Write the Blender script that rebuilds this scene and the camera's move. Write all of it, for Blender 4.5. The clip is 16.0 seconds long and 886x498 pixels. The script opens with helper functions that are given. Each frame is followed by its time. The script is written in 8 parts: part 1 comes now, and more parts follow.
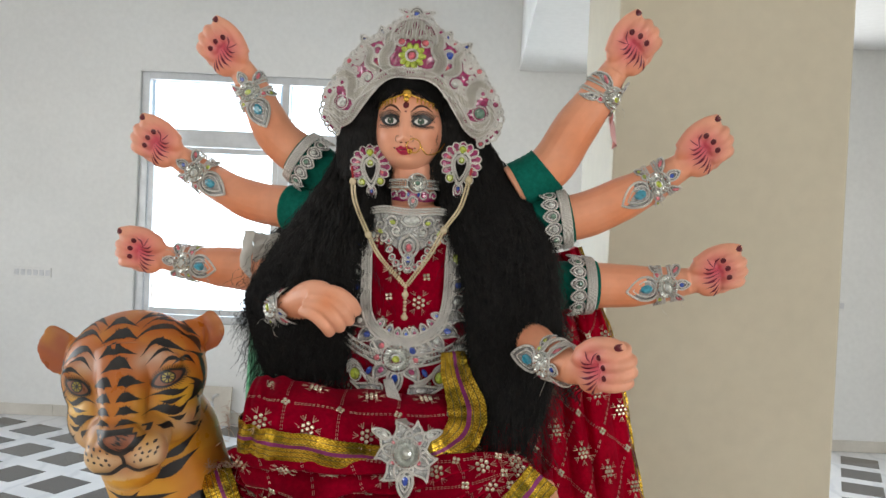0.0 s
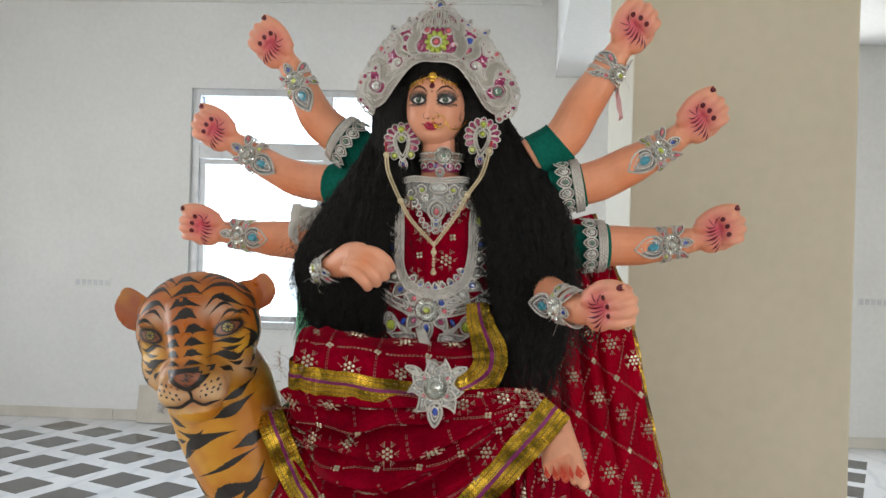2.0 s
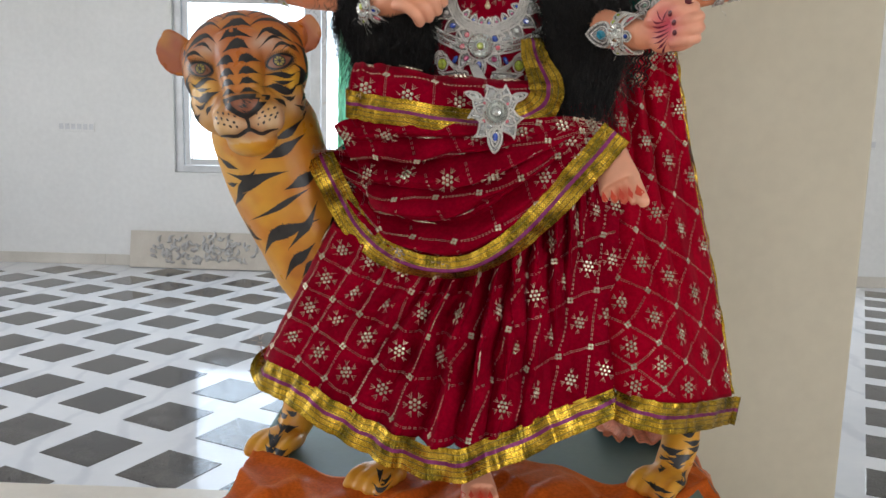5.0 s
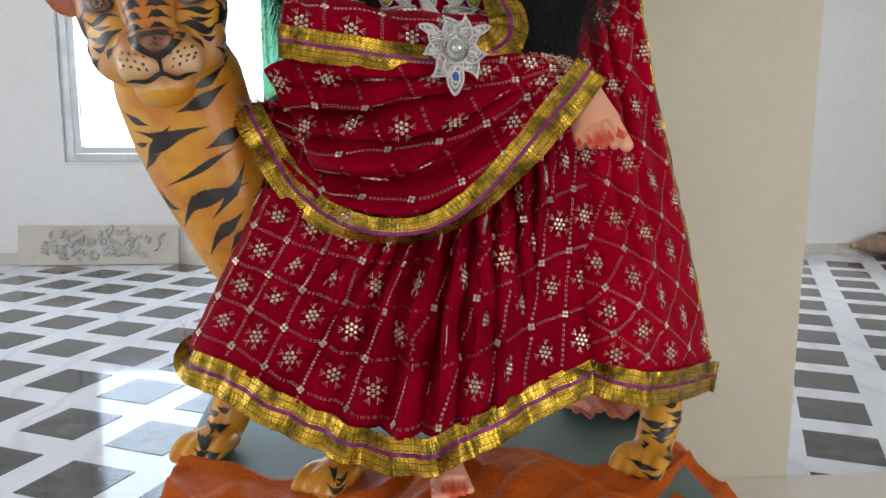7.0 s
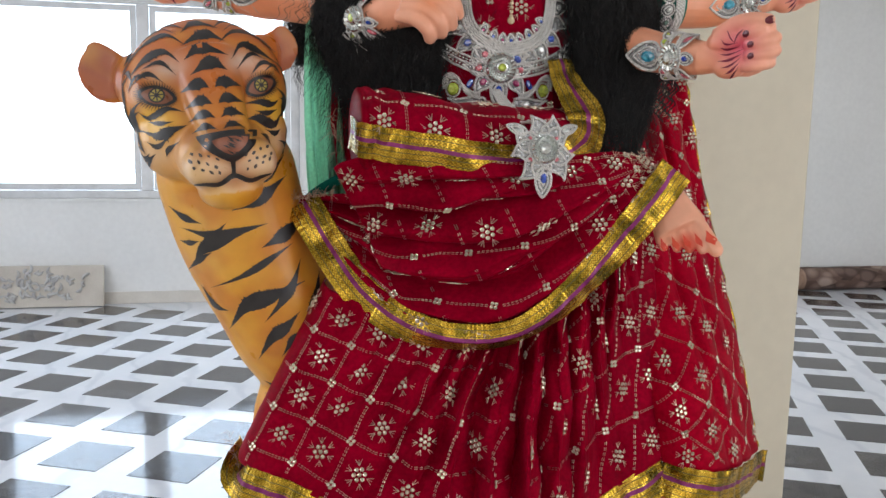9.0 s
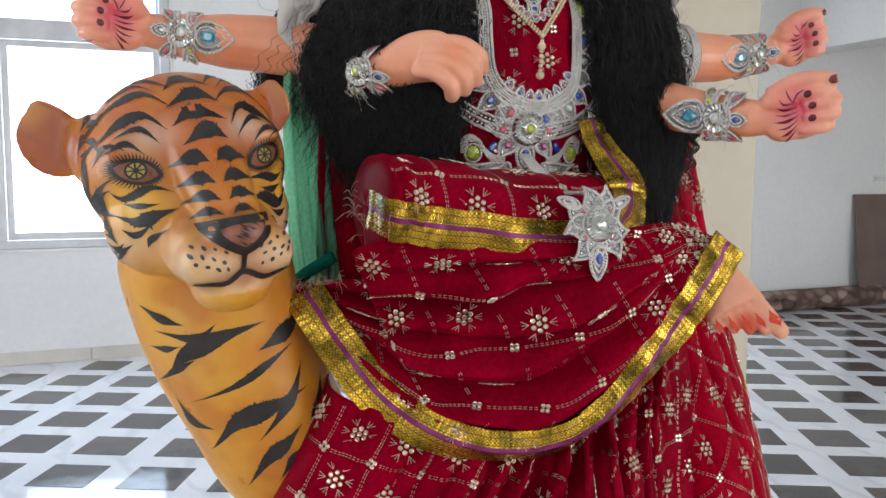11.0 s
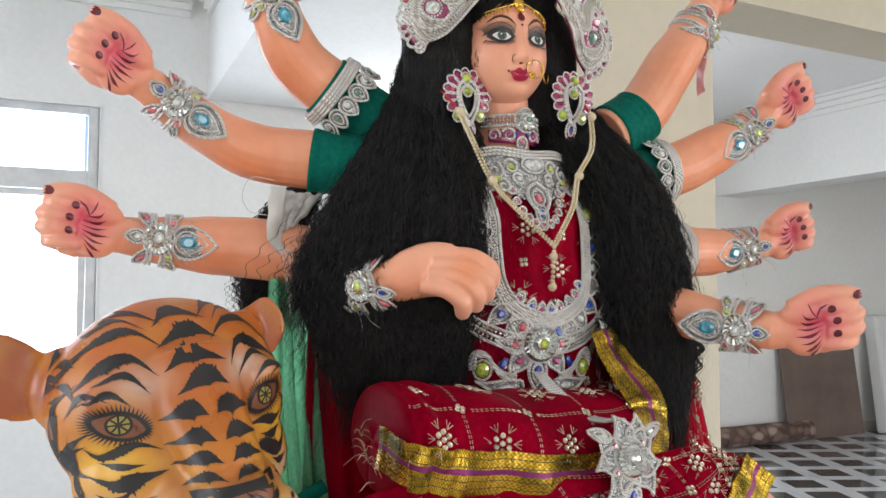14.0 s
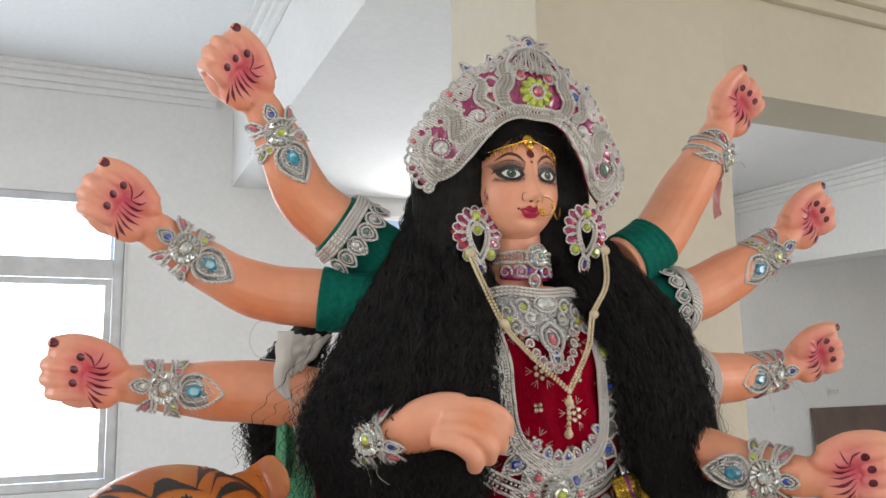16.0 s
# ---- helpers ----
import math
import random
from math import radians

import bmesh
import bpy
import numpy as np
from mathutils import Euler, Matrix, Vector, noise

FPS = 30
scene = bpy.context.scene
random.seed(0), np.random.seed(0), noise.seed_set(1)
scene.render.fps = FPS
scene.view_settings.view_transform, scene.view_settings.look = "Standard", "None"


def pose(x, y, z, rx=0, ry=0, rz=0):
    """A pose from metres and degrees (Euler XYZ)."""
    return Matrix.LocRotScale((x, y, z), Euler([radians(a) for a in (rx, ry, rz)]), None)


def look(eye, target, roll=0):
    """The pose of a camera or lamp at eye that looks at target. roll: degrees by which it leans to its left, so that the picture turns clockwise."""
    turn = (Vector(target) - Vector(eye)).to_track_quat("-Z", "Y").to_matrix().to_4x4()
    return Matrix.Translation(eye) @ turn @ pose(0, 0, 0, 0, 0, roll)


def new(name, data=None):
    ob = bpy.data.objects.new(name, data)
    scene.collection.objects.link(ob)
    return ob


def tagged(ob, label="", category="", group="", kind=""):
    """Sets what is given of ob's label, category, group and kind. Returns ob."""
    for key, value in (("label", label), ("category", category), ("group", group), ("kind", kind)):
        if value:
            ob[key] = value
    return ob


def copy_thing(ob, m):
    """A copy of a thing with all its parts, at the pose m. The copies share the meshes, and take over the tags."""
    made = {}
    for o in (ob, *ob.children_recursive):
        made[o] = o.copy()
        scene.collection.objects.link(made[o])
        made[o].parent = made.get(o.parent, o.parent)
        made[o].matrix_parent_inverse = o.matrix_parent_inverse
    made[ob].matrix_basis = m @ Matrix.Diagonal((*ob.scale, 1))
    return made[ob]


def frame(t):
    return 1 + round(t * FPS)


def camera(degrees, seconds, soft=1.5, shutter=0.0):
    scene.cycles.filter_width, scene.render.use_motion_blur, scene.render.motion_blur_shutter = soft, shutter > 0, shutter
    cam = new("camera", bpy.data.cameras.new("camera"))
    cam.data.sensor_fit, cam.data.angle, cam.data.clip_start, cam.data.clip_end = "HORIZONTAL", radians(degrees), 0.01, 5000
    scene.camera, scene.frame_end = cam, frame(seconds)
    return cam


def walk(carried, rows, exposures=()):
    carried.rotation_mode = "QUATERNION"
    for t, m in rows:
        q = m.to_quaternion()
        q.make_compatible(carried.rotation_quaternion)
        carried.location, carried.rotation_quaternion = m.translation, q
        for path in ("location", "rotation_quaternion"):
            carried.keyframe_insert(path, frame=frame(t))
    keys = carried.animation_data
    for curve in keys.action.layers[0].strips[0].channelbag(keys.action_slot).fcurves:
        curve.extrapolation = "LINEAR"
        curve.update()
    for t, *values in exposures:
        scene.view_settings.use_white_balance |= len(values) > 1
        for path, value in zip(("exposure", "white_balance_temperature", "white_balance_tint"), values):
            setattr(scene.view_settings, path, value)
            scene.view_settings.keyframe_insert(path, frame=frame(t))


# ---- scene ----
cam = camera(56.4, 16.0)
METRES, EYE, TILT, LEAN, TURN = 1.7, 1.675, 0.0, 0.0, 0.0
ROWS = [
    (0.0, 0.0, 0.0, 0.0, 0.05, -1.1, -2.58),
    (0.5, 0.0159, -0.0258, -0.0173, 0.58, -0.98, -2.31),
    (1.0, 0.0298, -0.0507, -0.0402, 1.52, -0.75, -2.02),
    (1.5, 0.0312, -0.0756, -0.0466, 2.51, -0.34, -1.78),
    (2.0, 0.025, -0.0994, -0.0546, 3.18, -0.12, -1.51),
    (2.5, 0.008, -0.1248, -0.0722, 3.48, -0.4, -1.34),
    (3.0, -0.0112, -0.1407, -0.0928, 3.21, -1.54, -1.23),
    (3.5, -0.0235, -0.1411, -0.112, 2.87, -3.33, -1.15),
    (4.0, -0.0355, -0.1323, -0.137, 2.28, -5.39, -1.25),
    (4.5, -0.046, -0.1231, -0.173, 1.85, -7.44, -1.43),
    (5.0, -0.0553, -0.1125, -0.2022, 1.45, -8.87, -1.49),
    (7.5, -0.1445, 0.0138, -0.2459, -7.26, -9.62, -0.2),
    (8.0, -0.205, 0.023, -0.2321, -8.81, -8.82, -0.45),
    (8.5, -0.2331, 0.0398, -0.2078, -10.06, -8.01, -0.79),
    (9.0, -0.2426, 0.0664, -0.1827, -11.62, -7.91, -0.92),
    (11.5, -0.3668, 0.2429, -0.1471, -23.12, -4.3, -0.08),
    (12.0, -0.3846, 0.2645, -0.135, -24.04, -2.74, -0.07),
    (12.5, -0.3887, 0.279, -0.1236, -24.72, -1.04, -0.01),
    (13.0, -0.3873, 0.288, -0.1065, -25.37, 0.56, 0.01),
    (13.5, -0.3812, 0.2887, -0.0991, -26.09, 2.02, 0.05),
    (14.0, -0.3757, 0.2897, -0.0903, -26.79, 3.43, 0.14),
    (14.5, -0.3738, 0.2924, -0.0802, -27.19, 4.83, 0.33),
    (15.0, -0.3751, 0.2925, -0.0638, -27.09, 6.3, 0.59),
    (15.5, -0.371, 0.2917, -0.0492, -26.33, 7.49, 0.81),
    (16.0, -0.3616, 0.2929, -0.0364, -24.97, 8.33, 0.84),
]
walk(cam, [(t, pose(0, 0, EYE, TILT, LEAN, TURN) @ pose(METRES * x, METRES * y, METRES * z, 90 + pitch, roll, yaw)) for t, x, y, z, yaw, pitch, roll in ROWS],
     exposures=[(0.0, 0.09, 7000, 12), (3.0, 0.0, 7000, 12), (5.0, 0.05, 6800, 14), (8.0, 0.19, 6600, 15), (11.5, 0.34, 6450, 15), (12.5, 0.40, 6450, 15), (14.0, 0.45, 6650, 14), (15.0, 0.34, 6850, 15), (16.0, 0.19, 6900, 15)])

# ---- world, sun and exposure ----
world = bpy.data.worlds.new("daylight")
scene.world = world
world.use_nodes = True
wn = world.node_tree.nodes
sky = wn.new("ShaderNodeTexSky")
sky.sky_type, sky.sun_disc = "NISHITA", False
sky.sun_elevation, sky.sun_rotation = radians(70), radians(124)
sky.air_density, sky.dust_density = 1.0, 1.0
world.node_tree.links.new(sky.outputs["Color"], wn["Background"].inputs["Color"])
wn["Background"].inputs["Strength"].default_value = 0.14

sun = new("sun", bpy.data.lights.new("sun", "SUN"))
sun.data.energy, sun.data.angle, sun.data.color = 4.2, radians(0.6), (1.0, 0.95, 0.87)
sun.matrix_world = look((9, -6, 30), (0, 0, 0))


def window_light(name, eye, target, width, height, power, tint=(0.93, 0.97, 1.0)):
    """The sky's light in one opening."""
    lamp = new(name, bpy.data.lights.new(name, "AREA"))
    lamp.data.shape, lamp.data.size, lamp.data.size_y = "RECTANGLE", width, height
    lamp.data.energy, lamp.data.color = power, tint
    lamp.matrix_world = look(eye, target)
    return lamp


window_light("sky_light_back", (-1.38, 7.05, 1.87), (-1.38, 0, 1.4), 2.2, 1.95, 56, (0.70, 0.86, 1.0))
window_light("sky_light_left", (-5.5, 2.6, 1.9), (0, 2.4, 1.2), 3.6, 2.1, 92, (0.90, 0.95, 1.0))
window_light("sky_light_front", (-1.6, -4.1, 1.5), (-0.6, 2, 0.7), 3.8, 2.4, 48, (1.0, 0.965, 0.91))
window_light("sky_light_right", (6.2, -4.1, 1.7), (2.8, 3, 0.2), 4.0, 2.3, 152)
window_light("sky_light_pillar", (2.27, 7.05, 1.87), (3.3, 3, 1.2), 1.2, 1.95, 58, (0.86, 0.94, 1.0))

# ---- materials ----
def principled(name, colour=(0.8, 0.8, 0.8), rough=0.5, metal=0.0):
    m = bpy.data.materials.new(name)
    m.use_nodes = True
    b = m.node_tree.nodes["Principled BSDF"]
    b.inputs["Base Color"].default_value = (*colour, 1)
    b.inputs["Roughness"].default_value = rough
    b.inputs["Metallic"].default_value = metal
    return m, m.node_tree.nodes, m.node_tree.links, b


def coords(nodes, links, scale=1.0):
    """Object coordinates in metres."""
    tc, mp = nodes.new("ShaderNodeTexCoord"), nodes.new("ShaderNodeMapping")
    mp.inputs["Scale"].default_value = scale if isinstance(scale, tuple) else (scale,) * 3
    links.new(tc.outputs["Object"], mp.inputs["Vector"])
    return mp.outputs["Vector"]


def noise_node(nodes, links, vec, scale, detail=4, rough=0.55):
    n = nodes.new("ShaderNodeTexNoise")
    n.inputs["Scale"].default_value, n.inputs["Detail"].default_value, n.inputs["Roughness"].default_value = scale, detail, rough
    links.new(vec, n.inputs["Vector"])
    return n.outputs["Fac"]


def ramp(nodes, links, fac, stops):
    r = nodes.new("ShaderNodeValToRGB")
    while len(r.color_ramp.elements) < len(stops):
        r.color_ramp.elements.new(0.5)
    for e, (p, c) in zip(r.color_ramp.elements, stops):
        e.position, e.color = p, (*c, 1)
    links.new(fac, r.inputs["Fac"])
    return r.outputs["Color"]


def blend(nodes, links, fac, a, b, mode="MIX"):
    m = nodes.new("ShaderNodeMix")
    m.data_type, m.blend_type = "RGBA", mode
    for sock, v in ((m.inputs[0], fac), (m.inputs[6], a), (m.inputs[7], b)):
        if hasattr(v, "links"):
            links.new(v, sock)
        else:
            sock.default_value = v if isinstance(v, (int, float)) else (*v, 1)
    return m.outputs[2]


def bump(nodes, links, b, height, strength=0.3, distance=0.002):
    n = nodes.new("ShaderNodeBump")
    n.inputs["Strength"].default_value, n.inputs["Distance"].default_value = strength, distance
    links.new(height, n.inputs["Height"])
    links.new(n.outputs["Normal"], b.inputs["Normal"])


def mottled(name, a, b_, rough=0.5, scale=6.0, fine=90.0, metal=0.0, relief=0.15, depth=0.001, spread=(0.35, 0.65), rough_var=0.12):
    """Paint, plaster or cloth with variation at two scales and a fine relief."""
    m, n, l, b = principled(name, a, rough, metal)
    v = coords(n, l)
    big, small = noise_node(n, l, v, scale, 5), noise_node(n, l, v, fine, 3)
    col = ramp(n, l, big, [(spread[0], a), (spread[1], b_)])
    dark = ramp(n, l, small, [(0.3, (0.965, 0.965, 0.965)), (0.7, (1.015, 1.015, 1.015))])
    l.new(blend(n, l, 1.0, col, dark, "MULTIPLY"), b.inputs["Base Color"])
    mr = n.new("ShaderNodeMapRange")
    mr.inputs["To Min"].default_value, mr.inputs["To Max"].default_value = max(0.02, rough - rough_var), min(1, rough + rough_var)
    l.new(big, mr.inputs["Value"])
    l.new(mr.outputs["Result"], b.inputs["Roughness"])
    bump(n, l, b, small, relief, depth)
    return m


WALL = mottled("wall_plaster", (0.80, 0.80, 0.78), (0.86, 0.86, 0.84), 0.75, 0.7, 25, relief=0.05, depth=0.001)
WALL_BEIGE = mottled("pillar_plaster", (0.575, 0.53, 0.415), (0.63, 0.585, 0.465), 0.55, 0.9, 25, relief=0.05, depth=0.001)
CEILING = mottled("ceiling_plaster", (0.82, 0.82, 0.81), (0.86, 0.86, 0.85), 0.8, 0.6, 30)
SKIRT = mottled("skirting_stone", (0.62, 0.58, 0.51), (0.72, 0.68, 0.61), 0.35, 3, 60)
STEP = mottled("beige_marble", (0.66, 0.61, 0.53), (0.74, 0.69, 0.61), 0.3, 2.2, 50)
ALUMINIUM = mottled("window_aluminium", (0.55, 0.57, 0.59), (0.66, 0.68, 0.70), 0.38, 8, 120, metal=0.6)
BOARD_BROWN = mottled("brown_laminate", (0.14, 0.095, 0.075), (0.19, 0.13, 0.105), 0.45, 3, 70)
WHITE_PLASTIC = mottled("white_plastic", (0.80, 0.80, 0.78), (0.84, 0.84, 0.82), 0.35, 10, 150)
SWITCH_GREY = mottled("switch_rocker", (0.62, 0.63, 0.64), (0.70, 0.71, 0.72), 0.3, 10, 150)


def marble_white():
    m, n, l, b = principled("white_marble", (0.75, 0.77, 0.8), 0.09)
    v = coords(n, l)
    a = noise_node(n, l, v, 1.6, 8, 0.65)
    w = n.new("ShaderNodeTexWave")
    w.inputs["Scale"].default_value, w.inputs["Distortion"].default_value, w.inputs["Detail"].default_value = 1.1, 9.0, 4
    l.new(v, w.inputs["Vector"])
    base = ramp(n, l, a, [(0.3, (0.66, 0.69, 0.73)), (0.7, (0.80, 0.81, 0.83))])
    vein = ramp(n, l, w.outputs["Fac"], [(0.0, (0.82, 0.83, 0.86)), (0.12, (1, 1, 1))])
    l.new(blend(n, l, 0.7, base, vein, "MULTIPLY"), b.inputs["Base Color"])
    l.new(ramp(n, l, noise_node(n, l, v, 9, 5), [(0.3, (0.03,) * 3), (0.75, (0.12,) * 3)]), b.inputs["Roughness"])
    return m


def tile_black():
    m, n, l, b = principled("black_granite", (0.03, 0.03, 0.032), 0.12)
    v = coords(n, l)
    info = n.new("ShaderNodeObjectInfo")
    speck = ramp(n, l, noise_node(n, l, v, 260, 2), [(0.45, (0.032, 0.031, 0.031)), (0.7, (0.075, 0.072, 0.07))])
    tint = ramp(n, l, info.outputs["Random"], [(0.0, (0.75, 0.75, 0.78)), (1.0, (1.5, 1.42, 1.35))])
    dust = ramp(n, l, noise_node(n, l, v, 7, 5), [(0.4, (0, 0, 0)), (0.85, (0.06, 0.055, 0.05))])
    l.new(blend(n, l, 1.0, blend(n, l, 1.0, speck, tint, "MULTIPLY"), dust, "ADD"), b.inputs["Base Color"])
    l.new(ramp(n, l, noise_node(n, l, v, 11, 5), [(0.3, (0.05,) * 3), (0.75, (0.16,) * 3)]), b.inputs["Roughness"])
    return m


MARBLE, GRANITE = marble_white(), tile_black()


def pane_glass():
    m, n, l, b = principled("window_glass", (0.95, 0.98, 1.0), 0.02)
    b.inputs["Transmission Weight"].default_value = 1.0
    b.inputs["IOR"].default_value = 1.45
    return m


GLASS = pane_glass()

# ---- building helpers ----
def finish(bm, name, mats, parent=None, smooth=False, label=""):
    me = bpy.data.meshes.new(name)
    bmesh.ops.recalc_face_normals(bm, faces=bm.faces)
    if smooth:
        for f in bm.faces:
            f.smooth = True
    bm.to_mesh(me)
    bm.free()
    for m in (mats if isinstance(mats, (list, tuple)) else [mats]):
        me.materials.append(m)
    ob = new(name, me)
    if parent:
        ob.parent = parent
    if label:
        ob["label"] = label
    return ob


def part(name, bm, material, parent, label="", smooth=False):
    return finish(bm, name, material, parent, smooth, label)


def add_box(bm, x0, x1, y0, y1, z0, z1, bevel=0.0, m=None, mat=0):
    b2 = bmesh.new()
    bmesh.ops.create_cube(b2, size=1.0, matrix=Matrix.Translation(((x0 + x1) / 2, (y0 + y1) / 2, (z0 + z1) / 2)) @ Matrix.Diagonal((x1 - x0, y1 - y0, z1 - z0, 1)))
    if bevel > 0:
        bmesh.ops.bevel(b2, geom=b2.edges[:], offset=bevel, segments=2, profile=0.6, affect="EDGES")
    join(bm, b2, m, mat)


def join(bm, b2, m=None, mat=0):
    """Copies b2 into bm, at the pose m, with material slot mat, and frees b2."""
    if m is not None:
        b2.transform(m)
    vs = [bm.verts.new(v.co) for v in b2.verts]
    b2.verts.index_update()
    for f in b2.faces:
        try:
            g = bm.faces.new([vs[v.index] for v in f.verts])
            g.material_index = mat if mat is not None else f.material_index
            g.smooth = f.smooth
        except ValueError:
            pass
    b2.free()


def box_part(name, parent, mat, *dims, bevel=0.004, label=""):
    bm = bmesh.new()
    add_box(bm, *dims, bevel=bevel)
    return part(name, bm, mat, parent, label)


def structure(name, bm, mat, label="", category=""):
    return tagged(finish(bm, name, mat), label, category, kind="structure")


# ---- the hall ----
BACK, LEFT, RIGHT, FRONT = 6.89, -5.6, 10.2, -4.2
CEIL, STEP_Y, STEP_Z = 3.83, 2.17, 0.20
WX0, WX1, WZ0, WZ1 = -2.57, -0.19, 0.83, 2.91      # the window's opening
EX0, EX1 = 1.64, 2.9                                # a second opening behind the pillar

bm = bmesh.new()
add_box(bm, LEFT - 0.25, RIGHT + 0.25, STEP_Y, BACK + 0.25, -0.2, 0.0)
floor = structure("floor", bm, MARBLE, "polished white marble floor with black granite squares", "floor")
bm = bmesh.new()
add_box(bm, LEFT - 0.25, RIGHT + 0.25, FRONT - 0.25, STEP_Y - 0.001, -0.2, STEP_Z, bevel=0.004)
structure("floor_step", bm, STEP, "raised beige marble floor with a straight edge", "floor")

bm = bmesh.new()
for x0, x1, z0, z1 in ((LEFT, WX0, 0, CEIL), (WX1, EX0, 0, CEIL), (EX1, RIGHT, 0, CEIL), (EX0, EX1, 0, WZ0), (EX0, EX1, WZ1, CEIL), (WX0, WX1, 0, WZ0), (WX0, WX1, WZ1, CEIL)):
    add_box(bm, x0, x1, BACK, BACK + 0.24, z0, z1)
structure("wall_north", bm, WALL, "white painted plaster wall", "wall")
bm = bmesh.new()
for y0, y1, z0, z1 in ((FRONT, 0.6, 0, CEIL), (4.6, BACK, 0, CEIL), (0.6, 4.6, 0, 0.8), (0.6, 4.6, 3.0, CEIL)):
    add_box(bm, LEFT - 0.24, LEFT, y0, y1, z0, z1)
structure("wall_west", bm, WALL, "white painted plaster wall with a wide opening", "wall")
bm = bmesh.new()
add_box(bm, RIGHT, RIGHT + 0.24, FRONT, BACK, 0, CEIL)
structure("wall_east", bm, WALL, "white painted plaster wall", "wall")
bm = bmesh.new()
for x0, x1, z0, z1 in ((LEFT, -3.6, 0, CEIL), (0.4, 4.1, 0, CEIL), (8.3, RIGHT, 0, CEIL), (-3.6, 0.4, 2.95, CEIL), (4.1, 8.3, 2.95, CEIL), (4.1, 8.3, 0, 0.45)):
    add_box(bm, x0, x1, FRONT - 0.24, FRONT, z0, z1)
structure("wall_south", bm, WALL, "white painted plaster wall with a wide doorway", "wall")
bm = bmesh.new()
add_box(bm, LEFT - 0.25, RIGHT + 0.25, FRONT - 0.25, BACK + 0.25, CEIL, CEIL + 0.2)
structure("ceiling", bm, CEILING, "plain white painted ceiling", "ceiling")

# pillar, beams and cornices
PX0, PX1, PY0, PY1 = 0.434, 1.05, 2.17, 2.66
bm = bmesh.new()
add_box(bm, PX0, PX1, PY0, PY1, 0.0, CEIL, bevel=0.006)
structure("pillar", bm, WALL_BEIGE, "square plastered pillar painted pale beige", "pillar")
bm = bmesh.new()
add_box(bm, 0.0, 1.60, -4.4, -0.001, 3.05, CEIL - 0.001, m=Matrix.Translation((0.57, BACK, 0)) @ Matrix.Rotation(radians(-2.4), 4, "Z"))
structure("beam", bm, WALL, "white plastered ceiling beam", "beam")
bm = bmesh.new()
add_box(bm, PX1 + 0.002, RIGHT, 2.40, 2.64, 2.48, CEIL - 0.001)
structure("beam_low", bm, WALL_BEIGE, "pale beige plastered ceiling beam", "beam")
bm = bmesh.new()
add_box(bm, 5.8, 6.15, 2.66, BACK - 0.001, 2.585, 3.349)
structure("beam_cross", bm, WALL, "white plastered ceiling beam", "beam")


def cornice(name, x0, x1, y0, y1, z, along, side, mat=WALL):
    """A stepped plaster moulding under a ceiling at z; side is the way it faces."""
    bm = bmesh.new()
    for k, (out, lo, hi) in enumerate(((0.03, 0.17, 0.12), (0.055, 0.12, 0.07), (0.09, 0.07, 0.03), (0.13, 0.03, 0.0))):
        if along == "x":
            a, b = (y0 - out, y0) if side < 0 else (y0, y0 + out)
            add_box(bm, x0, x1, a, b, z - lo, z - hi, bevel=0.006)
        else:
            a, b = (x0 - out, x0) if side < 0 else (x0, x0 + out)
            add_box(bm, a, b, y0, y1, z - lo, z - hi, bevel=0.006)
    return structure(name, bm, mat, "stepped plaster cornice", "cornice")


cornice("trim_north", LEFT, 0.44, BACK - 0.001, 0, CEIL - 0.002, "x", -1)
trim = cornice("trim_beam", -0.001, 0, -4.3, -0.13, CEIL - 0.002, "y", -1)
trim.matrix_world = Matrix.Translation((0.57, BACK, 0)) @ Matrix.Rotation(radians(-2.4), 4, "Z")
cornice("trim_cross", 5.799, 0, PY1, BACK, 3.349, "y", -1)
bm = bmesh.new()
add_box(bm, 2.32, RIGHT, 2.65, BACK - 0.001, 3.352, 3.45)
structure("ceiling_east", bm, CEILING, "plain white painted lower ceiling", "ceiling")
cornice("trim_low", PX1 + 0.004, RIGHT, 2.399, 0, 2.98, "x", -1, WALL_BEIGE)
bm = bmesh.new()
add_box(bm, PX1 + 0.01, RIGHT, FRONT, 2.395, 2.985, 3.1)
structure("ceiling_low", bm, CEILING, "plain white painted lower ceiling", "ceiling")

bm = bmesh.new()
x = LEFT
while x < RIGHT:
    add_box(bm, x, min(x + 1.2, RIGHT) - 0.003, BACK - 0.015, BACK - 0.001, 0.001, 0.095, bevel=0.002)
    x += 1.2
structure("baseboard", bm, SKIRT, "beige stone skirting along the wall", "baseboard")

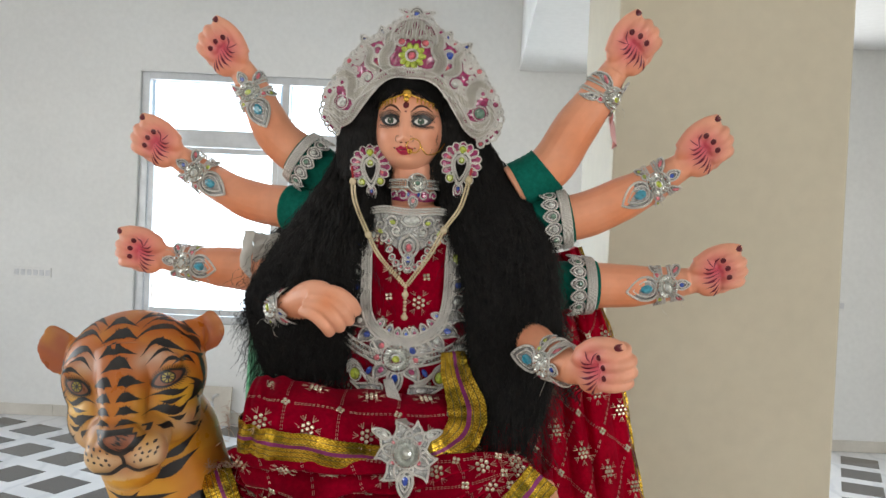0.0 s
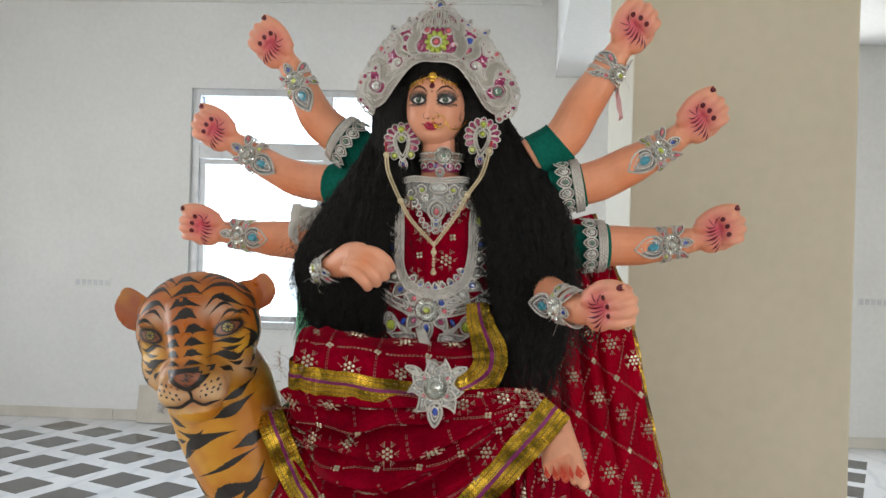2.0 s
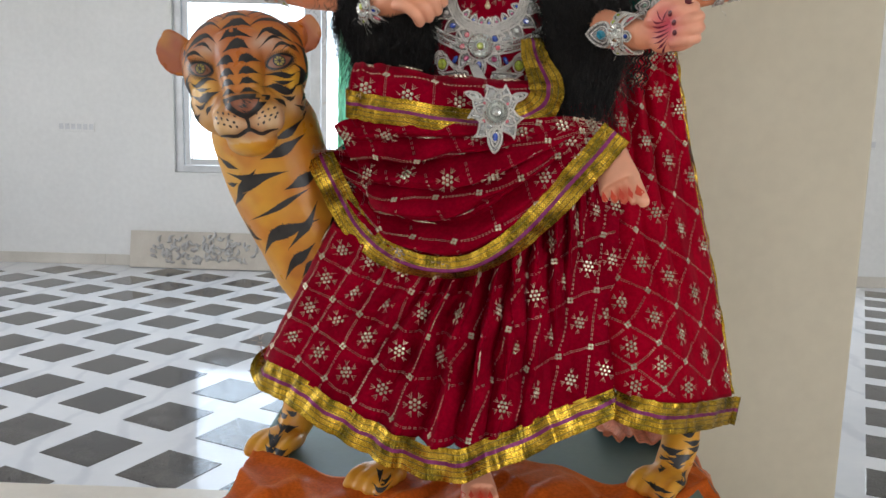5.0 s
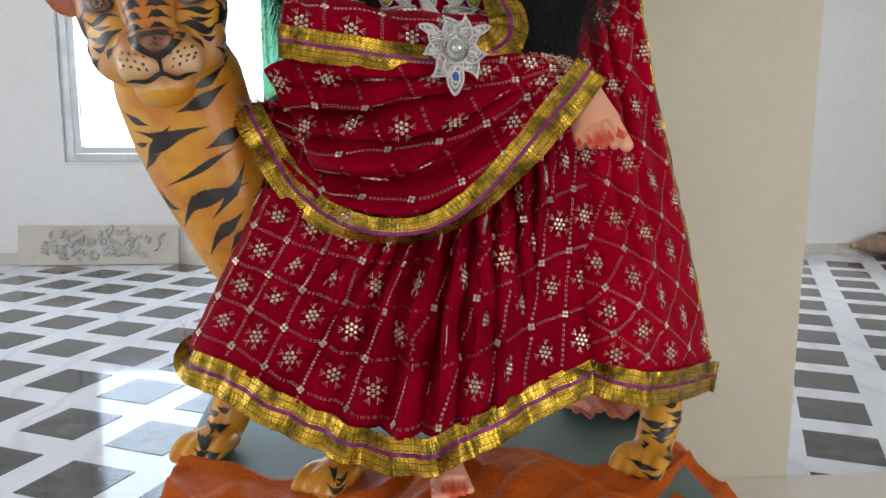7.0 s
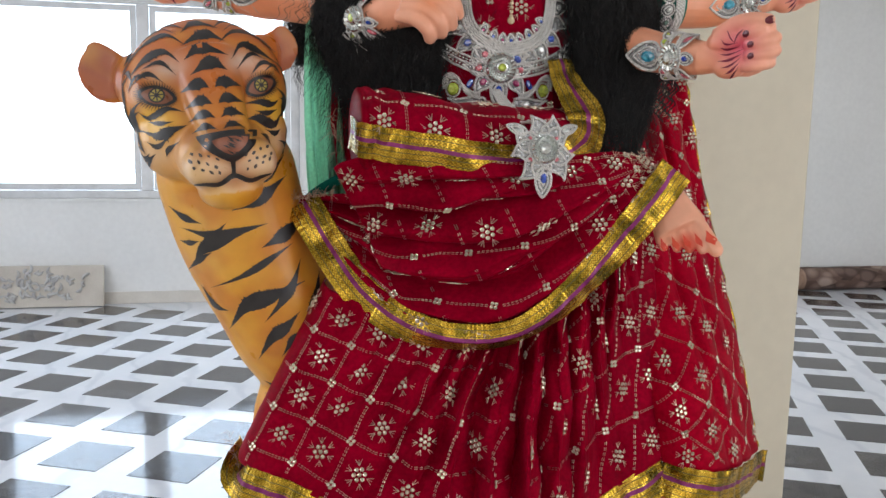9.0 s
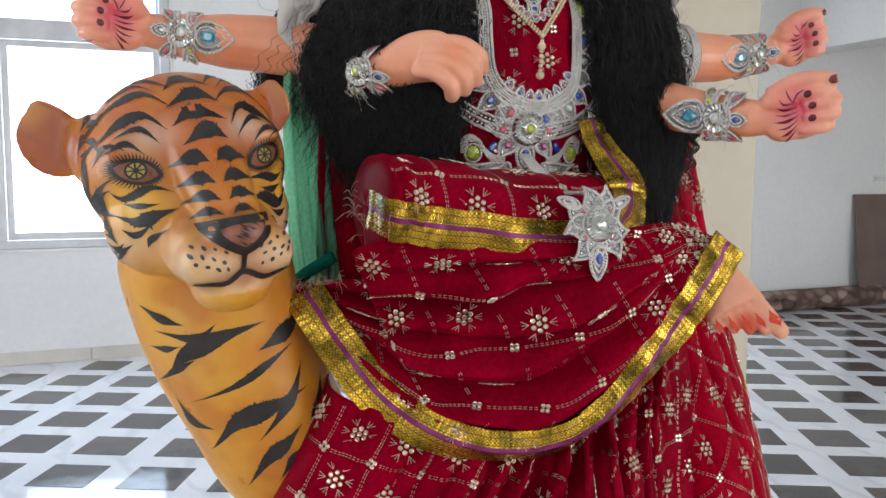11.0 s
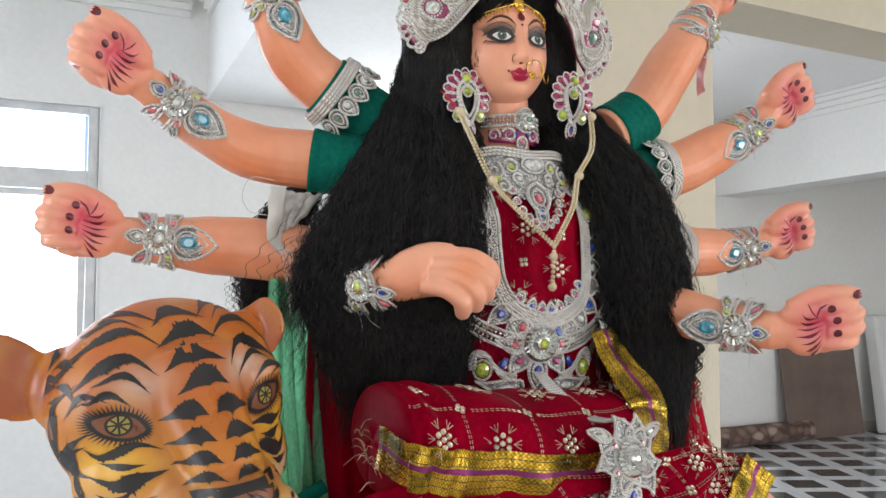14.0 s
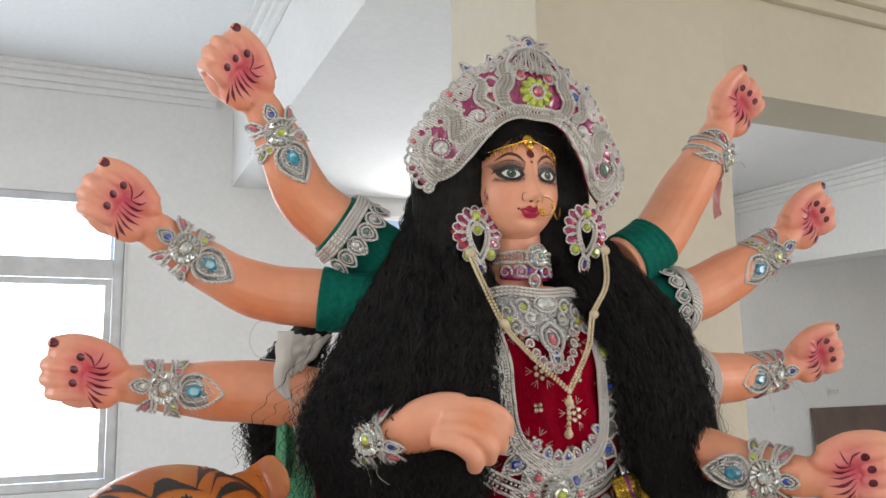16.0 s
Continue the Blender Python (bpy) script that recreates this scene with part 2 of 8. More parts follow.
# ---- the window ----
window = tagged(new("window_1"), "large aluminium window with wire mesh in the lower panes", "window", kind="structure")
window.location = (0, 0, 0)
FY0, FY1 = BACK + 0.02, BACK + 0.10
MX, TZ = -1.365, 2.385                                # mullion and transom
for nm, dims in (("window_frame", (WX0, WX0 + 0.07, FY0, FY1, WZ0, WZ1)), ("window_frame", (WX1 - 0.07, WX1, FY0, FY1, WZ0, WZ1)),
                 ("window_frame", (WX0 + 0.07, WX1 - 0.07, FY0, FY1, WZ1 - 0.06, WZ1)), ("window_frame", (WX0 + 0.07, WX1 - 0.07, FY0, FY1, WZ0, WZ0 + 0.06)),
                 ("transom", (WX0 + 0.07, WX1 - 0.07, FY0, FY1, TZ - 0.08, TZ + 0.06)), ("mullion", (MX - 0.03, MX + 0.03, FY0 + 0.005, FY1 - 0.005, TZ + 0.06, WZ1 - 0.06)),
                 ("mullion", (MX - 0.045, MX + 0.045, FY0 + 0.005, FY1 - 0.005, WZ0 + 0.06, TZ - 0.08))):
    box_part(nm, window, ALUMINIUM, *dims)
for x0, x1 in ((WX0 + 0.075, MX - 0.05), (MX + 0.05, WX1 - 0.075)):     # sliding sashes
    for d in ((x0, x0 + 0.045, WZ0 + 0.065, TZ - 0.085), (x1 - 0.045, x1, WZ0 + 0.065, TZ - 0.085), (x0 + 0.045, x1 - 0.045, TZ - 0.13, TZ - 0.085), (x0 + 0.045, x1 - 0.045, WZ0 + 0.065, WZ0 + 0.115)):
        box_part("sash", window, ALUMINIUM, d[0], d[1], FY0 + 0.02, FY0 + 0.05, d[2], d[3], bevel=0.003)
    g = box_part("pane", window, GLASS, x0 + 0.045, x1 - 0.045, FY0 + 0.03, FY0 + 0.035, WZ0 + 0.115, TZ - 0.13, bevel=0)
    g.visible_shadow = False
    g = box_part("pane", window, GLASS, x0, x1, FY0 + 0.03, FY0 + 0.035, TZ + 0.06, WZ1 - 0.06, bevel=0)
    g.visible_shadow = False
box_part("window_sill", window, WALL, WX0 - 0.005, WX1 + 0.005, BACK - 0.014, BACK + 0.02, WZ0 - 0.022, WZ0, bevel=0.004)
# raised plaster edge round the opening
for d in ((WX0 - 0.014, WX0, WZ0, WZ1 + 0.014), (WX1, WX1 + 0.014, WZ0, WZ1 + 0.014), (WX0, WX1, WZ1, WZ1 + 0.014)):
    box_part("architrave", window, WALL, d[0], d[1], BACK - 0.012, BACK + 0.02, d[2], d[3], bevel=0.003)

# ---- shaping helpers ----
from mathutils.bvhtree import BVHTree


def V(*a):
    return Vector(a[0] if len(a) == 1 else a)


def spline(pts, n):
    """n points on a smooth curve through pts."""
    p = [V(q) for q in pts]
    if len(p) == 2:
        return [p[0].lerp(p[1], i / (n - 1)) for i in range(n)]
    p = [p[0] * 2 - p[1]] + p + [p[-1] * 2 - p[-2]]
    out = []
    for i in range(n):
        t = i / (n - 1) * (len(p) - 3)
        k = min(int(t), len(p) - 4)
        t -= k
        a, b, c, d = p[k:k + 4]
        out.append(0.5 * ((2 * b) + (c - a) * t + (2 * a - 5 * b + 4 * c - d) * t * t + (3 * b - a - 3 * c + d) * t ** 3))
    return out


def spl(values, t):
    """A smooth value from a short list of values, t from 0 to 1."""
    k = t * (len(values) - 1)
    i = min(int(k), len(values) - 2)
    k -= i
    k = k * k * (3 - 2 * k)
    return values[i] * (1 - k) + values[i + 1] * k


def curve_at(pts, t):
    q = [V(p) for p in pts]
    q = [q[0] * 2 - q[1]] + q + [q[-1] * 2 - q[-2]]
    t = min(max(t, 0), 1) * (len(q) - 3)
    k = min(int(t), len(q) - 4)
    t -= k
    a, b, c, d = q[k:k + 4]
    return 0.5 * ((2 * b) + (c - a) * t + (2 * a - 5 * b + 4 * c - d) * t * t + (3 * b - a - 3 * c + d) * t ** 3)


def tube(bm, pts, radii, seg=12, mat=0, up=(0, -1, 0), closed=False):
    """A tube along pts; radii: one number, or per point a number or (side, front)."""
    n = len(pts)
    if isinstance(radii, (int, float)):
        radii = [radii] * n
    rings, side = [], None
    for i in range(n):
        d = (pts[(i + 1) % n] - pts[i - 1]) if closed else (pts[min(i + 1, n - 1)] - pts[max(i - 1, 0)])
        if d.length < 1e-9:
            d = V(0, 0, 1)
        d.normalize()
        if side is None:
            side = d.cross(V(up))
            if side.length < 1e-4:
                side = d.orthogonal()
        side = (side - d * side.dot(d)).normalized()
        front = side.cross(d)
        ra, rb = radii[i] if isinstance(radii[i], (tuple, list)) else (radii[i], radii[i])
        rings.append([bm.verts.new(pts[i] + side * ra * math.cos(2 * math.pi * k / seg) + front * rb * math.sin(2 * math.pi * k / seg)) for k in range(seg)])
    for i in range(n if closed else n - 1):
        a, b = rings[i], rings[(i + 1) % n]
        for k in range(seg):
            f = bm.faces.new((a[k], a[(k + 1) % seg], b[(k + 1) % seg], b[k]))
            f.material_index, f.smooth = mat, True
    if not closed:
        for r in (rings[0][::-1], rings[-1]):
            f = bm.faces.new(r)
            f.material_index, f.smooth = mat, True


def ball(bm, c, r, mat=0, u=16, v=10, m=None):
    b2 = bmesh.new()
    s = Matrix.Diagonal((*((r, r, r) if isinstance(r, (int, float)) else r), 1))
    bmesh.ops.create_uvsphere(b2, u_segments=u, v_segments=v, radius=1, matrix=(m or Matrix.Identity(4)) @ s)
    for f in b2.faces:
        f.smooth = True
    join(bm, b2, Matrix.Translation(c), mat)


def sheet(bm, f, nu, nv, mat=0, mat_of=None):
    """A surface f(u, v) of nu x nv quads."""
    g = [[bm.verts.new(f(i / nu, j / nv)) for j in range(nv + 1)] for i in range(nu + 1)]
    for i in range(nu):
        for j in range(nv):
            q = bm.faces.new((g[i][j], g[i + 1][j], g[i + 1][j + 1], g[i][j + 1]))
            q.smooth = True
            q.material_index = mat_of((i + 0.5) / nu, (j + 0.5) / nv) if mat_of else mat


def moulded(bm, voxel, rounds=2):
    """The union of what bm holds, as one smooth skin."""
    me = bpy.data.meshes.new("mould")
    bm.to_mesh(me)
    bm.free()
    ob = new("mould", me)
    mod = ob.modifiers.new("skin", "REMESH")
    mod.mode, mod.voxel_size = "VOXEL", voxel
    dg = bpy.context.evaluated_depsgraph_get()
    dg.update()
    out = bmesh.new()
    ev = ob.evaluated_get(dg)
    out.from_mesh(ev.to_mesh())
    ev.to_mesh_clear()
    bpy.data.objects.remove(ob)
    bpy.data.meshes.remove(me)
    for _ in range(rounds):
        bmesh.ops.smooth_vert(out, verts=out.verts, factor=0.5, use_axis_x=True, use_axis_y=True, use_axis_z=True)
    for f in out.faces:
        f.smooth = True
    return out


def skin_tree(bm):
    bm.normal_update()
    return BVHTree.FromBMesh(bm)


class Painter:
    """Lays thin painted shapes on a surface. at(a, b) gives the start and way of the ray for a place on the plan."""

    def __init__(self, tree, start, way, a, b, lift=0.0006):
        self.tree, self.start, self.way, self.a, self.b, self.lift = tree, V(start), V(way).normalized(), V(a), V(b), lift

    def place(self, a, b, more=0.0):
        o = self.start + self.a * a + self.b * b
        hit, nor, _, _ = self.tree.ray_cast(o, self.way)
        if hit is None:
            return None
        return hit + nor * (self.lift + more)

    def grid(self, bm, pts, mat, more=0.0):
        """pts: rows of plan places; makes quads where all four land close together."""
        vs = [[(self.place(*q, more) if q else None) for q in row] for row in pts]
        made = [[(bm.verts.new(q) if q else None) for q in row] for row in vs]
        for i in range(len(pts) - 1):
            for j in range(len(pts[0]) - 1):
                q = (made[i][j], made[i + 1][j], made[i + 1][j + 1], made[i][j + 1])
                if all(q) and max((x.co - y.co).length for x in q for y in q) < 0.024:
                    try:
                        f = bm.faces.new(q)
                        f.material_index, f.smooth = mat, True
                    except ValueError:
                        pass

    def stroke(self, bm, pts, width, mat, more=0.0, ragged=0.0, n=14, taper=True, rng=random):
        if ragged:                                         # brushed fur mark: fine teeth on both sides, thin curling ends
            n *= 3
        c = [curve_at([V(p[0], p[1], 0) for p in pts], i / (n - 1)) for i in range(n)]
        rows = []
        for i, p in enumerate(c):
            d = (c[min(i + 1, n - 1)] - c[max(i - 1, 0)]).normalized()
            s = V(-d.y, d.x, 0)
            t = i / (n - 1)
            w = width * ((1 - 0.9 * t) if taper == "root" else (math.sin(math.pi * min(max(t * 0.94 + 0.03, 0), 1)) ** 0.75) if taper else 1) / 2
            lo = hi = w
            if ragged:
                w = width * (0.10 + 0.90 * math.exp(-((t - 0.5) / 0.26) ** 2)) * min(1.0, 7 * t + 0.15, 7 * (1 - t) + 0.15) * 0.62
                tooth = rng.choice((1.1, 0.6, 0.2, -0.2)) if i % 2 else -0.3
                lo, hi = w * (0.9 + 0.55 * ragged * tooth * rng.uniform(0.2, 1.0)), w * (0.9 + 0.95 * ragged * tooth * rng.uniform(0.1, 1.0))
            rows.append([tuple((p - s * lo)[:2]), tuple(p[:2]), tuple((p + s * hi)[:2])])
        self.grid(bm, rows, mat, more)

    def spot(self, bm, c, ra, rb, mat, more=0.0, turn=0.0, n=20, rings=3, point=0.0):
        """A filled oval; point pulls its ends to tips."""
        rows = []
        for k in range(rings + 1):
            row = []
            for i in range(n + 1):
                th = 2 * math.pi * i / n
                x, y = math.cos(th) * ra * k / rings, math.sin(th) * rb * k / rings * (1 - point * math.cos(th) ** 4)
                row.append((c[0] + x * math.cos(turn) - y * math.sin(turn), c[1] + x * math.sin(turn) + y * math.cos(turn)))
            rows.append(row)
        self.grid(bm, rows, mat, more)


def bump_at(x, z, cx, cz, sx, sz):
    return math.exp(-((x - cx) / sx) ** 2 - ((z - cz) / sz) ** 2)

# ---- the goddess statue: one mesh ----
def painted(name, rough=0.38):
    """Airbrushed paint: the colours that were sprayed on the plaster, with faint brush grain."""
    m, n, l, b = principled(name, (0.8, 0.4, 0.28), rough)
    at = n.new("ShaderNodeAttribute")
    at.attribute_name = "paint"
    v = coords(n, l)
    small = ramp(n, l, noise_node(n, l, v, 45, 4), [(0.3, (0.94, 0.94, 0.94)), (0.7, (1.03, 1.03, 1.03))])
    l.new(blend(n, l, 1.0, at.outputs["Color"], small, "MULTIPLY"), b.inputs["Base Color"])
    l.new(ramp(n, l, noise_node(n, l, v, 25, 3), [(0.3, (rough - 0.08,) * 3), (0.7, (rough + 0.12,) * 3)]), b.inputs["Roughness"])
    bump(n, l, b, noise_node(n, l, v, 300, 2), 0.06, 0.0006)
    return m


SKIN = painted("statue_skin_paint", 0.36)
FUR = painted("tiger_paint", 0.34)
BLACK_PAINT = mottled("black_paint", (0.012, 0.012, 0.014), (0.03, 0.028, 0.028), 0.4, 30, 200)
NAIL = mottled("maroon_paint", (0.10, 0.006, 0.016), (0.14, 0.01, 0.022), 0.3, 30, 200)
LIP = mottled("lip_paint", (0.56, 0.02, 0.085), (0.64, 0.035, 0.11), 0.3, 30, 200)
EYE_WHITE = mottled("eye_white_paint", (0.74, 0.72, 0.70), (0.80, 0.78, 0.76), 0.25, 30, 200)
IRIS = mottled("iris_paint", (0.04, 0.08, 0.06), (0.12, 0.20, 0.15), 0.2, 300, 500)
SMOKE = mottled("brow_paint", (0.06, 0.02, 0.014), (0.10, 0.035, 0.022), 0.45, 60, 200)
RED_DYE = mottled("red_dye_paint", (0.72, 0.06, 0.03), (0.78, 0.09, 0.04), 0.4, 30, 200)
PALM_LINE = mottled("palm_line_paint", (0.14, 0.004, 0.028), (0.20, 0.007, 0.042), 0.4, 30, 200)
STATUE_MATS = [SKIN, BLACK_PAINT, NAIL, LIP, EYE_WHITE, IRIS, SMOKE, RED_DYE, PALM_LINE]

PEACH, ORANGE, PINK, CREAM = V(0.90, 0.43, 0.28), V(0.84, 0.23, 0.06), V(0.74, 0.07, 0.17), V(0.92, 0.44, 0.29)

ARMS = {
    "upper_west": [(-0.19, 1.55, 1.755), (-0.266, 1.555, 1.802), (-0.321, 1.557, 1.844), (-0.356, 1.548, 1.907), (-0.385, 1.540, 1.957)],
    "middle_west": [(-0.22, 1.54, 1.70), (-0.292, 1.57, 1.71), (-0.367, 1.594, 1.72), (-0.434, 1.594, 1.748), (-0.508, 1.586, 1.794)],
    "lower_west": [(-0.28, 1.55, 1.575), (-0.369, 1.575, 1.588), (-0.42, 1.585, 1.591), (-0.472, 1.595, 1.595), (-0.529, 1.6, 1.602)],
    "upper_east": [(0.12, 1.46, 1.76), (0.18, 1.455, 1.799), (0.217, 1.435, 1.864), (0.254, 1.425, 1.921), (0.278, 1.42, 1.963)],
    "middle_east": [(0.16, 1.46, 1.70), (0.242, 1.455, 1.717), (0.303, 1.445, 1.746), (0.353, 1.435, 1.774), (0.397, 1.42, 1.804)],
    "lower_east": [(0.19, 1.48, 1.59), (0.283, 1.485, 1.594), (0.334, 1.485, 1.595), (0.388, 1.48, 1.6), (0.439, 1.47, 1.609)],
    "front_east": [(0.12, 1.50, 1.56), (0.128, 1.435, 1.534), (0.154, 1.352, 1.503), (0.184, 1.278, 1.486), (0.206, 1.236, 1.480)],
    "front_west": [(-0.20, 1.53, 1.56), (-0.235, 1.48, 1.55), (-0.262, 1.470, 1.541), (-0.276, 1.442, 1.529), (-0.253, 1.413, 1.539)],
}
ARM_R = {"front_east": (0.034, 0.035, 0.033, 0.028, 0.024), "front_west": (0.036, 0.035, 0.032, 0.027, 0.026)}
FISTS = {
    "upper_west": (-0.441, 1.530, 2.012), "middle_west": (-0.568, 1.578, 1.828), "lower_west": (-0.599, 1.6, 1.614),
    "upper_east": (0.324, 1.415, 2.024), "middle_east": (0.455, 1.41, 1.85), "lower_east": (0.497, 1.46, 1.63),
    "front_east": (0.258, 1.191, 1.492),
}


def fist_frame(name):
    """Wrist, the way to the knuckles, the thumb's side and the palm's way."""
    w, c = V(ARMS[name][-1]), V(FISTS[name])
    f = (c - w).normalized()
    to_front = V(-0.25 if "west" in name else 0.12, -1, 0)
    n = (to_front - f * to_front.dot(f)).normalized()
    s = n.cross(f) if "east" in name else f.cross(n)
    if s.z < 0:
        s = -s
    return w, f, s, n


HAND = 0.97


def fist(bm, name):
    w, f, s, n = fist_frame(name)

    def q(a, b, c):
        return w + (f * a + s * b + n * c) * HAND
    turn = Matrix((f, s, n)).transposed().to_4x4()
    tube(bm, [q(-0.015, 0, 0), q(0.01, 0, 0), q(0.032, 0.0, -0.003), q(0.055, 0, -0.006), q(0.072, 0, -0.008)], [(0.022, 0.020), (0.024, 0.021), (0.034, 0.023), (0.039, 0.024), (0.036, 0.020)], 20, up=tuple(n))
    ball(bm, q(0.034, -0.017, 0.010), (0.025, 0.019, 0.016), m=turn)          # heel of the palm
    ball(bm, q(0.034, 0.020, 0.011), (0.028, 0.017, 0.017), m=turn)           # ball of the thumb
    for k, (b, ln) in enumerate(((0.0265, 0.97), (0.009, 1.03), (-0.0085, 1.0), (-0.0245, 0.9))):
        pts = [q(0.060, b, -0.016), q(0.083 * ln, b, -0.015), q(0.097 * ln, b * 0.98, 0.002), q(0.090 * ln, b * 0.95, 0.021), q(0.076 * ln, b * 0.92, 0.026), q(0.064 * ln, b * 0.9, 0.022)]
        tube(bm, spline(pts, 14), [0.0098 - 0.00012 * i for i in range(14)], 12)
        ball(bm, pts[-1], 0.0085)
    th = [q(0.022, 0.026, 0.010), q(0.050, 0.039, 0.014), q(0.074, 0.041, 0.018), q(0.096, 0.036, 0.020)]
    tube(bm, spline(th, 10), [0.0135, 0.013, 0.0125, 0.012, 0.0115, 0.011, 0.0108, 0.0105, 0.010, 0.0085], 12)
    ball(bm, th[-1], 0.0088)


def foot(bm, heel, toe_mid, side, width=0.05, thick=0.022):
    """A bare foot from heel to toes; side: the way from the little toe to the big one."""
    h, t, s = V(heel), V(toe_mid), V(side).normalized()
    tube(bm, spline([h, h.lerp(t, 0.4), h.lerp(t, 0.75)], 10), [(width * (0.36 + 0.02 * i), thick * (1.1 - 0.05 * i)) for i in range(10)], 16, up=tuple(s.cross(t - h)))
    d = (t - h).normalized()
    for k in range(5):
        base = h.lerp(t, 0.68) + s * width * (k - 2) * 0.2
        tip = t + s * width * (k - 2) * 0.23 + d * (0.004 * k - 0.004)
        r = (0.0062, 0.0066, 0.007, 0.0075, 0.0105)[k]
        tube(bm, spline([base, base.lerp(tip, 0.5), tip], 6), r, 10)
        ball(bm, tip, r)


HEAD = V(-0.066, 1.460, 1.846)
HEAD_TURN = Matrix.Rotation(radians(-5), 3, "Z") * 0.935


def head_bm():
    """Head with a rounded face that looks towards -y."""
    bm = bmesh.new()
    bmesh.ops.create_uvsphere(bm, u_segments=120, v_segments=90, radius=1)
    for v in bm.verts:
        x, y, z = v.co
        q = (abs(x) ** 2.5 + abs(y) ** 2.5 + abs(z) ** 2.5) ** (-1 / 2.5)
        x, y, z = x * q, y * q, z * q
        taper = 1 - 0.28 * max(0, -z) ** 1.8
        p = V(x * 0.0635 * taper, y * 0.079, z * (0.094 if z > 0 else 0.073))
        if y < 0:
            u, w = p.x, p.z
            front = min(1, -y * 1.5)
            d = 0.0
            d += 0.0040 * bump_at(u, w, 0, 0.045, 0.045, 0.03)                       # brow
            d -= 0.0055 * (bump_at(u, w, -0.026, 0.014, 0.017, 0.011) + bump_at(u, w, 0.026, 0.014, 0.017, 0.011))
            d += 0.0028 * (bump_at(u, w, -0.026, 0.013, 0.012, 0.007) + bump_at(u, w, 0.026, 0.013, 0.012, 0.007))
            d += 0.0120 * bump_at(u, w, 0, -0.004, 0.0068, 0.022) + 0.0095 * bump_at(u, w, 0, -0.017, 0.0085, 0.0085)   # nose
            d += 0.0055 * (bump_at(u, w, -0.0095, -0.0195, 0.0052, 0.006) + bump_at(u, w, 0.0095, -0.0195, 0.0052, 0.006))
            d += 0.0045 * (bump_at(u, w, -0.034, -0.014, 0.022, 0.022) + bump_at(u, w, 0.034, -0.014, 0.022, 0.022))    # cheeks
            d += 0.0056 * bump_at(u, w, 0, -0.0315, 0.016, 0.0042) + 0.0058 * bump_at(u, w, 0, -0.0388, 0.013, 0.0046)  # lips
            d -= 0.0035 * bump_at(u, w, 0, -0.0350, 0.016, 0.0018)
            d -= 0.0030 * bump_at(u, w, 0, -0.047, 0.016, 0.004)
            d += 0.0062 * bump_at(u, w, 0, -0.061, 0.02, 0.012)                       # chin
            p.y -= d * front
        v.co = HEAD_TURN @ p + HEAD
    for f in bm.faces:
        f.smooth = True
    return bm


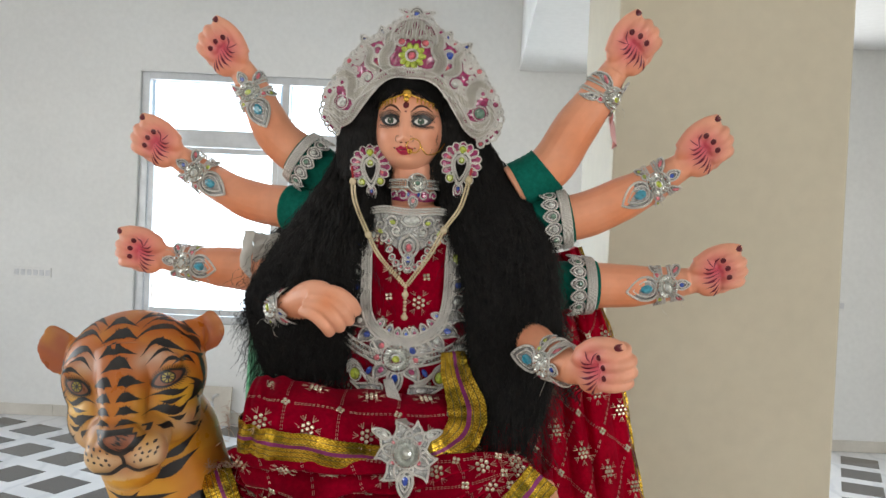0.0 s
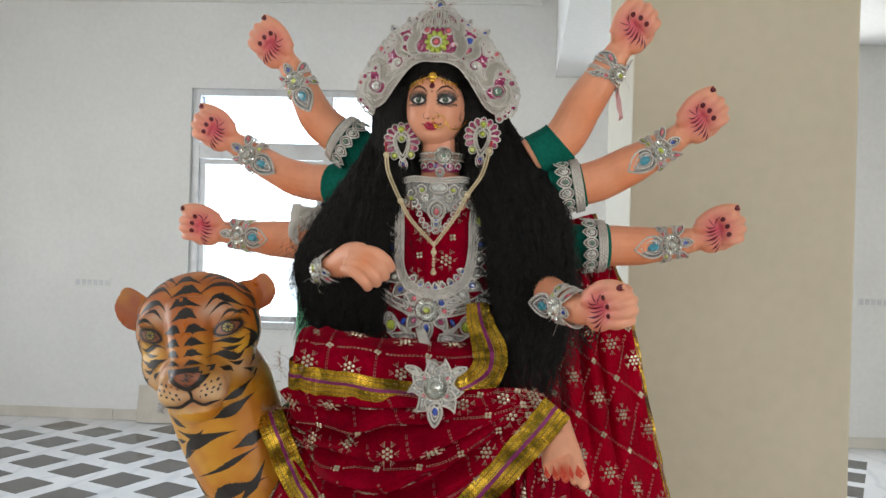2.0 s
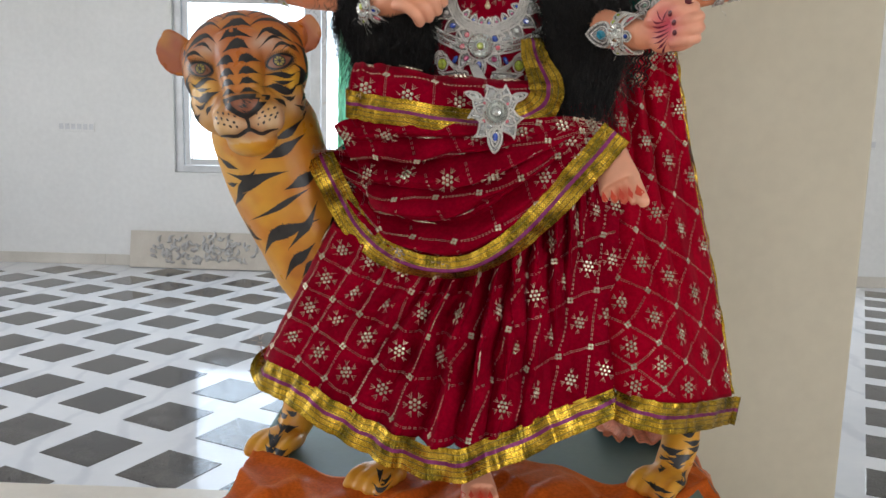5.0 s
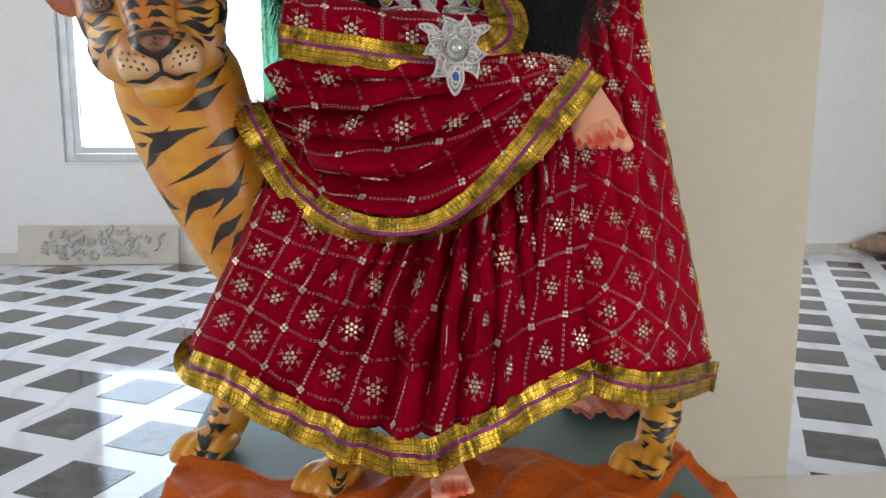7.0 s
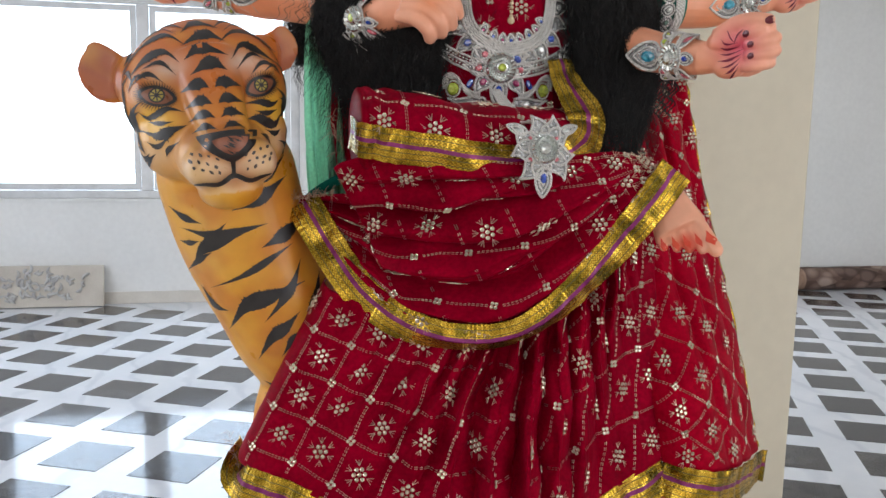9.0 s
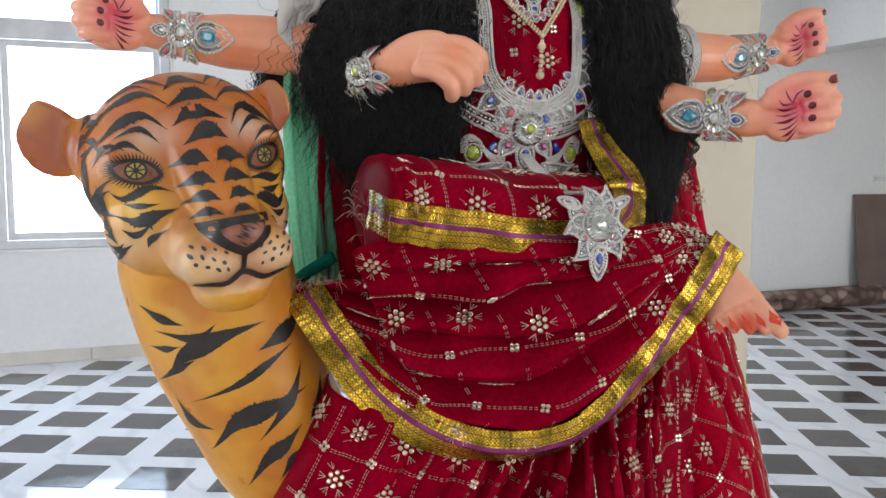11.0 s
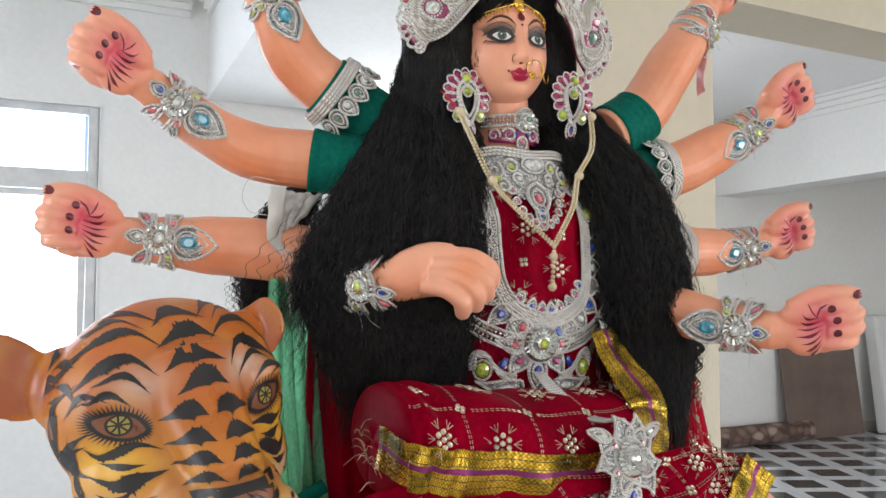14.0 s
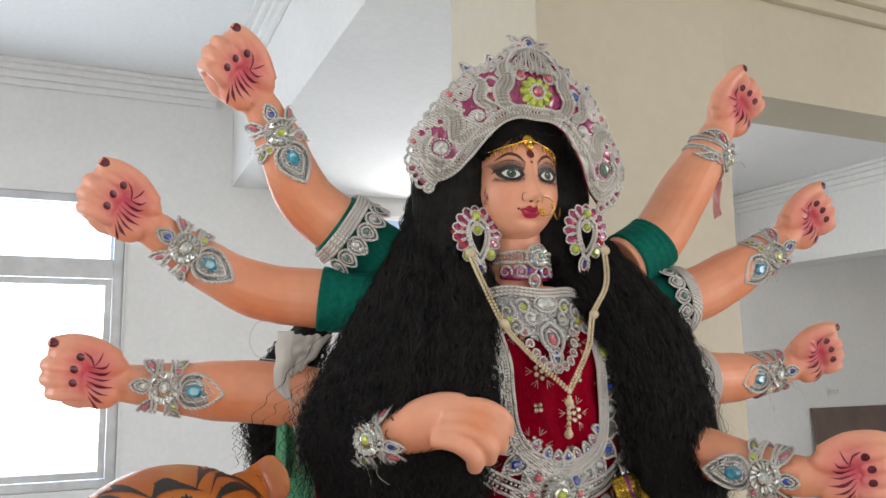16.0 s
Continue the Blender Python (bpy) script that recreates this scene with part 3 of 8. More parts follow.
def statue():
    rng = random.Random(4)
    bm = bmesh.new()
    for name, pts in ARMS.items():
        r = ARM_R.get(name, (0.040, 0.0405, 0.0385, 0.0325, 0.0240))
        c = spline(pts, 24)
        tube(bm, c, [spl(r, i / 23) for i in range(24)], 20)
        if name in FISTS:
            fist(bm, name)
    # the hand in front of the chest, seen from its back
    tube(bm, spline([(-0.273, 1.426, 1.534), (-0.245, 1.402, 1.543), (-0.215, 1.377, 1.555), (-0.186, 1.359, 1.556)], 12), [(0.0245, 0.0215), (0.0245, 0.0215), (0.025, 0.0215), (0.0265, 0.0215), (0.028, 0.0215), (0.030, 0.0215), (0.0315, 0.0215), (0.0325, 0.021), (0.033, 0.021), (0.033, 0.020), (0.032, 0.019), (0.030, 0.017)], 20)
    for p in ([(-0.208, 1.365, 1.572), (-0.172, 1.348, 1.571), (-0.147, 1.341, 1.557), (-0.138, 1.352, 1.542)], [(-0.216, 1.359, 1.562), (-0.181, 1.342, 1.559), (-0.157, 1.336, 1.542), (-0.148, 1.348, 1.526)],
              [(-0.223, 1.356, 1.549), (-0.192, 1.340, 1.546), (-0.170, 1.336, 1.529), (-0.163, 1.348, 1.514)], [(-0.228, 1.361, 1.537), (-0.205, 1.344, 1.532), (-0.187, 1.340, 1.518), (-0.180, 1.350, 1.506)]):
        tube(bm, spline(p, 12), [0.0096, 0.0100, 0.0104, 0.0108, 0.0110, 0.0110, 0.0109, 0.0108, 0.0106, 0.0104, 0.0102, 0.0098], 12)
        ball(bm, p[-1], 0.0100)
    tube(bm, spline([(-0.156, 1.355, 1.552), (-0.170, 1.352, 1.536), (-0.190, 1.356, 1.524)], 8), (0.016), 14)
    # trunk and neck
    tube(bm, spline([(-0.055, 1.47, 1.30), (-0.055, 1.47, 1.42), (-0.055, 1.47, 1.55), (-0.055, 1.47, 1.66), (-0.057, 1.47, 1.72)], 16), [(spl((0.15, 0.125, 0.14, 0.15, 0.06), i / 15), spl((0.10, 0.085, 0.095, 0.085, 0.05), i / 15)) for i in range(16)], 24)
    tube(bm, spline([(-0.057, 1.465, 1.68), (-0.058, 1.462, 1.745), (-0.06, 1.462, 1.80)], 8), 0.038, 20)
    # foot of the folded leg, and the standing foot under the hem
    foot(bm, (0.162, 1.275, 1.29), (0.178, 1.204, 1.209), (0.76, -0.62, 0.22), 0.074, 0.027)
    foot(bm, (-0.052, 1.25, 0.71), (-0.046, 1.152, 0.688), (-1, 0, 0), 0.056, 0.018)
    bm = moulded(bm, 0.0024, 1)
    join(bm, head_bm(), mat=0)
    tree = skin_tree(bm)
    bare = len(bm.verts)

    # the painted face
    face = Painter(tree, HEAD + HEAD_TURN @ V(0, -0.235, 0), HEAD_TURN @ V(0, 1, 0), HEAD_TURN @ V(1, 0, 0), (0, 0, 1), 0.0005)
    for s in (-1, 1):
        e = (s * 0.0270, 0.0135)
        face.spot(bm, (e[0] + s * 0.001, e[1] - 0.0002), 0.0176, 0.0086, 1, 0.0004, turn=s * 0.10, n=28, rings=4, point=0.5)
        face.spot(bm, (e[0], e[1] + 0.0003), 0.0118, 0.0056, 4, 0.0007, turn=s * 0.10, n=28, rings=4, point=0.6)
        face.spot(bm, (e[0], e[1] + 0.0007), 0.0060, 0.0058, 1, 0.0010)
        face.spot(bm, (e[0], e[1] + 0.0007), 0.0050, 0.0049, 5, 0.0012)
        face.spot(bm, (e[0], e[1] + 0.0007), 0.0022, 0.0022, 1, 0.0014)
        face.spot(bm, (e[0] - 0.0010, e[1] + 0.0022), 0.0011, 0.0011, 4, 0.0016, n=10, rings=1)
        face.stroke(bm, [(s * 0.0085, 0.0110), (s * 0.019, 0.0220), (s * 0.034, 0.0225), (s * 0.0500, 0.0150)], 0.0040, 1, 0.0008, n=20)
        face.stroke(bm, [(s * 0.0110, 0.0205), (s * 0.022, 0.0300), (s * 0.036, 0.0305), (s * 0.0480, 0.0240)], 0.0010, 6, 0.0006, n=20)
        face.stroke(bm, [(s * 0.0095, 0.0285), (s * 0.019, 0.0370), (s * 0.031, 0.0398), (s * 0.0455, 0.0320)], 0.0040, 6, 0.0006, n=22)
        for k in range(23):                                                      # painted lashes
            t = k / 22
            a = (s * (0.0110 + 0.035 * t), 0.0130 + 0.0095 * math.sin(math.pi * (0.16 + 0.70 * t)))
            o = s * (-0.0030 + 0.012 * t)
            face.stroke(bm, [a, (a[0] + o * 0.35, a[1] + 0.0065), (a[0] + o, a[1] + 0.0132 - 0.0030 * t)], 0.0015, 1, 0.0009, n=6, taper="root")
            b = (a[0], 0.0100 - 0.0050 * math.sin(math.pi * (0.1 + 0.8 * t)))
            face.stroke(bm, [b, (b[0] + o * 0.5, b[1] - 0.0050)], 0.0012, 1, 0.0009, n=5, taper="root")
        face.stroke(bm, [(s * 0.0095, -0.0120), (s * 0.0140, -0.0130), (s * 0.0150, -0.0190), (s * 0.0115, -0.0220)], 0.0009, 6, 0.0005, n=12)
        face.spot(bm, (s * 0.0048, -0.0225), 0.0021, 0.0011, 6, 0.0004, n=12, rings=2)
        face.spot(bm, (s * 0.0182, -0.0308), 0.0014, 0.0012, 1, 0.0005, n=10, rings=1)
        face.stroke(bm, [(s * 0.0545, 0.0), (s * 0.0555, -0.010), (s * 0.0525, -0.016), (s * 0.0545, -0.022)], 0.0006, 1, 0.0006, n=14)
        face.stroke(bm, [(s * 0.0560, -0.004), (s * 0.0530, -0.013), (s * 0.0550, -0.019), (s * 0.0505, -0.024)], 0.0005, 1, 0.0006, n=14)
        face.stroke(bm, [(0.0, -0.0318), (s * 0.0045, -0.0296), (s * 0.0090, -0.0312), (s * 0.0160, -0.0318)], 0.0034, 3, 0.0005, n=12)
        face.stroke(bm, [(0.0, -0.0390), (s * 0.007, -0.0384), (s * 0.0155, -0.0320)], 0.0044, 3, 0.0006, n=12)
    face.spot(bm, (0, -0.0330), 0.0080, 0.0032, 3, 0.0004)
    face.spot(bm, (0, -0.0385), 0.0082, 0.0032, 3, 0.0005)
    face.stroke(bm, [(-0.0178, -0.0310), (-0.008, -0.0343), (0, -0.0350), (0.008, -0.0343), (0.0178, -0.0310)], 0.0010, 2, 0.0009, n=14)
    face.spot(bm, (0, 0.0400), 0.0055, 0.0055, 2, 0.0006)
    face.spot(bm, (0, 0.0290), 0.0016, 0.0016, 2, 0.0006, n=12, rings=1)

    # nails, palm lines and dyed toes
    for name in FISTS:
        w, f, s, n = fist_frame(name)
        hand = Painter(tree, w + n * 0.09, -n, f * HAND, s * HAND, 0.0005)
        for b, ln in ((0.024, 0.97), (0.0083, 1.03), (-0.0078, 1.0)):
            hand.spot(bm, (0.0670 * ln, b), 0.0050, 0.0042, 2, 0.0003, turn=0.5, n=14, rings=2)
        hand.spot(bm, (0.0985, 0.036), 0.0070, 0.0052, 2, 0.0003, n=14, rings=2)
        for k in range(7):
            b0, b1 = 0.014 - 0.0055 * k, 0.024 - 0.0100 * k
            hand.stroke(bm, [(0.056 - 0.002 * abs(k - 2), b0), (0.036, (b0 + b1) / 2 - 0.004), (0.018 + 0.004 * abs(k - 3), b1 - 0.001)], 0.0026 + 0.0008 * (k % 2), 8, 0.0003, ragged=0.2, n=9, rng=rng)
        hand.stroke(bm, [(0.062, 0.030), (0.052, 0.024), (0.046, 0.014)], 0.0022, 8, 0.0003, n=8)
        hand.stroke(bm, [(0.040, 0.034), (0.042, 0.024), (0.046, 0.016)], 0.0018, 8, 0.0003, n=8)
    for base, tip, sd, nrm in (((0.162, 1.275, 1.29), (0.178, 1.204, 1.209), V(0.76, -0.62, 0.22).normalized(), V(-0.5, -1, 0.3)), ((-0.052, 1.25, 0.71), (-0.046, 1.152, 0.688), V(-1, 0, 0), V(0, -0.8, 0.6))):
        nrm = nrm.normalized()
        tip = V(tip)
        d = (tip - V(base)).normalized()
        toes = Painter(tree, tip + nrm * 0.08, -nrm, sd, d, 0.0005)
        for k in range(5):
            toes.stroke(bm, [(0.0165 * (k - 2), -0.020), (0.0168 * (k - 2), -0.004), (0.0168 * (k - 2) + 0.001, 0.006)], 0.0080 if k < 4 else 0.014, 7, 0.0003, n=8, ragged=0.15, rng=rng)

    # sprayed colours
    layer = bm.verts.layers.float_color.new("paint")
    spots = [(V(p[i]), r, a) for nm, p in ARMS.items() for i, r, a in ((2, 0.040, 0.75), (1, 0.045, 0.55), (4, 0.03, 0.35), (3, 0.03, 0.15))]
    palms = []
    for name in FISTS:
        w, f, s, n = fist_frame(name)
        palms.append((w + f * 0.050 + n * 0.018 + s * 0.008, 0.030, n))
    bm.normal_update()
    knuckles = V((-0.182, 1.338, 1.553))
    toes_at = [V((0.178, 1.204, 1.209)), V(-0.046, 1.152, 0.688)]
    for v in bm.verts:
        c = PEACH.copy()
        # orange spray at the joints, deepened on undersides to put shade into the colour
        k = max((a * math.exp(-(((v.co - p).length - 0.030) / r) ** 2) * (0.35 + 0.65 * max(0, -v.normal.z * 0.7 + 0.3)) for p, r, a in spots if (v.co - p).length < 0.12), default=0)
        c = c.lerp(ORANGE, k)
        for p, r, n in palms:
            d = (v.co - p).length
            if d < 0.07 and v.normal.dot(n) > -0.2:
                c = c.lerp(PINK, 0.85 * math.exp(-(d / r) ** 2))
        d = (v.co - knuckles).length
        if d < 0.08:
            c = c.lerp(ORANGE, 0.62 * math.exp(-(d / 0.020) ** 2))
        if v.co.z > 1.76 and (v.co - HEAD).length < 0.12:
            c = c.lerp(CREAM, 0.6)
            q = HEAD_TURN.inverted() @ (v.co - HEAD)
            if q.y < 0:
                c = c.lerp(V(0.22, 0.07, 0.05), min(0.5, 0.42 * (bump_at(q.x, q.z, -0.0290, 0.0120, 0.0190, 0.0105) + bump_at(q.x, q.z, 0.0290, 0.0120, 0.0190, 0.0105))))
            c = c.lerp(V(0.78, 0.28, 0.17), 0.40 * (bump_at(v.co.x - HEAD.x, v.co.z - HEAD.z, -0.038, -0.012, 0.016, 0.016) + bump_at(v.co.x - HEAD.x, v.co.z - HEAD.z, 0.038, -0.012, 0.016, 0.016)))
        for p in toes_at:
            d = (v.co - p).length
            if d < 0.06:
                c = c.lerp(V(0.76, 0.07, 0.03), 0.85 * math.exp(-(d / 0.020) ** 4))
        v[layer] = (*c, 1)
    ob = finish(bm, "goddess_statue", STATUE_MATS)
    return tagged(ob, "many-armed seated goddess statue painted peach with raised fists", "statue")


statue()


# ---- the tiger statue: one mesh ----
TIGER = Matrix.Translation((-0.502, 1.372, 1.405)) @ Matrix.Rotation(radians(7.5), 4, "Z") @ Matrix.Rotation(radians(-7.5), 4, "Y") @ Matrix.Rotation(radians(-1.0), 4, "X") @ Matrix.Diagonal((1.07, 1.02, 1.04, 1))
TIGER_MATS = [FUR, BLACK_PAINT, mottled("tiger_iris_paint", (0.36, 0.29, 0.07), (0.46, 0.36, 0.1), 0.25, 80, 200),
              mottled("nose_paint", (0.17, 0.05, 0.025), (0.30, 0.10, 0.05), 0.35, 60, 200), mottled("whisker_paint", (0.05, 0.04, 0.035), (0.07, 0.05, 0.045), 0.4, 60, 200),
              mottled("eye_corner_paint", (0.17, 0.06, 0.03), (0.24, 0.09, 0.045), 0.3, 60, 200)]


def ear(bm, c, tilt, size=1.0):
    """A cupped ear with a blunt tip."""
    tip = -math.copysign(0.38, tilt)
    m = Matrix.Translation(c) @ Matrix.Rotation(tilt, 4, "Y") @ Matrix.Rotation(radians(8), 4, "X") @ Matrix.Scale(size, 4)
    b2 = bmesh.new()
    bmesh.ops.create_uvsphere(b2, u_segments=28, v_segments=20, radius=1)
    for v in b2.verts:
        x, y, z = v.co
        r = math.hypot(x, z)
        y2 = y * 0.020
        if y < 0:
            y2 = -0.016 * (0.25 + 0.75 * r ** 3) * + 0.016 * (1 - r * r)
        k = 1 + 0.20 * r * math.exp(-((math.atan2(x, z) - tip) / 0.34) ** 2)
        v.co = V(x * 0.036 * k, y2, z * 0.042 * k)
    join(bm, b2, m)


def paw(bm, at, way, ankle, r=0.032):
    """A paw that rests at 'at', pointing 'way', with a leg up to the points of ankle."""
    a, d = V(at), V(way).normalized()
    s = V(-d.y, d.x, 0)
    tube(bm, spline([V(p) for p in ankle] + [a - d * 0.03 + V(0, 0, r * 0.9)], 14), [(r * (1.25 - 0.02 * i), r * (1.25 - 0.02 * i)) for i in range(14)], 18)
    ball(bm, a + V(0, 0, r * 0.6), (r * 1.5, r * 1.25, r * 0.72), m=Matrix((d, s, V(0, 0, 1))).transposed().to_4x4())
    for k in range(4):
        o = (k - 1.5) * r * 0.62
        tube(bm, spline([a + s * o + V(0, 0, r * 0.75), a + s * o * 1.08 + d * r * 1.2 + V(0, 0, r * 0.70), a + s * o * 1.1 + d * r * 1.85 + V(0, 0, r * 0.38)], 7), [r * q for q in (0.36, 0.42, 0.43, 0.42, 0.41, 0.40, 0.34)], 12)
        ball(bm, a + s * o * 1.1 + d * r * 1.85 + V(0, 0, r * 0.36), r * 0.36)


def tiger():
    rng = random.Random(11)
    bm = bmesh.new()
    h = bmesh.new()
    ball(h, (0, 0.010, 0.012), (0.108, 0.108, 0.102), u=40, v=28)
    ball(h, (0, -0.030, -0.040), (0.086, 0.078, 0.076), u=32, v=22)
    for s in (-1, 1):
        ball(h, (s * 0.050, -0.018, -0.046), (0.048, 0.060, 0.056))
        ball(h, (0.008 + s * 0.0265, -0.124, -0.084), (0.0315, 0.036, 0.030))
        ball(h, (s * 0.058, -0.066, 0.034), (0.030, 0.016, 0.016))
    tube(h, spline([(0, -0.060, 0.055), (0.003, -0.094, 0.005), (0.008, -0.132, -0.045)], 10), [(0.044 - 0.0016 * i, 0.034 - 0.0006 * i) for i in range(10)], 18)
    ball(h, (0.004, -0.088, -0.072), (0.060, 0.062, 0.052))
    ball(h, (0.008, -0.147, -0.060), (0.031, 0.023, 0.024))
    ball(h, (0.006, -0.098, -0.116), (0.042, 0.048, 0.029))
    join(bm, h, TIGER)
    ear(bm, V(-0.646, 1.408, 1.441), radians(-36), 1.05)
    ball(bm, (-0.600, 1.402, 1.432), (0.036, 0.026, 0.044))
    ear(bm, V(-0.402, 1.425, 1.485), radians(30), 0.86)
    ball(bm, (-0.425, 1.415, 1.480), (0.028, 0.022, 0.030))
    tube(bm, spline([(-0.495, 1.405, 1.375), (-0.480, 1.428, 1.30), (-0.456, 1.45, 1.21), (-0.412, 1.47, 1.11), (-0.350, 1.49, 1.01), (-0.22, 1.52, 0.97), (0.05, 1.55, 0.98), (0.28, 1.53, 0.98)], 34),
         [(spl((0.082, 0.105, 0.104, 0.100, 0.100, 0.12, 0.13, 0.11), i / 33), spl((0.095, 0.098, 0.100, 0.105, 0.110, 0.12, 0.12, 0.11), i / 33)) for i in range(34)], 32)
    paw(bm, (-0.447, 1.425, 0.652), (-0.35, -0.9, 0), [(-0.37, 1.47, 1.0), (-0.405, 1.47, 0.9), (-0.41, 1.475, 0.8), (-0.42, 1.465, 0.72)], 0.036)
    paw(bm, (-0.225, 1.275, 0.652), (-0.5, -0.85, 0), [(-0.20, 1.42, 0.95), (-0.20, 1.36, 0.8), (-0.205, 1.32, 0.73)], 0.034)
    paw(bm, (0.305, 1.300, 0.652), (-0.62, -0.78, 0), [(0.34, 1.56, 1.0), (0.355, 1.53, 0.88), (0.36, 1.43, 0.80), (0.345, 1.35, 0.735)], 0.034)
    bm = moulded(bm, 0.0032, 8)
    tree = skin_tree(bm)
    R3 = TIGER.to_3x3()
    front = Painter(tree, TIGER @ V(0, -0.35, 0), R3 @ V(0, 1, 0), R3 @ V(1, 0, 0), R3 @ V(0, 0, 1), 0.0006)

    def both(pts, w, ragged=0.5, n=16):
        for s in (-1, 1):
            front.stroke(bm, [(s * a + rng.uniform(-0.002, 0.002), b + rng.uniform(-0.002, 0.002)) for a, b in pts], w * rng.uniform(0.78, 1.05), 1, 0.0002, ragged=ragged, n=n, rng=rng)

    # brow, crown and cheek stripes
    both([(0.030, 0.048), (0.050, 0.066), (0.072, 0.058), (0.092, 0.040)], 0.010)
    both([(0.020, 0.070), (0.042, 0.087), (0.066, 0.084), (0.088, 0.066)], 0.007)
    both([(0.016, 0.093), (0.036, 0.103), (0.058, 0.099)], 0.005)
    both([(0.036, 0.034), (0.056, 0.053), (0.078, 0.046)], 0.006)
    both([(0.088, 0.050), (0.102, 0.030), (0.107, 0.004), (0.102, -0.02)], 0.006)
    both([(0.076, 0.075), (0.096, 0.056), (0.105, 0.036)], 0.005)
    both([(0.084, 0.010), (0.097, -0.004), (0.094, -0.026), (0.082, -0.032)], 0.008)
    both([(0.094, -0.020), (0.096, -0.042), (0.088, -0.062)], 0.006)
    both([(0.034, -0.012), (0.056, -0.008), (0.076, -0.014), (0.088, -0.008)], 0.0095, 0.6)
    both([(0.036, -0.032), (0.054, -0.033), (0.072, -0.040), (0.088, -0.030)], 0.013, 0.6)
    both([(0.048, -0.050), (0.060, -0.056), (0.066, -0.068)], 0.007)
    both([(0.100, 0.058), (0.088, 0.074), (0.064, 0.094)], 0.004)
    both([(0.104, -0.004), (0.105, -0.030), (0.098, -0.058), (0.086, -0.078)], 0.0045)
    both([(0.070, 0.030), (0.086, 0.037), (0.100, 0.020)], 0.0045)
    both([(0.078, -0.062), (0.090, -0.072), (0.088, -0.088)], 0.007)
    both([(0.026, 0.086), (0.048, 0.098), (0.074, 0.088), (0.094, 0.072)], 0.004)
    both([(0.052, 0.026), (0.072, 0.040), (0.094, 0.028)], 0.006)
    both([(0.050, -0.022), (0.066, -0.024), (0.082, -0.020)], 0.007)
    both([(0.060, -0.044), (0.074, -0.052), (0.084, -0.046)], 0.008)
    both([(0.086, -0.006), (0.100, -0.014), (0.104, -0.040)], 0.006)
    for k, (z, hw, w) in enumerate(((0.098, 0.020, 0.007), (0.080, 0.022, 0.011), (0.060, 0.022, 0.012), (0.040, 0.018, 0.014))):
        s = 1 if k % 2 else -1
        front.stroke(bm, [(-hw * 1.2, z - 0.009), (s * 0.004, z + 0.004), (hw * 1.25, z - 0.007)], w * 1.2, 1, 0.0002, ragged=0.5, rng=rng)
    for k, z in enumerate((0.016, -0.005, -0.022, -0.037)):
        for s in (-1, 1):
            w = (0.013, 0.011, 0.009, 0.007)[k]
            front.stroke(bm, [(s * 0.003, z - 0.004), (s * 0.015, z + 0.002), (s * (0.037 - 0.002 * k), z - 0.005)], w * 1.15, 1, 0.0002, ragged=0.6, n=12, rng=rng)
    # eyes
    for s in (-1, 1):
        c = (s * 0.0640, 0.0110)
        front.spot(bm, c, 0.0235, 0.0130, 1, 0.0002, turn=s * 0.32, n=28, rings=4, point=0.5)
        front.spot(bm, c, 0.0190, 0.0098, 5, 0.0005, turn=s * 0.32, n=28, rings=4, point=0.5)
        front.spot(bm, (c[0], c[1] + 0.0012), 0.0100, 0.0096, 1, 0.0007, n=22, rings=3)
        front.spot(bm, (c[0], c[1] + 0.0012), 0.0078, 0.0076, 2, 0.0009, n=22, rings=3)
        front.spot(bm, (c[0], c[1] + 0.0012), 0.0024, 0.0024, 1, 0.0013, n=12, rings=2)
        for k in range(8):
            a = k * math.pi / 4
            front.stroke(bm, [(c[0] + 0.002 * math.cos(a), c[1] + 0.0012 + 0.002 * math.sin(a)), (c[0] + 0.0080 * math.cos(a), c[1] + 0.0012 + 0.0080 * math.sin(a))], 0.0016, 1, 0.0012, n=4, taper=False)
        for k in range(22):
            a = math.pi * (0.03 + 0.94 * k / 21)
            for up in (1, -1):
                a2 = a * up
                x0, z0 = 0.0205 * math.cos(a2), 0.0112 * math.sin(a2)
                x1, z1 = 0.0270 * math.cos(a2) + s * 0.002, 0.0190 * math.sin(a2)
                t = s * 0.3
                front.stroke(bm, [(c[0] + x0 * math.cos(t) - z0 * math.sin(t), c[1] + x0 * math.sin(t) + z0 * math.cos(t)), (c[0] + x1 * math.cos(t) - z1 * math.sin(t), c[1] + x1 * math.sin(t) + z1 * math.cos(t))], 0.0021, 1, 0.0004, n=4, taper="root")
    # nose, mouth and whisker dots
    for size, mat, more in ((1.0, 1, 0.0003), (0.56, 3, 0.0009)):
        rows = []
        for k in range(13):
            t = k / 12
            w = (0.031 * (1 - t ** 1.9) ** 0.9 + 0.003 * (1 - t) + 0.003) * size
            z = -0.060 + (0.017 - 0.038 * t) * size
            rows.append([(0.009 + w * (j - 6) / 6, z - 0.003 * abs((j - 6) / 6) ** 2 * (1 - t)) for j in range(13)])
        front.grid(bm, rows, mat, more)
    for k in range(11):
        x, z = rng.uniform(-0.012, 0.012), rng.uniform(-0.072, -0.050)
        front.stroke(bm, [(0.009 + x - 0.005, z + 0.003), (0.009 + x, z + rng.uniform(-0.002, 0.002)), (0.009 + x + 0.005, z - 0.003)], 0.0018, 1, 0.0012, n=8, ragged=0.8, rng=rng)
    front.stroke(bm, [(0.008, -0.078), (0.009, -0.088), (0.008, -0.100)], 0.0058, 1, 0.0005, n=10, taper=False)
    front.stroke(bm, [(-0.042, -0.104), (-0.026, -0.105), (-0.010, -0.107), (0.008, -0.099), (0.026, -0.107), (0.040, -0.104), (0.053, -0.102)], 0.0070, 1, 0.0005, n=30)
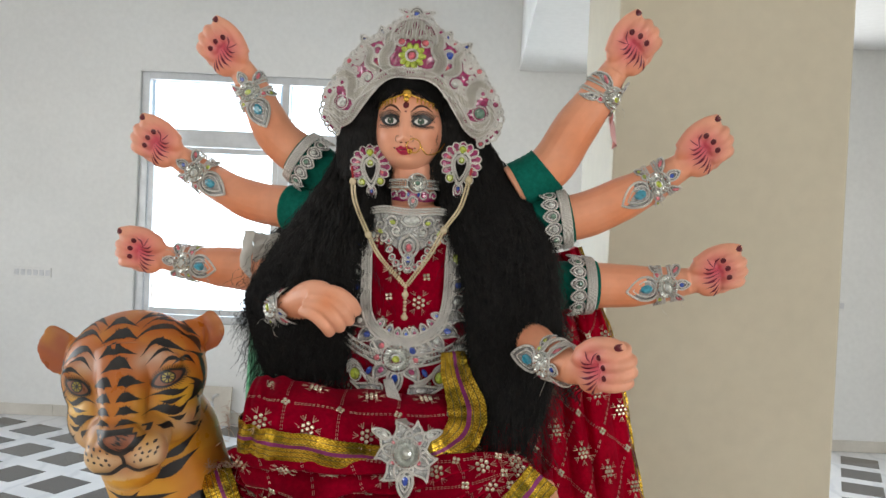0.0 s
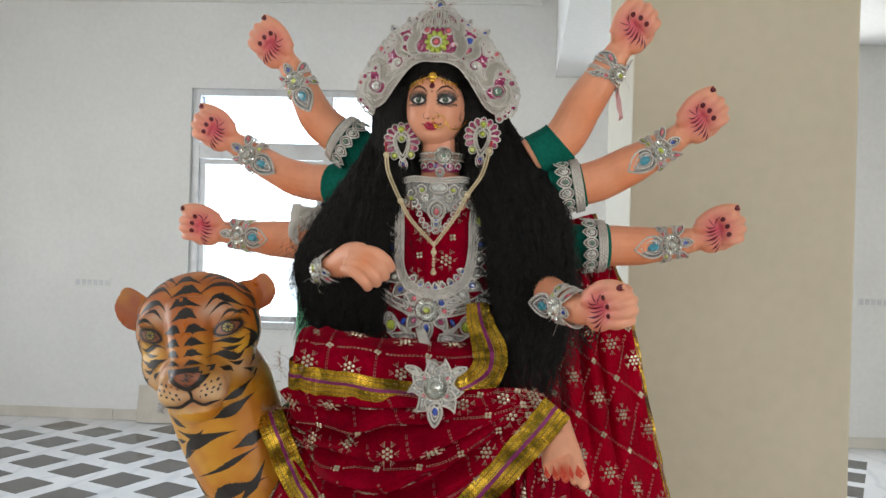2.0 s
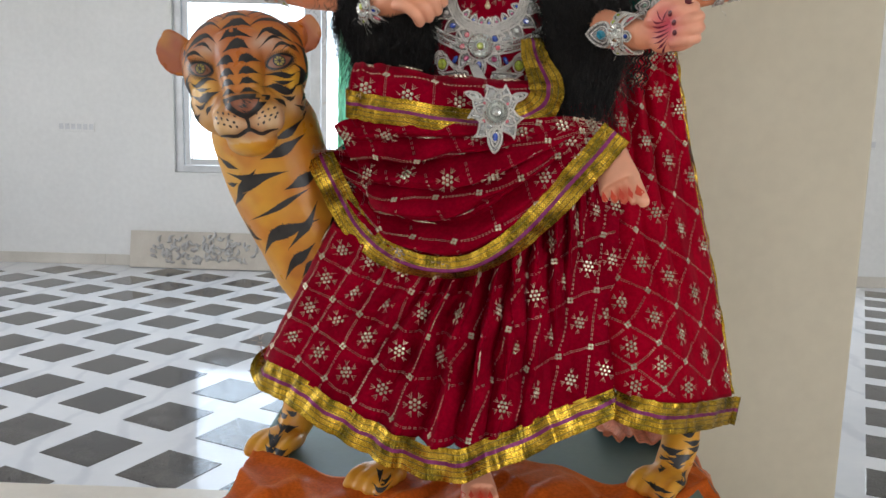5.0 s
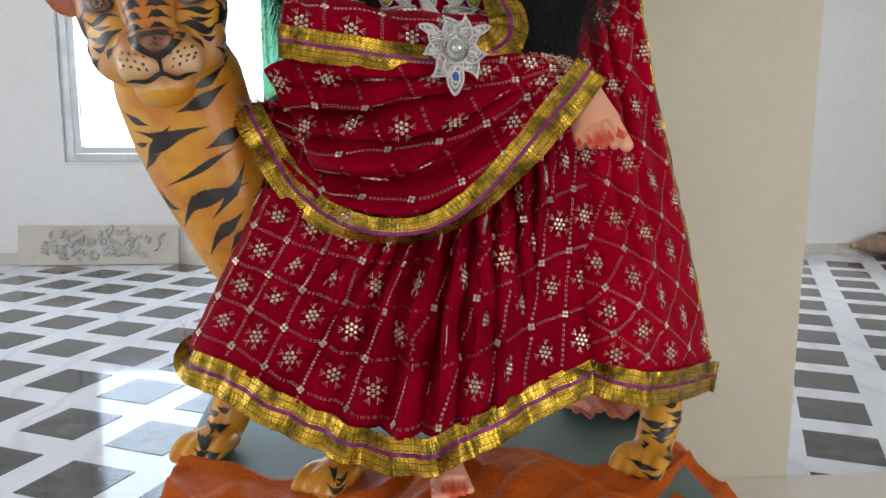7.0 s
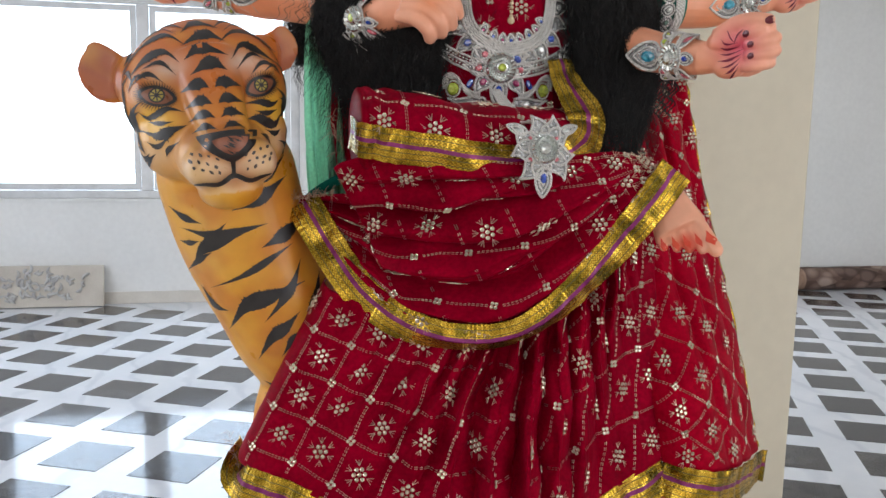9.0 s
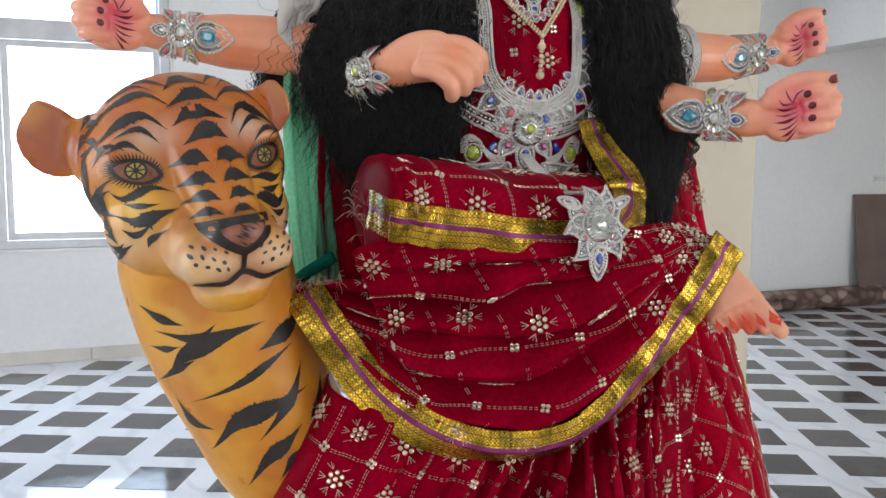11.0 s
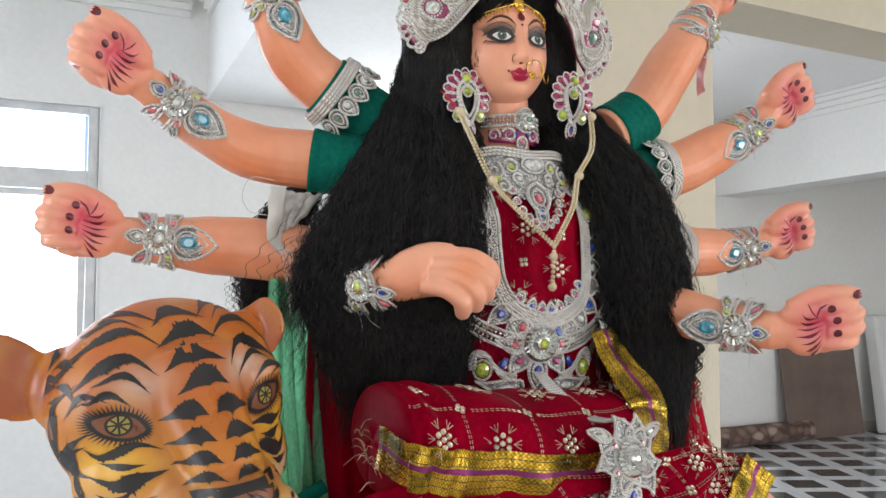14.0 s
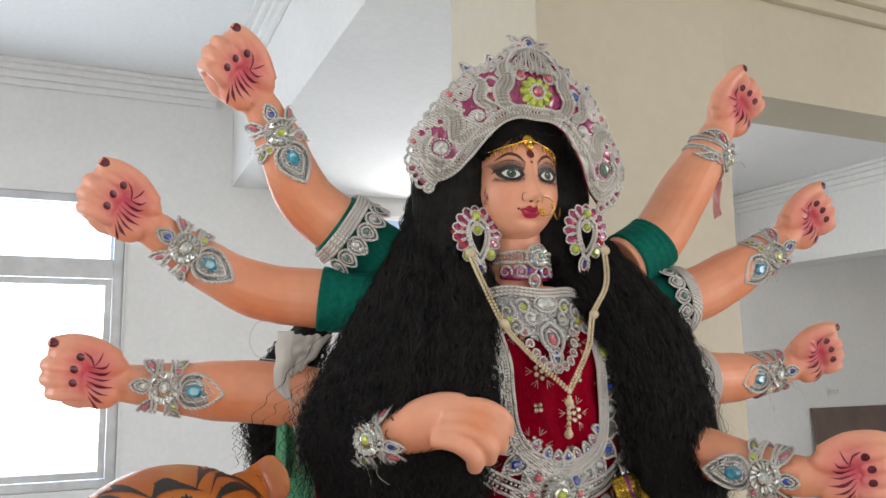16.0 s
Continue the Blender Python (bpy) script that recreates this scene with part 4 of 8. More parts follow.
    for s in (-1, 1):
        for i in range(3):
            for j in range(4):
                front.spot(bm, (0.008 + s * (0.017 + 0.0092 * j + 0.003 * (i % 2)), -0.075 - 0.0088 * i + 0.0026 * j + rng.uniform(-0.0015, 0.0015)), rng.uniform(0.0020, 0.0034), rng.uniform(0.0013, 0.0021), 4, 0.0003, turn=rng.uniform(0.4, 1.4) * s, n=9, rings=1, point=0.5)
    # neck and chest stripes, laid on from the front
    legs = Painter(tree, (0, 0.6, 0), (0, 1, 0), (1, 0, 0), (0, 0, 1), 0.0006)
    neck = Painter(tree, (0, 1.322, 0), (0, 1, 0), (1, 0, 0), (0, 0, 1), 0.0006)
    for pts, w in (([(-0.562, 1.254), (-0.536, 1.237), (-0.513, 1.230)], 0.007), ([(-0.528, 1.165), (-0.511, 1.193), (-0.472, 1.215), (-0.420, 1.230)], 0.017),
                   ([(-0.429, 1.193), (-0.395, 1.212), (-0.363, 1.241)], 0.015), ([(-0.504, 1.129), (-0.452, 1.153), (-0.413, 1.178), (-0.382, 1.198)], 0.008),
                   ([(-0.479, 1.060), (-0.453, 1.102), (-0.414, 1.119), (-0.365, 1.138)], 0.019), ([(-0.426, 1.076), (-0.400, 1.109), (-0.383, 1.136), (-0.371, 1.173)], 0.011),
                   ([(-0.436, 1.012), (-0.416, 1.049), (-0.393, 1.070), (-0.373, 1.092)], 0.014), ([(-0.369, 1.070), (-0.350, 1.101), (-0.342, 1.149)], 0.012),
                   ([(-0.549, 1.201), (-0.532, 1.199), (-0.518, 1.203)], 0.006), ([(-0.540, 1.152), (-0.519, 1.174), (-0.500, 1.187)], 0.007),
                   ([(-0.470, 1.250), (-0.430, 1.268), (-0.392, 1.300)], 0.014), ([(-0.452, 1.284), (-0.420, 1.300), (-0.395, 1.330)], 0.009),
                   ([(-0.545, 1.222), (-0.500, 1.214), (-0.478, 1.232)], 0.008), ([(-0.520, 1.130), (-0.500, 1.098), (-0.478, 1.092)], 0.007), ([(-0.400, 1.020), (-0.384, 1.048), (-0.372, 1.062)], 0.008)):
        neck.stroke(bm, pts, w * 1.35, 1, 0.0002, ragged=0.35, n=24, rng=rng)
    # flank of the head, from the ear to the jaw
    flank = Painter(tree, TIGER @ V(-0.35, 0, 0), R3 @ V(1, 0, 0), R3 @ V(0, 1, 0), R3 @ V(0, 0, 1), 0.0006)
    for pts, w in (([(-0.030, 0.062), (-0.004, 0.066), (0.022, 0.058)], 0.006), ([(-0.046, 0.030), (-0.028, 0.046), (-0.002, 0.046)], 0.006), ([(-0.012, 0.030), (0.000, 0.006), (-0.004, -0.020), (-0.018, -0.038)], 0.007),
                   ([(0.012, 0.020), (0.020, -0.010), (0.010, -0.044)], 0.006), ([(-0.034, 0.004), (-0.026, -0.018), (-0.036, -0.034)], 0.006), ([(-0.020, -0.056), (-0.040, -0.066), (-0.056, -0.060)], 0.006),
                   ([(0.020, -0.060), (-0.004, -0.078), (-0.030, -0.084)], 0.005)):
        flank.stroke(bm, pts, w, 1, 0.0003, ragged=0.35, n=18, rng=rng)
    # legs and paws
    for cx, cz, hw in ((-0.452, 0.695, 0.034), (-0.228, 0.692, 0.034), (0.275, 0.685, 0.04), (0.318, 0.69, 0.04), (0.340, 0.745, 0.045), (0.36, 0.79, 0.04), (-0.47, 0.68, 0.03), (-0.41, 0.78, 0.03), (-0.40, 0.86, 0.03), (-0.42, 0.93, 0.035)):
        for k in range(6):
            z = cz - 0.030 + 0.013 * k + rng.uniform(-0.003, 0.003)
            a = cx + rng.uniform(-0.6, 0.2) * hw
            legs.stroke(bm, [(a, z + 0.004), (a + hw * 0.5, z - 0.002), (a + hw * rng.uniform(0.8, 1.2), z + rng.uniform(-0.002, 0.008))], rng.uniform(0.006, 0.011), 1, 0.0002, ragged=0.5, n=10, rng=rng)

    # sprayed colours
    layer = bm.verts.layers.float_color.new("paint")
    inv = TIGER.inverted()
    deep, gold, pale, red = V(0.52, 0.138, 0.02), V(0.72, 0.335, 0.03), V(0.78, 0.66, 0.52), V(0.43, 0.125, 0.06)
    bm.normal_update()
    for v in bm.verts:
        p = inv @ v.co
        c = gold.copy()
        if p.z > -0.12 and p.length < 0.25:
            c = gold.lerp(deep, min(1, max(0, 0.78 + p.z * 7.0)))
            c = c.lerp(pale, 0.62 * math.exp(-((p.y + 0.14) / 0.05) ** 2 - ((p.z + 0.088) / 0.022) ** 2))
            for s in (-1, 1):
                c = c.lerp(V(0.70, 0.60, 0.50), 0.62 * bump_at(p.x, p.z, s * 0.044, 0.044, 0.026, 0.015) * (p.y < -0.03))
                c = c.lerp(V(0.30, 0.09, 0.03), 0.55 * bump_at(p.x, p.z, s * 0.034, -0.030, 0.012, 0.030) * (p.y < -0.04))
                c = c.lerp(V(0.84, 0.50, 0.03), 0.7 * bump_at(p.x, p.z, s * 0.074, -0.020, 0.020, 0.022) * (p.y < -0.01))
                c = c.lerp(pale, 0.5 * bump_at(p.x, p.z, s * 0.080, -0.062, 0.022, 0.020) * (p.y < 0.02))
                c = c.lerp(V(0.80, 0.46, 0.06), 0.7 * bump_at(p.x, p.z, s * 0.068, -0.025, 0.022, 0.02) * (p.y < 0))
                c = c.lerp(V(0.2, 0.07, 0.03), 0.45 * bump_at(p.x, p.z, s * 0.062, 0.014, 0.03, 0.017) * (p.y < -0.03))
            c = c.lerp(pale, 0.8 * bump_at(p.x, p.z, 0, -0.132, 0.04, 0.016) * (p.y < -0.05))
            c = c.lerp(deep, 0.6 * bump_at(p.x, p.z, 0, 0.0, 0.022, 0.06) * (p.y < -0.05))
            c = c.lerp(V(0.16, 0.06, 0.03), 0.75 * bump_at(p.x, p.z, 0.008, -0.052, 0.036, 0.015) * (p.y < -0.08))
            c = c.lerp(V(0.20, 0.10, 0.06), 0.5 * bump_at(p.x, p.z, 0.006, -0.104, 0.05, 0.009) * (p.y < -0.06))
        else:
            c = c.lerp(deep, 0.55 * bump_at(v.co.x, v.co.z, -0.40, 1.18, 0.04, 0.14))
            c = c.lerp(V(0.80, 0.50, 0.16), 0.5 * bump_at(v.co.x, v.co.z, -0.51, 1.22, 0.03, 0.1))
        if abs(p.x) > 0.105 and p.z > 0.02:
            c = deep.lerp(red, 0.9 if v.normal.y < -0.3 else 0.1)
        k = noise.noise(v.co * 17.0) + 0.5 * noise.noise(v.co * 41.0)            # uneven spray
        c = c.lerp(V(0.52, 0.13, 0.02), min(0.5, 0.75 * max(0.0, k))) if k > 0 else c.lerp(V(0.80, 0.44, 0.06), min(0.3, -0.45 * k))
        v[layer] = (*c, 1)
    ob = finish(bm, "tiger_statue", TIGER_MATS)
    return tagged(ob, "painted orange tiger statue with black stripes standing on a board", "statue")


tiger()

# ---- cloth ----
def pleats(a, b, seed=0.0):
    """Gathers: rounded crests and narrow valleys across a, wandering along b, some deep and some shallow."""
    w = a + 0.42 * noise.noise(V(a * 0.45, b * 0.8, seed)) + 0.16 * noise.noise(V(a * 1.3, b * 2.2, seed + 4))
    k = math.floor(w)
    deep = 0.45 + 0.75 * abs(noise.noise(V(k * 7.31, b * 0.7, seed + 9)))
    return deep * (abs(math.sin(math.pi * w)) ** 0.8 - 0.62) + 0.22 * noise.noise(V(a * 3.1, b * 3.0, seed + 2))


def folds(a, b, sharp=1.0):
    """Irregular cloth folds: rounded ridges with narrow valleys, running along b."""
    n = noise.noise(V(a, b * 0.35, 1.7)) * 1.3 + 0.45 * noise.noise(V(a * 2.3, b * 0.6, 5.1))
    return 1.0 - min(1.6, abs(n) * 2.6) ** sharp


def velvet(name, a, b_, sheen=0.5, fine=700, gloss=0.05):
    m, n, l, b = principled(name, a, 0.5)
    v = coords(n, l)
    col = ramp(n, l, noise_node(n, l, v, 14, 5), [(0.3, a), (0.7, b_)])
    nap = ramp(n, l, noise_node(n, l, v, 160, 3), [(0.3, (0.78, 0.78, 0.78)), (0.7, (1.12, 1.12, 1.12))])
    l.new(blend(n, l, 1.0, col, nap, "MULTIPLY"), b.inputs["Base Color"])
    b.inputs["Specular IOR Level"].default_value = gloss
    b.inputs["Specular Tint"].default_value = (*[min(1, c * 2.6 + 0.01) for c in b_], 1)
    b.inputs["Sheen Weight"].default_value = sheen
    b.inputs["Sheen Roughness"].default_value = 0.28
    b.inputs["Sheen Tint"].default_value = (*[min(1, c * 3.0 + 0.006) for c in b_], 1)
    bump(n, l, b, noise_node(n, l, v, fine, 2), 0.12, 0.0006)
    return m


def brocade():
    """Woven gold border: bright metal thread in a fine weave, dark reflections coloured in as olive patches."""
    m, n, l, b = principled("gold_brocade", (0.8, 0.55, 0.09), 0.30, 0.92)
    tc = n.new("ShaderNodeTexCoord")
    v = tc.outputs["UV"]
    patch = noise_node(n, l, v, 22, 3, 0.5)
    col = ramp(n, l, patch, [(0.38, (0.17, 0.125, 0.012)), (0.50, (0.50, 0.32, 0.032)), (0.68, (0.84, 0.57, 0.085))])
    ck = n.new("ShaderNodeTexChecker")
    ck.inputs["Scale"].default_value = 430
    l.new(v, ck.inputs["Vector"])
    wv = n.new("ShaderNodeTexWave")
    wv.bands_direction = "X"
    wv.inputs["Scale"].default_value, wv.inputs["Distortion"].default_value, wv.inputs["Detail"].default_value = 47, 6.0, 3
    l.new(v, wv.inputs["Vector"])
    thread = ramp(n, l, ck.outputs["Fac"], [(0.0, (0.62, 0.56, 0.42)), (1.0, (1.08, 1.08, 1.08))])
    weft = ramp(n, l, wv.outputs["Fac"], [(0.0, (0.80, 0.77, 0.68)), (0.25, (1, 1, 1))])
    l.new(blend(n, l, 1.0, blend(n, l, 1.0, col, thread, "MULTIPLY"), weft, "MULTIPLY"), b.inputs["Base Color"])
    l.new(ramp(n, l, noise_node(n, l, v, 300, 2), [(0.35, (0.16,) * 3), (0.65, (0.42,) * 3)]), b.inputs["Roughness"])
    bump(n, l, b, blend(n, l, 0.5, ck.outputs["Color"], wv.outputs["Color"]), 0.55, 0.0010)
    return m


VELVET = velvet("red_velvet", (0.185, 0.0006, 0.0105), (0.305, 0.0013, 0.018), 0.14, gloss=0.05)
SATIN = velvet("red_satin", (0.28, 0.001, 0.013), (0.40, 0.002, 0.020), 0.25, gloss=0.06)
GREEN = velvet("green_velvet", (0.004, 0.12, 0.09), (0.006, 0.17, 0.13), 0.2)
GREEN_NET = velvet("light_green_cloth", (0.20, 0.60, 0.36), (0.28, 0.70, 0.46), 0.2)
for node in [n for n in GREEN_NET.node_tree.nodes if n.type == "BSDF_PRINCIPLED"]:      # thin cloth that lets the window's light through
    node.inputs["Transmission Weight"].default_value, node.inputs["Roughness"].default_value, node.inputs["IOR"].default_value = 0.55, 0.8, 1.05
SAFFRON = velvet("orange_satin", (0.52, 0.095, 0.012), (0.62, 0.13, 0.02), 0.25, 900)
PEACH_CLOTH = velvet("peach_cloth", (0.66, 0.22, 0.12), (0.72, 0.27, 0.16), 0.2)
GOLD = brocade()
MAGENTA_THREAD = mottled("purple_thread", (0.15, 0.008, 0.085), (0.24, 0.016, 0.14), 0.4, 60, 900, metal=0.3)
DARK_THREAD = mottled("dark_thread", (0.05, 0.045, 0.012), (0.09, 0.075, 0.02), 0.6, 60, 900)
SEQUIN = mottled("gold_sequin", (0.52, 0.42, 0.31), (0.80, 0.69, 0.56), 0.22, 60, 400, metal=0.6)
ZARI = mottled("gold_thread", (0.42, 0.29, 0.22), (0.60, 0.44, 0.34), 0.34, 90, 900, metal=0.7)
BOARD = mottled("teal_paint_board", (0.115, 0.21, 0.205), (0.15, 0.25, 0.24), 0.45, 6, 70, relief=0.2)


def cloth_sheet(name, parent, f, nu, nv, mats, mat_of=None, thick=0.003, size=(1, 1), label=""):
    bm = bmesh.new()
    sheet(bm, f, nu, nv, 0, mat_of)
    uv = bm.loops.layers.uv.new("UVMap")
    bm.verts.index_update()
    for fa in bm.faces:
        for lp in fa.loops:
            i, j = divmod(lp.vert.index, nv + 1)
            lp[uv].uv = (i / nu * size[0], j / nv * size[1])
    me = bpy.data.meshes.new(name)
    bm.to_mesh(me)
    bm.free()
    for m in (mats if isinstance(mats, list) else [mats]):
        me.materials.append(m)
    ob = new(name, me)
    ob.parent = parent
    if label:
        ob["label"] = label
    s = ob.modifiers.new("thickness", "SOLIDIFY")
    s.thickness, s.offset = thick, 0.0
    return ob


BAND = [(0.0, 0), (0.16, 1), (0.18, 0), (0.34, 1), (0.36, 0), (0.41, 2), (0.52, 0), (0.64, 1), (0.66, 0), (0.82, 1), (0.84, 0)]


def band_slot(v):
    k = 0
    for a, m in BAND:
        if v >= a:
            k = m
    return k


def ribbon(name, parent, centre, width, n=90, out=(0, -1, 0.1), wave=0.002, seed=1, widths=None, tuck=None):
    """A gold border along a curve, with its purple line and dark threads."""
    rng = random.Random(seed)
    c = spline(centre, n + 1)
    ph = [rng.uniform(0, 6.28) for _ in range(4)]
    length = sum((c[i + 1] - c[i]).length for i in range(n))

    def f(u, v):
        i = min(int(round(u * n)), n)
        d = (c[min(i + 1, n)] - c[max(i - 1, 0)]).normalized()
        o = V(out)
        s = d.cross(o).normalized()
        nn = s.cross(d).normalized()
        w = width * (spl(widths, u) if widths else 1)
        z = 0.12 * wave * (math.sin(u * length * 130 + ph[0] + v) + 0.8 * math.sin(u * length * 97 + ph[1] - 2 * v) + 0.3 * math.sin(u * length * 310 + ph[2]))
        z += 0.0050 * noise.noise(V(u * length * 24, v * 1.3, seed)) + 0.0024 * noise.noise(V(u * length * 62, v * 0.9, seed + 7)) - 0.003 * max(0.0, 0.25 - abs(noise.noise(V(u * length * 17, v * 0.6, seed + 3)))) * 4
        edge = 0.0016 * noise.noise(V(u * length * 60, seed, 3.0 + (v > 0.5)))
        x, back = (v - 0.5) * w, 0.0
        if tuck and v > 0.5:                               # the lower half turns under
            fold = spl(tuck, u)
            x, back = x * math.cos(fold), x * math.sin(fold)
        return c[i] + s * (x + edge * abs(2 * v - 1)) + nn * (z + 0.003 - back)
    return cloth_sheet(name, parent, f, n, 50, [GOLD, DARK_THREAD, MAGENTA_THREAD], lambda u, v: band_slot(v), 0.0022, (length, width), "gold brocade border with a purple line")


def surface_frame(f, u, v):
    p = f(u, v)
    e = 0.006
    du, dv = f(min(u + e, 1), v) - f(max(u - e, 0), v), f(u, min(v + e, 1)) - f(u, max(v - e, 0))
    n = du.cross(dv)
    if n.length < 1e-9:
        n = V(0, -1, 0)
    n.normalize()
    if n.y > 0:
        n = -n
    if du.length < 1e-9:
        du = V(1, 0, 0)
    a = du.normalized()
    return p, a, n.cross(a).normalized(), n


def bead(bm, p, a, b, n, r, mat=0, sides=8):
    """A sequin: a small cup with a raised rim."""
    rings = [[bm.verts.new(p + (a * math.cos(2 * math.pi * k / sides) + b * math.sin(2 * math.pi * k / sides)) * r * q + n * r * h) for k in range(sides)] for q, h in ((1.0, 0.0), (0.86, 0.42), (0.52, 0.16))]
    for low, top in zip(rings, rings[1:]):
        for k in range(sides):
            bm.faces.new((low[k], low[(k + 1) % sides], top[(k + 1) % sides], top[k])).material_index = mat
    bm.faces.new(rings[-1]).material_index = mat


def stitch(bm, p0, p1, n, w, mat):
    s = (p1 - p0).cross(n)
    if s.length < 1e-9:
        return
    s = s.normalized() * w / 2
    h = n * w * 0.5
    v = [bm.verts.new(q) for q in (p0 - s, p0 + s, p1 + s, p1 - s, p0 - s * 0.4 + h, p0 + s * 0.4 + h, p1 + s * 0.4 + h, p1 - s * 0.4 + h)]
    for q in ((4, 5, 6, 7), (0, 1, 5, 4), (1, 2, 6, 5), (2, 3, 7, 6), (3, 0, 4, 7)):
        bm.faces.new([v[k] for k in q]).material_index = mat


def embroidery(parent, f, width, height, pitch, turn=0.0, keep=None, seed=1, shift=(0, 0), lines=True):
    """Lattice lines, bead clusters at the crossings and a flower in each square, stitched on the surface f."""
    rng = random.Random(seed)
    bm = bmesh.new()
    ct, st = math.cos(turn), math.sin(turn)
    lift = 0.0026

    def uv(i, j):
        x, y = (i * ct - j * st) * pitch + shift[0], (i * st + j * ct) * pitch + shift[1]
        return x / width + 0.5, y / height + 0.5

    def ok(u, v):
        return 0.015 < u < 0.985 and 0.015 < v < 0.985 and (keep is None or keep(u, v))
    span = int(max(width, height) / pitch) + 2
    for i in range(-span, span + 1):
        for j in range(-span, span + 1):
            u, v = uv(i, j)
            if ok(u, v):
                p, a, b, n = surface_frame(f, u, v)
                q = turn + 0.3
                for k in range(4):
                    d = (a * math.cos(q + k * math.pi / 2) + b * math.sin(q + k * math.pi / 2)) * 0.0042
                    bead(bm, p + d + n * lift, a, b, (n + a * rng.uniform(-0.25, 0.25) + b * rng.uniform(-0.25, 0.25)).normalized(), 0.0031)
            for di, dj in ((1, 0), (0, 1)) if lines else ():                                   # double dotted lines
                steps = 13
                for k in range(2, steps - 1):
                    t0, t1 = k / steps, (k + 0.62) / steps
                    qa, qb = uv(i + di * t0, j + dj * t0), uv(i + di * t1, j + dj * t1)
                    if ok(*qa) and ok(*qb):
                        p0, a, b, n = surface_frame(f, *qa)
                        p1 = f(*qb)
                        if (p1 - p0).length < 0.012:
                            s = (p1 - p0).cross(n).normalized() * 0.0014
                            stitch(bm, p0 + s + n * lift, p1 + s + n * lift, n, 0.0010, 1)
                            stitch(bm, p0 - s + n * lift, p1 - s + n * lift, n, 0.0010, 1)
            u, v = uv(i + 0.5, j + 0.5)
            if ok(u, v):
                p, a, b, n = surface_frame(f, u, v)
                bead(bm, p + n * lift, a, b, n, 0.0035)
                for k in range(6):
                    th = k * math.pi / 3 + 0.5
                    d = a * math.cos(th) + b * math.sin(th)
                    e = a * -math.sin(th) + b * math.cos(th)
                    bead(bm, p + d * 0.0082 + n * lift, a, b, (n + a * rng.uniform(-0.3, 0.3) + b * rng.uniform(-0.3, 0.3)).normalized(), 0.0034)
                    th += math.pi / 6
                    d = a * math.cos(th) + b * math.sin(th)
                    e = a * -math.sin(th) + b * math.cos(th)
                    for o in (-0.0035, 0, 0.0035):
                        stitch(bm, p + d * 0.0125 + n * lift, p + d * 0.0215 + e * o * 1.4 + n * lift, n, 0.0010, 1)
    me = bpy.data.meshes.new("embroidery")
    bm.to_mesh(me)
    bm.free()
    me.materials.append(SEQUIN)
    me.materials.append(ZARI)
    ob = new("embroidery", me)
    ob.parent = parent
    return tagged(ob, "gold sequin flowers and dotted lattice lines", kind="stuff")


sari = tagged(new("sari"), "red velvet sari with gold sequin flowers and brocade borders", "sari")
sari.location = (0, 0, 0)

# blouse and the wrapped thighs
def blouse(u, v):
    th = math.pi * (0.02 + 1.0 * u) + math.pi
    rx, ry = spl((0.163, 0.137, 0.15, 0.158, 0.10), v), spl((0.112, 0.100, 0.108, 0.098, 0.070), v)
    wr = 0.0022 * math.sin(38 * u + 9 * v) + 0.0018 * math.sin(17 * u - 26 * v) + 0.0045 * noise.noise(V(u * 22, v * 3.5, 2.0))
    return V(-0.055 + math.cos(th) * (rx + wr), 1.468 + math.sin(th) * (ry + wr), 1.33 + 0.37 * v)


cloth_sheet("blouse", sari, blouse, 120, 60, VELVET, label="red satin blouse")
embroidery(sari, blouse, 0.42, 0.37, 0.062, 0.6, seed=3, lines=False)

THIGH = [(-0.298, 1.335, 1.368), (-0.288, 1.332, 1.369), (-0.266, 1.33, 1.367), (-0.22, 1.33, 1.362), (-0.12, 1.335, 1.35), (0.0, 1.36, 1.345), (0.06, 1.39, 1.345)]


def thigh(u, v):
    c = curve_at(THIGH, u)
    r = math.sqrt(max(0.0, 1 - (1 - min(1, u / 0.2)) ** 2)) + 0.001
    th = 2 * math.pi * v - 0.6 * math.pi
    wr = 0.0025 * math.sin(th * 3 + u * 21) * math.sin(math.pi * u) + 0.002 * math.sin(u * 43 + th * 2)
    return c + V(0, -math.cos(th) * (0.092 * r + wr), math.sin(th) * (0.060 * r + wr))


cloth_sheet("wrapped_thigh", sari, thigh, 60, 56, VELVET)
def thigh_even(u, v):
    """The thigh's cloth by its length from the knee."""
    at = (0, 0.030, 0.099, 0.239, 0.494, 0.807, 1.0)
    k = max(i for i in range(6) if u >= at[i])
    return thigh((k + (u - at[k]) / (at[k + 1] - at[k])) / 6, v)


embroidery(sari, thigh_even, 0.393, 0.49, 0.085, 0.0, keep=lambda u, v: 0.285 < v < 0.6, seed=5, shift=(0.058, -0.039))
ribbon("thigh_border", sari, [thigh(0.004 + 0.796 * k / 14, 0.262 - 0.016 * k / 14) + V(-0.004 if k == 0 else 0, -0.006, 0) for k in range(15)], 0.047, 90, out=(-0.1, -1, -0.15), seed=2, wave=0.0022)
ribbon("hip_border", sari, [(0.023, 1.355, 1.48), (0.031, 1.335, 1.444), (0.049, 1.305, 1.398), (0.044, 1.285, 1.366), (0.012, 1.262, 1.344), (-0.024, 1.25, 1.333)], 0.050, 70, out=(0.15, -1, 0.2), seed=3, wave=0.0024, widths=(0.8, 1.0, 1.25, 1.2, 0.9, 0.7))

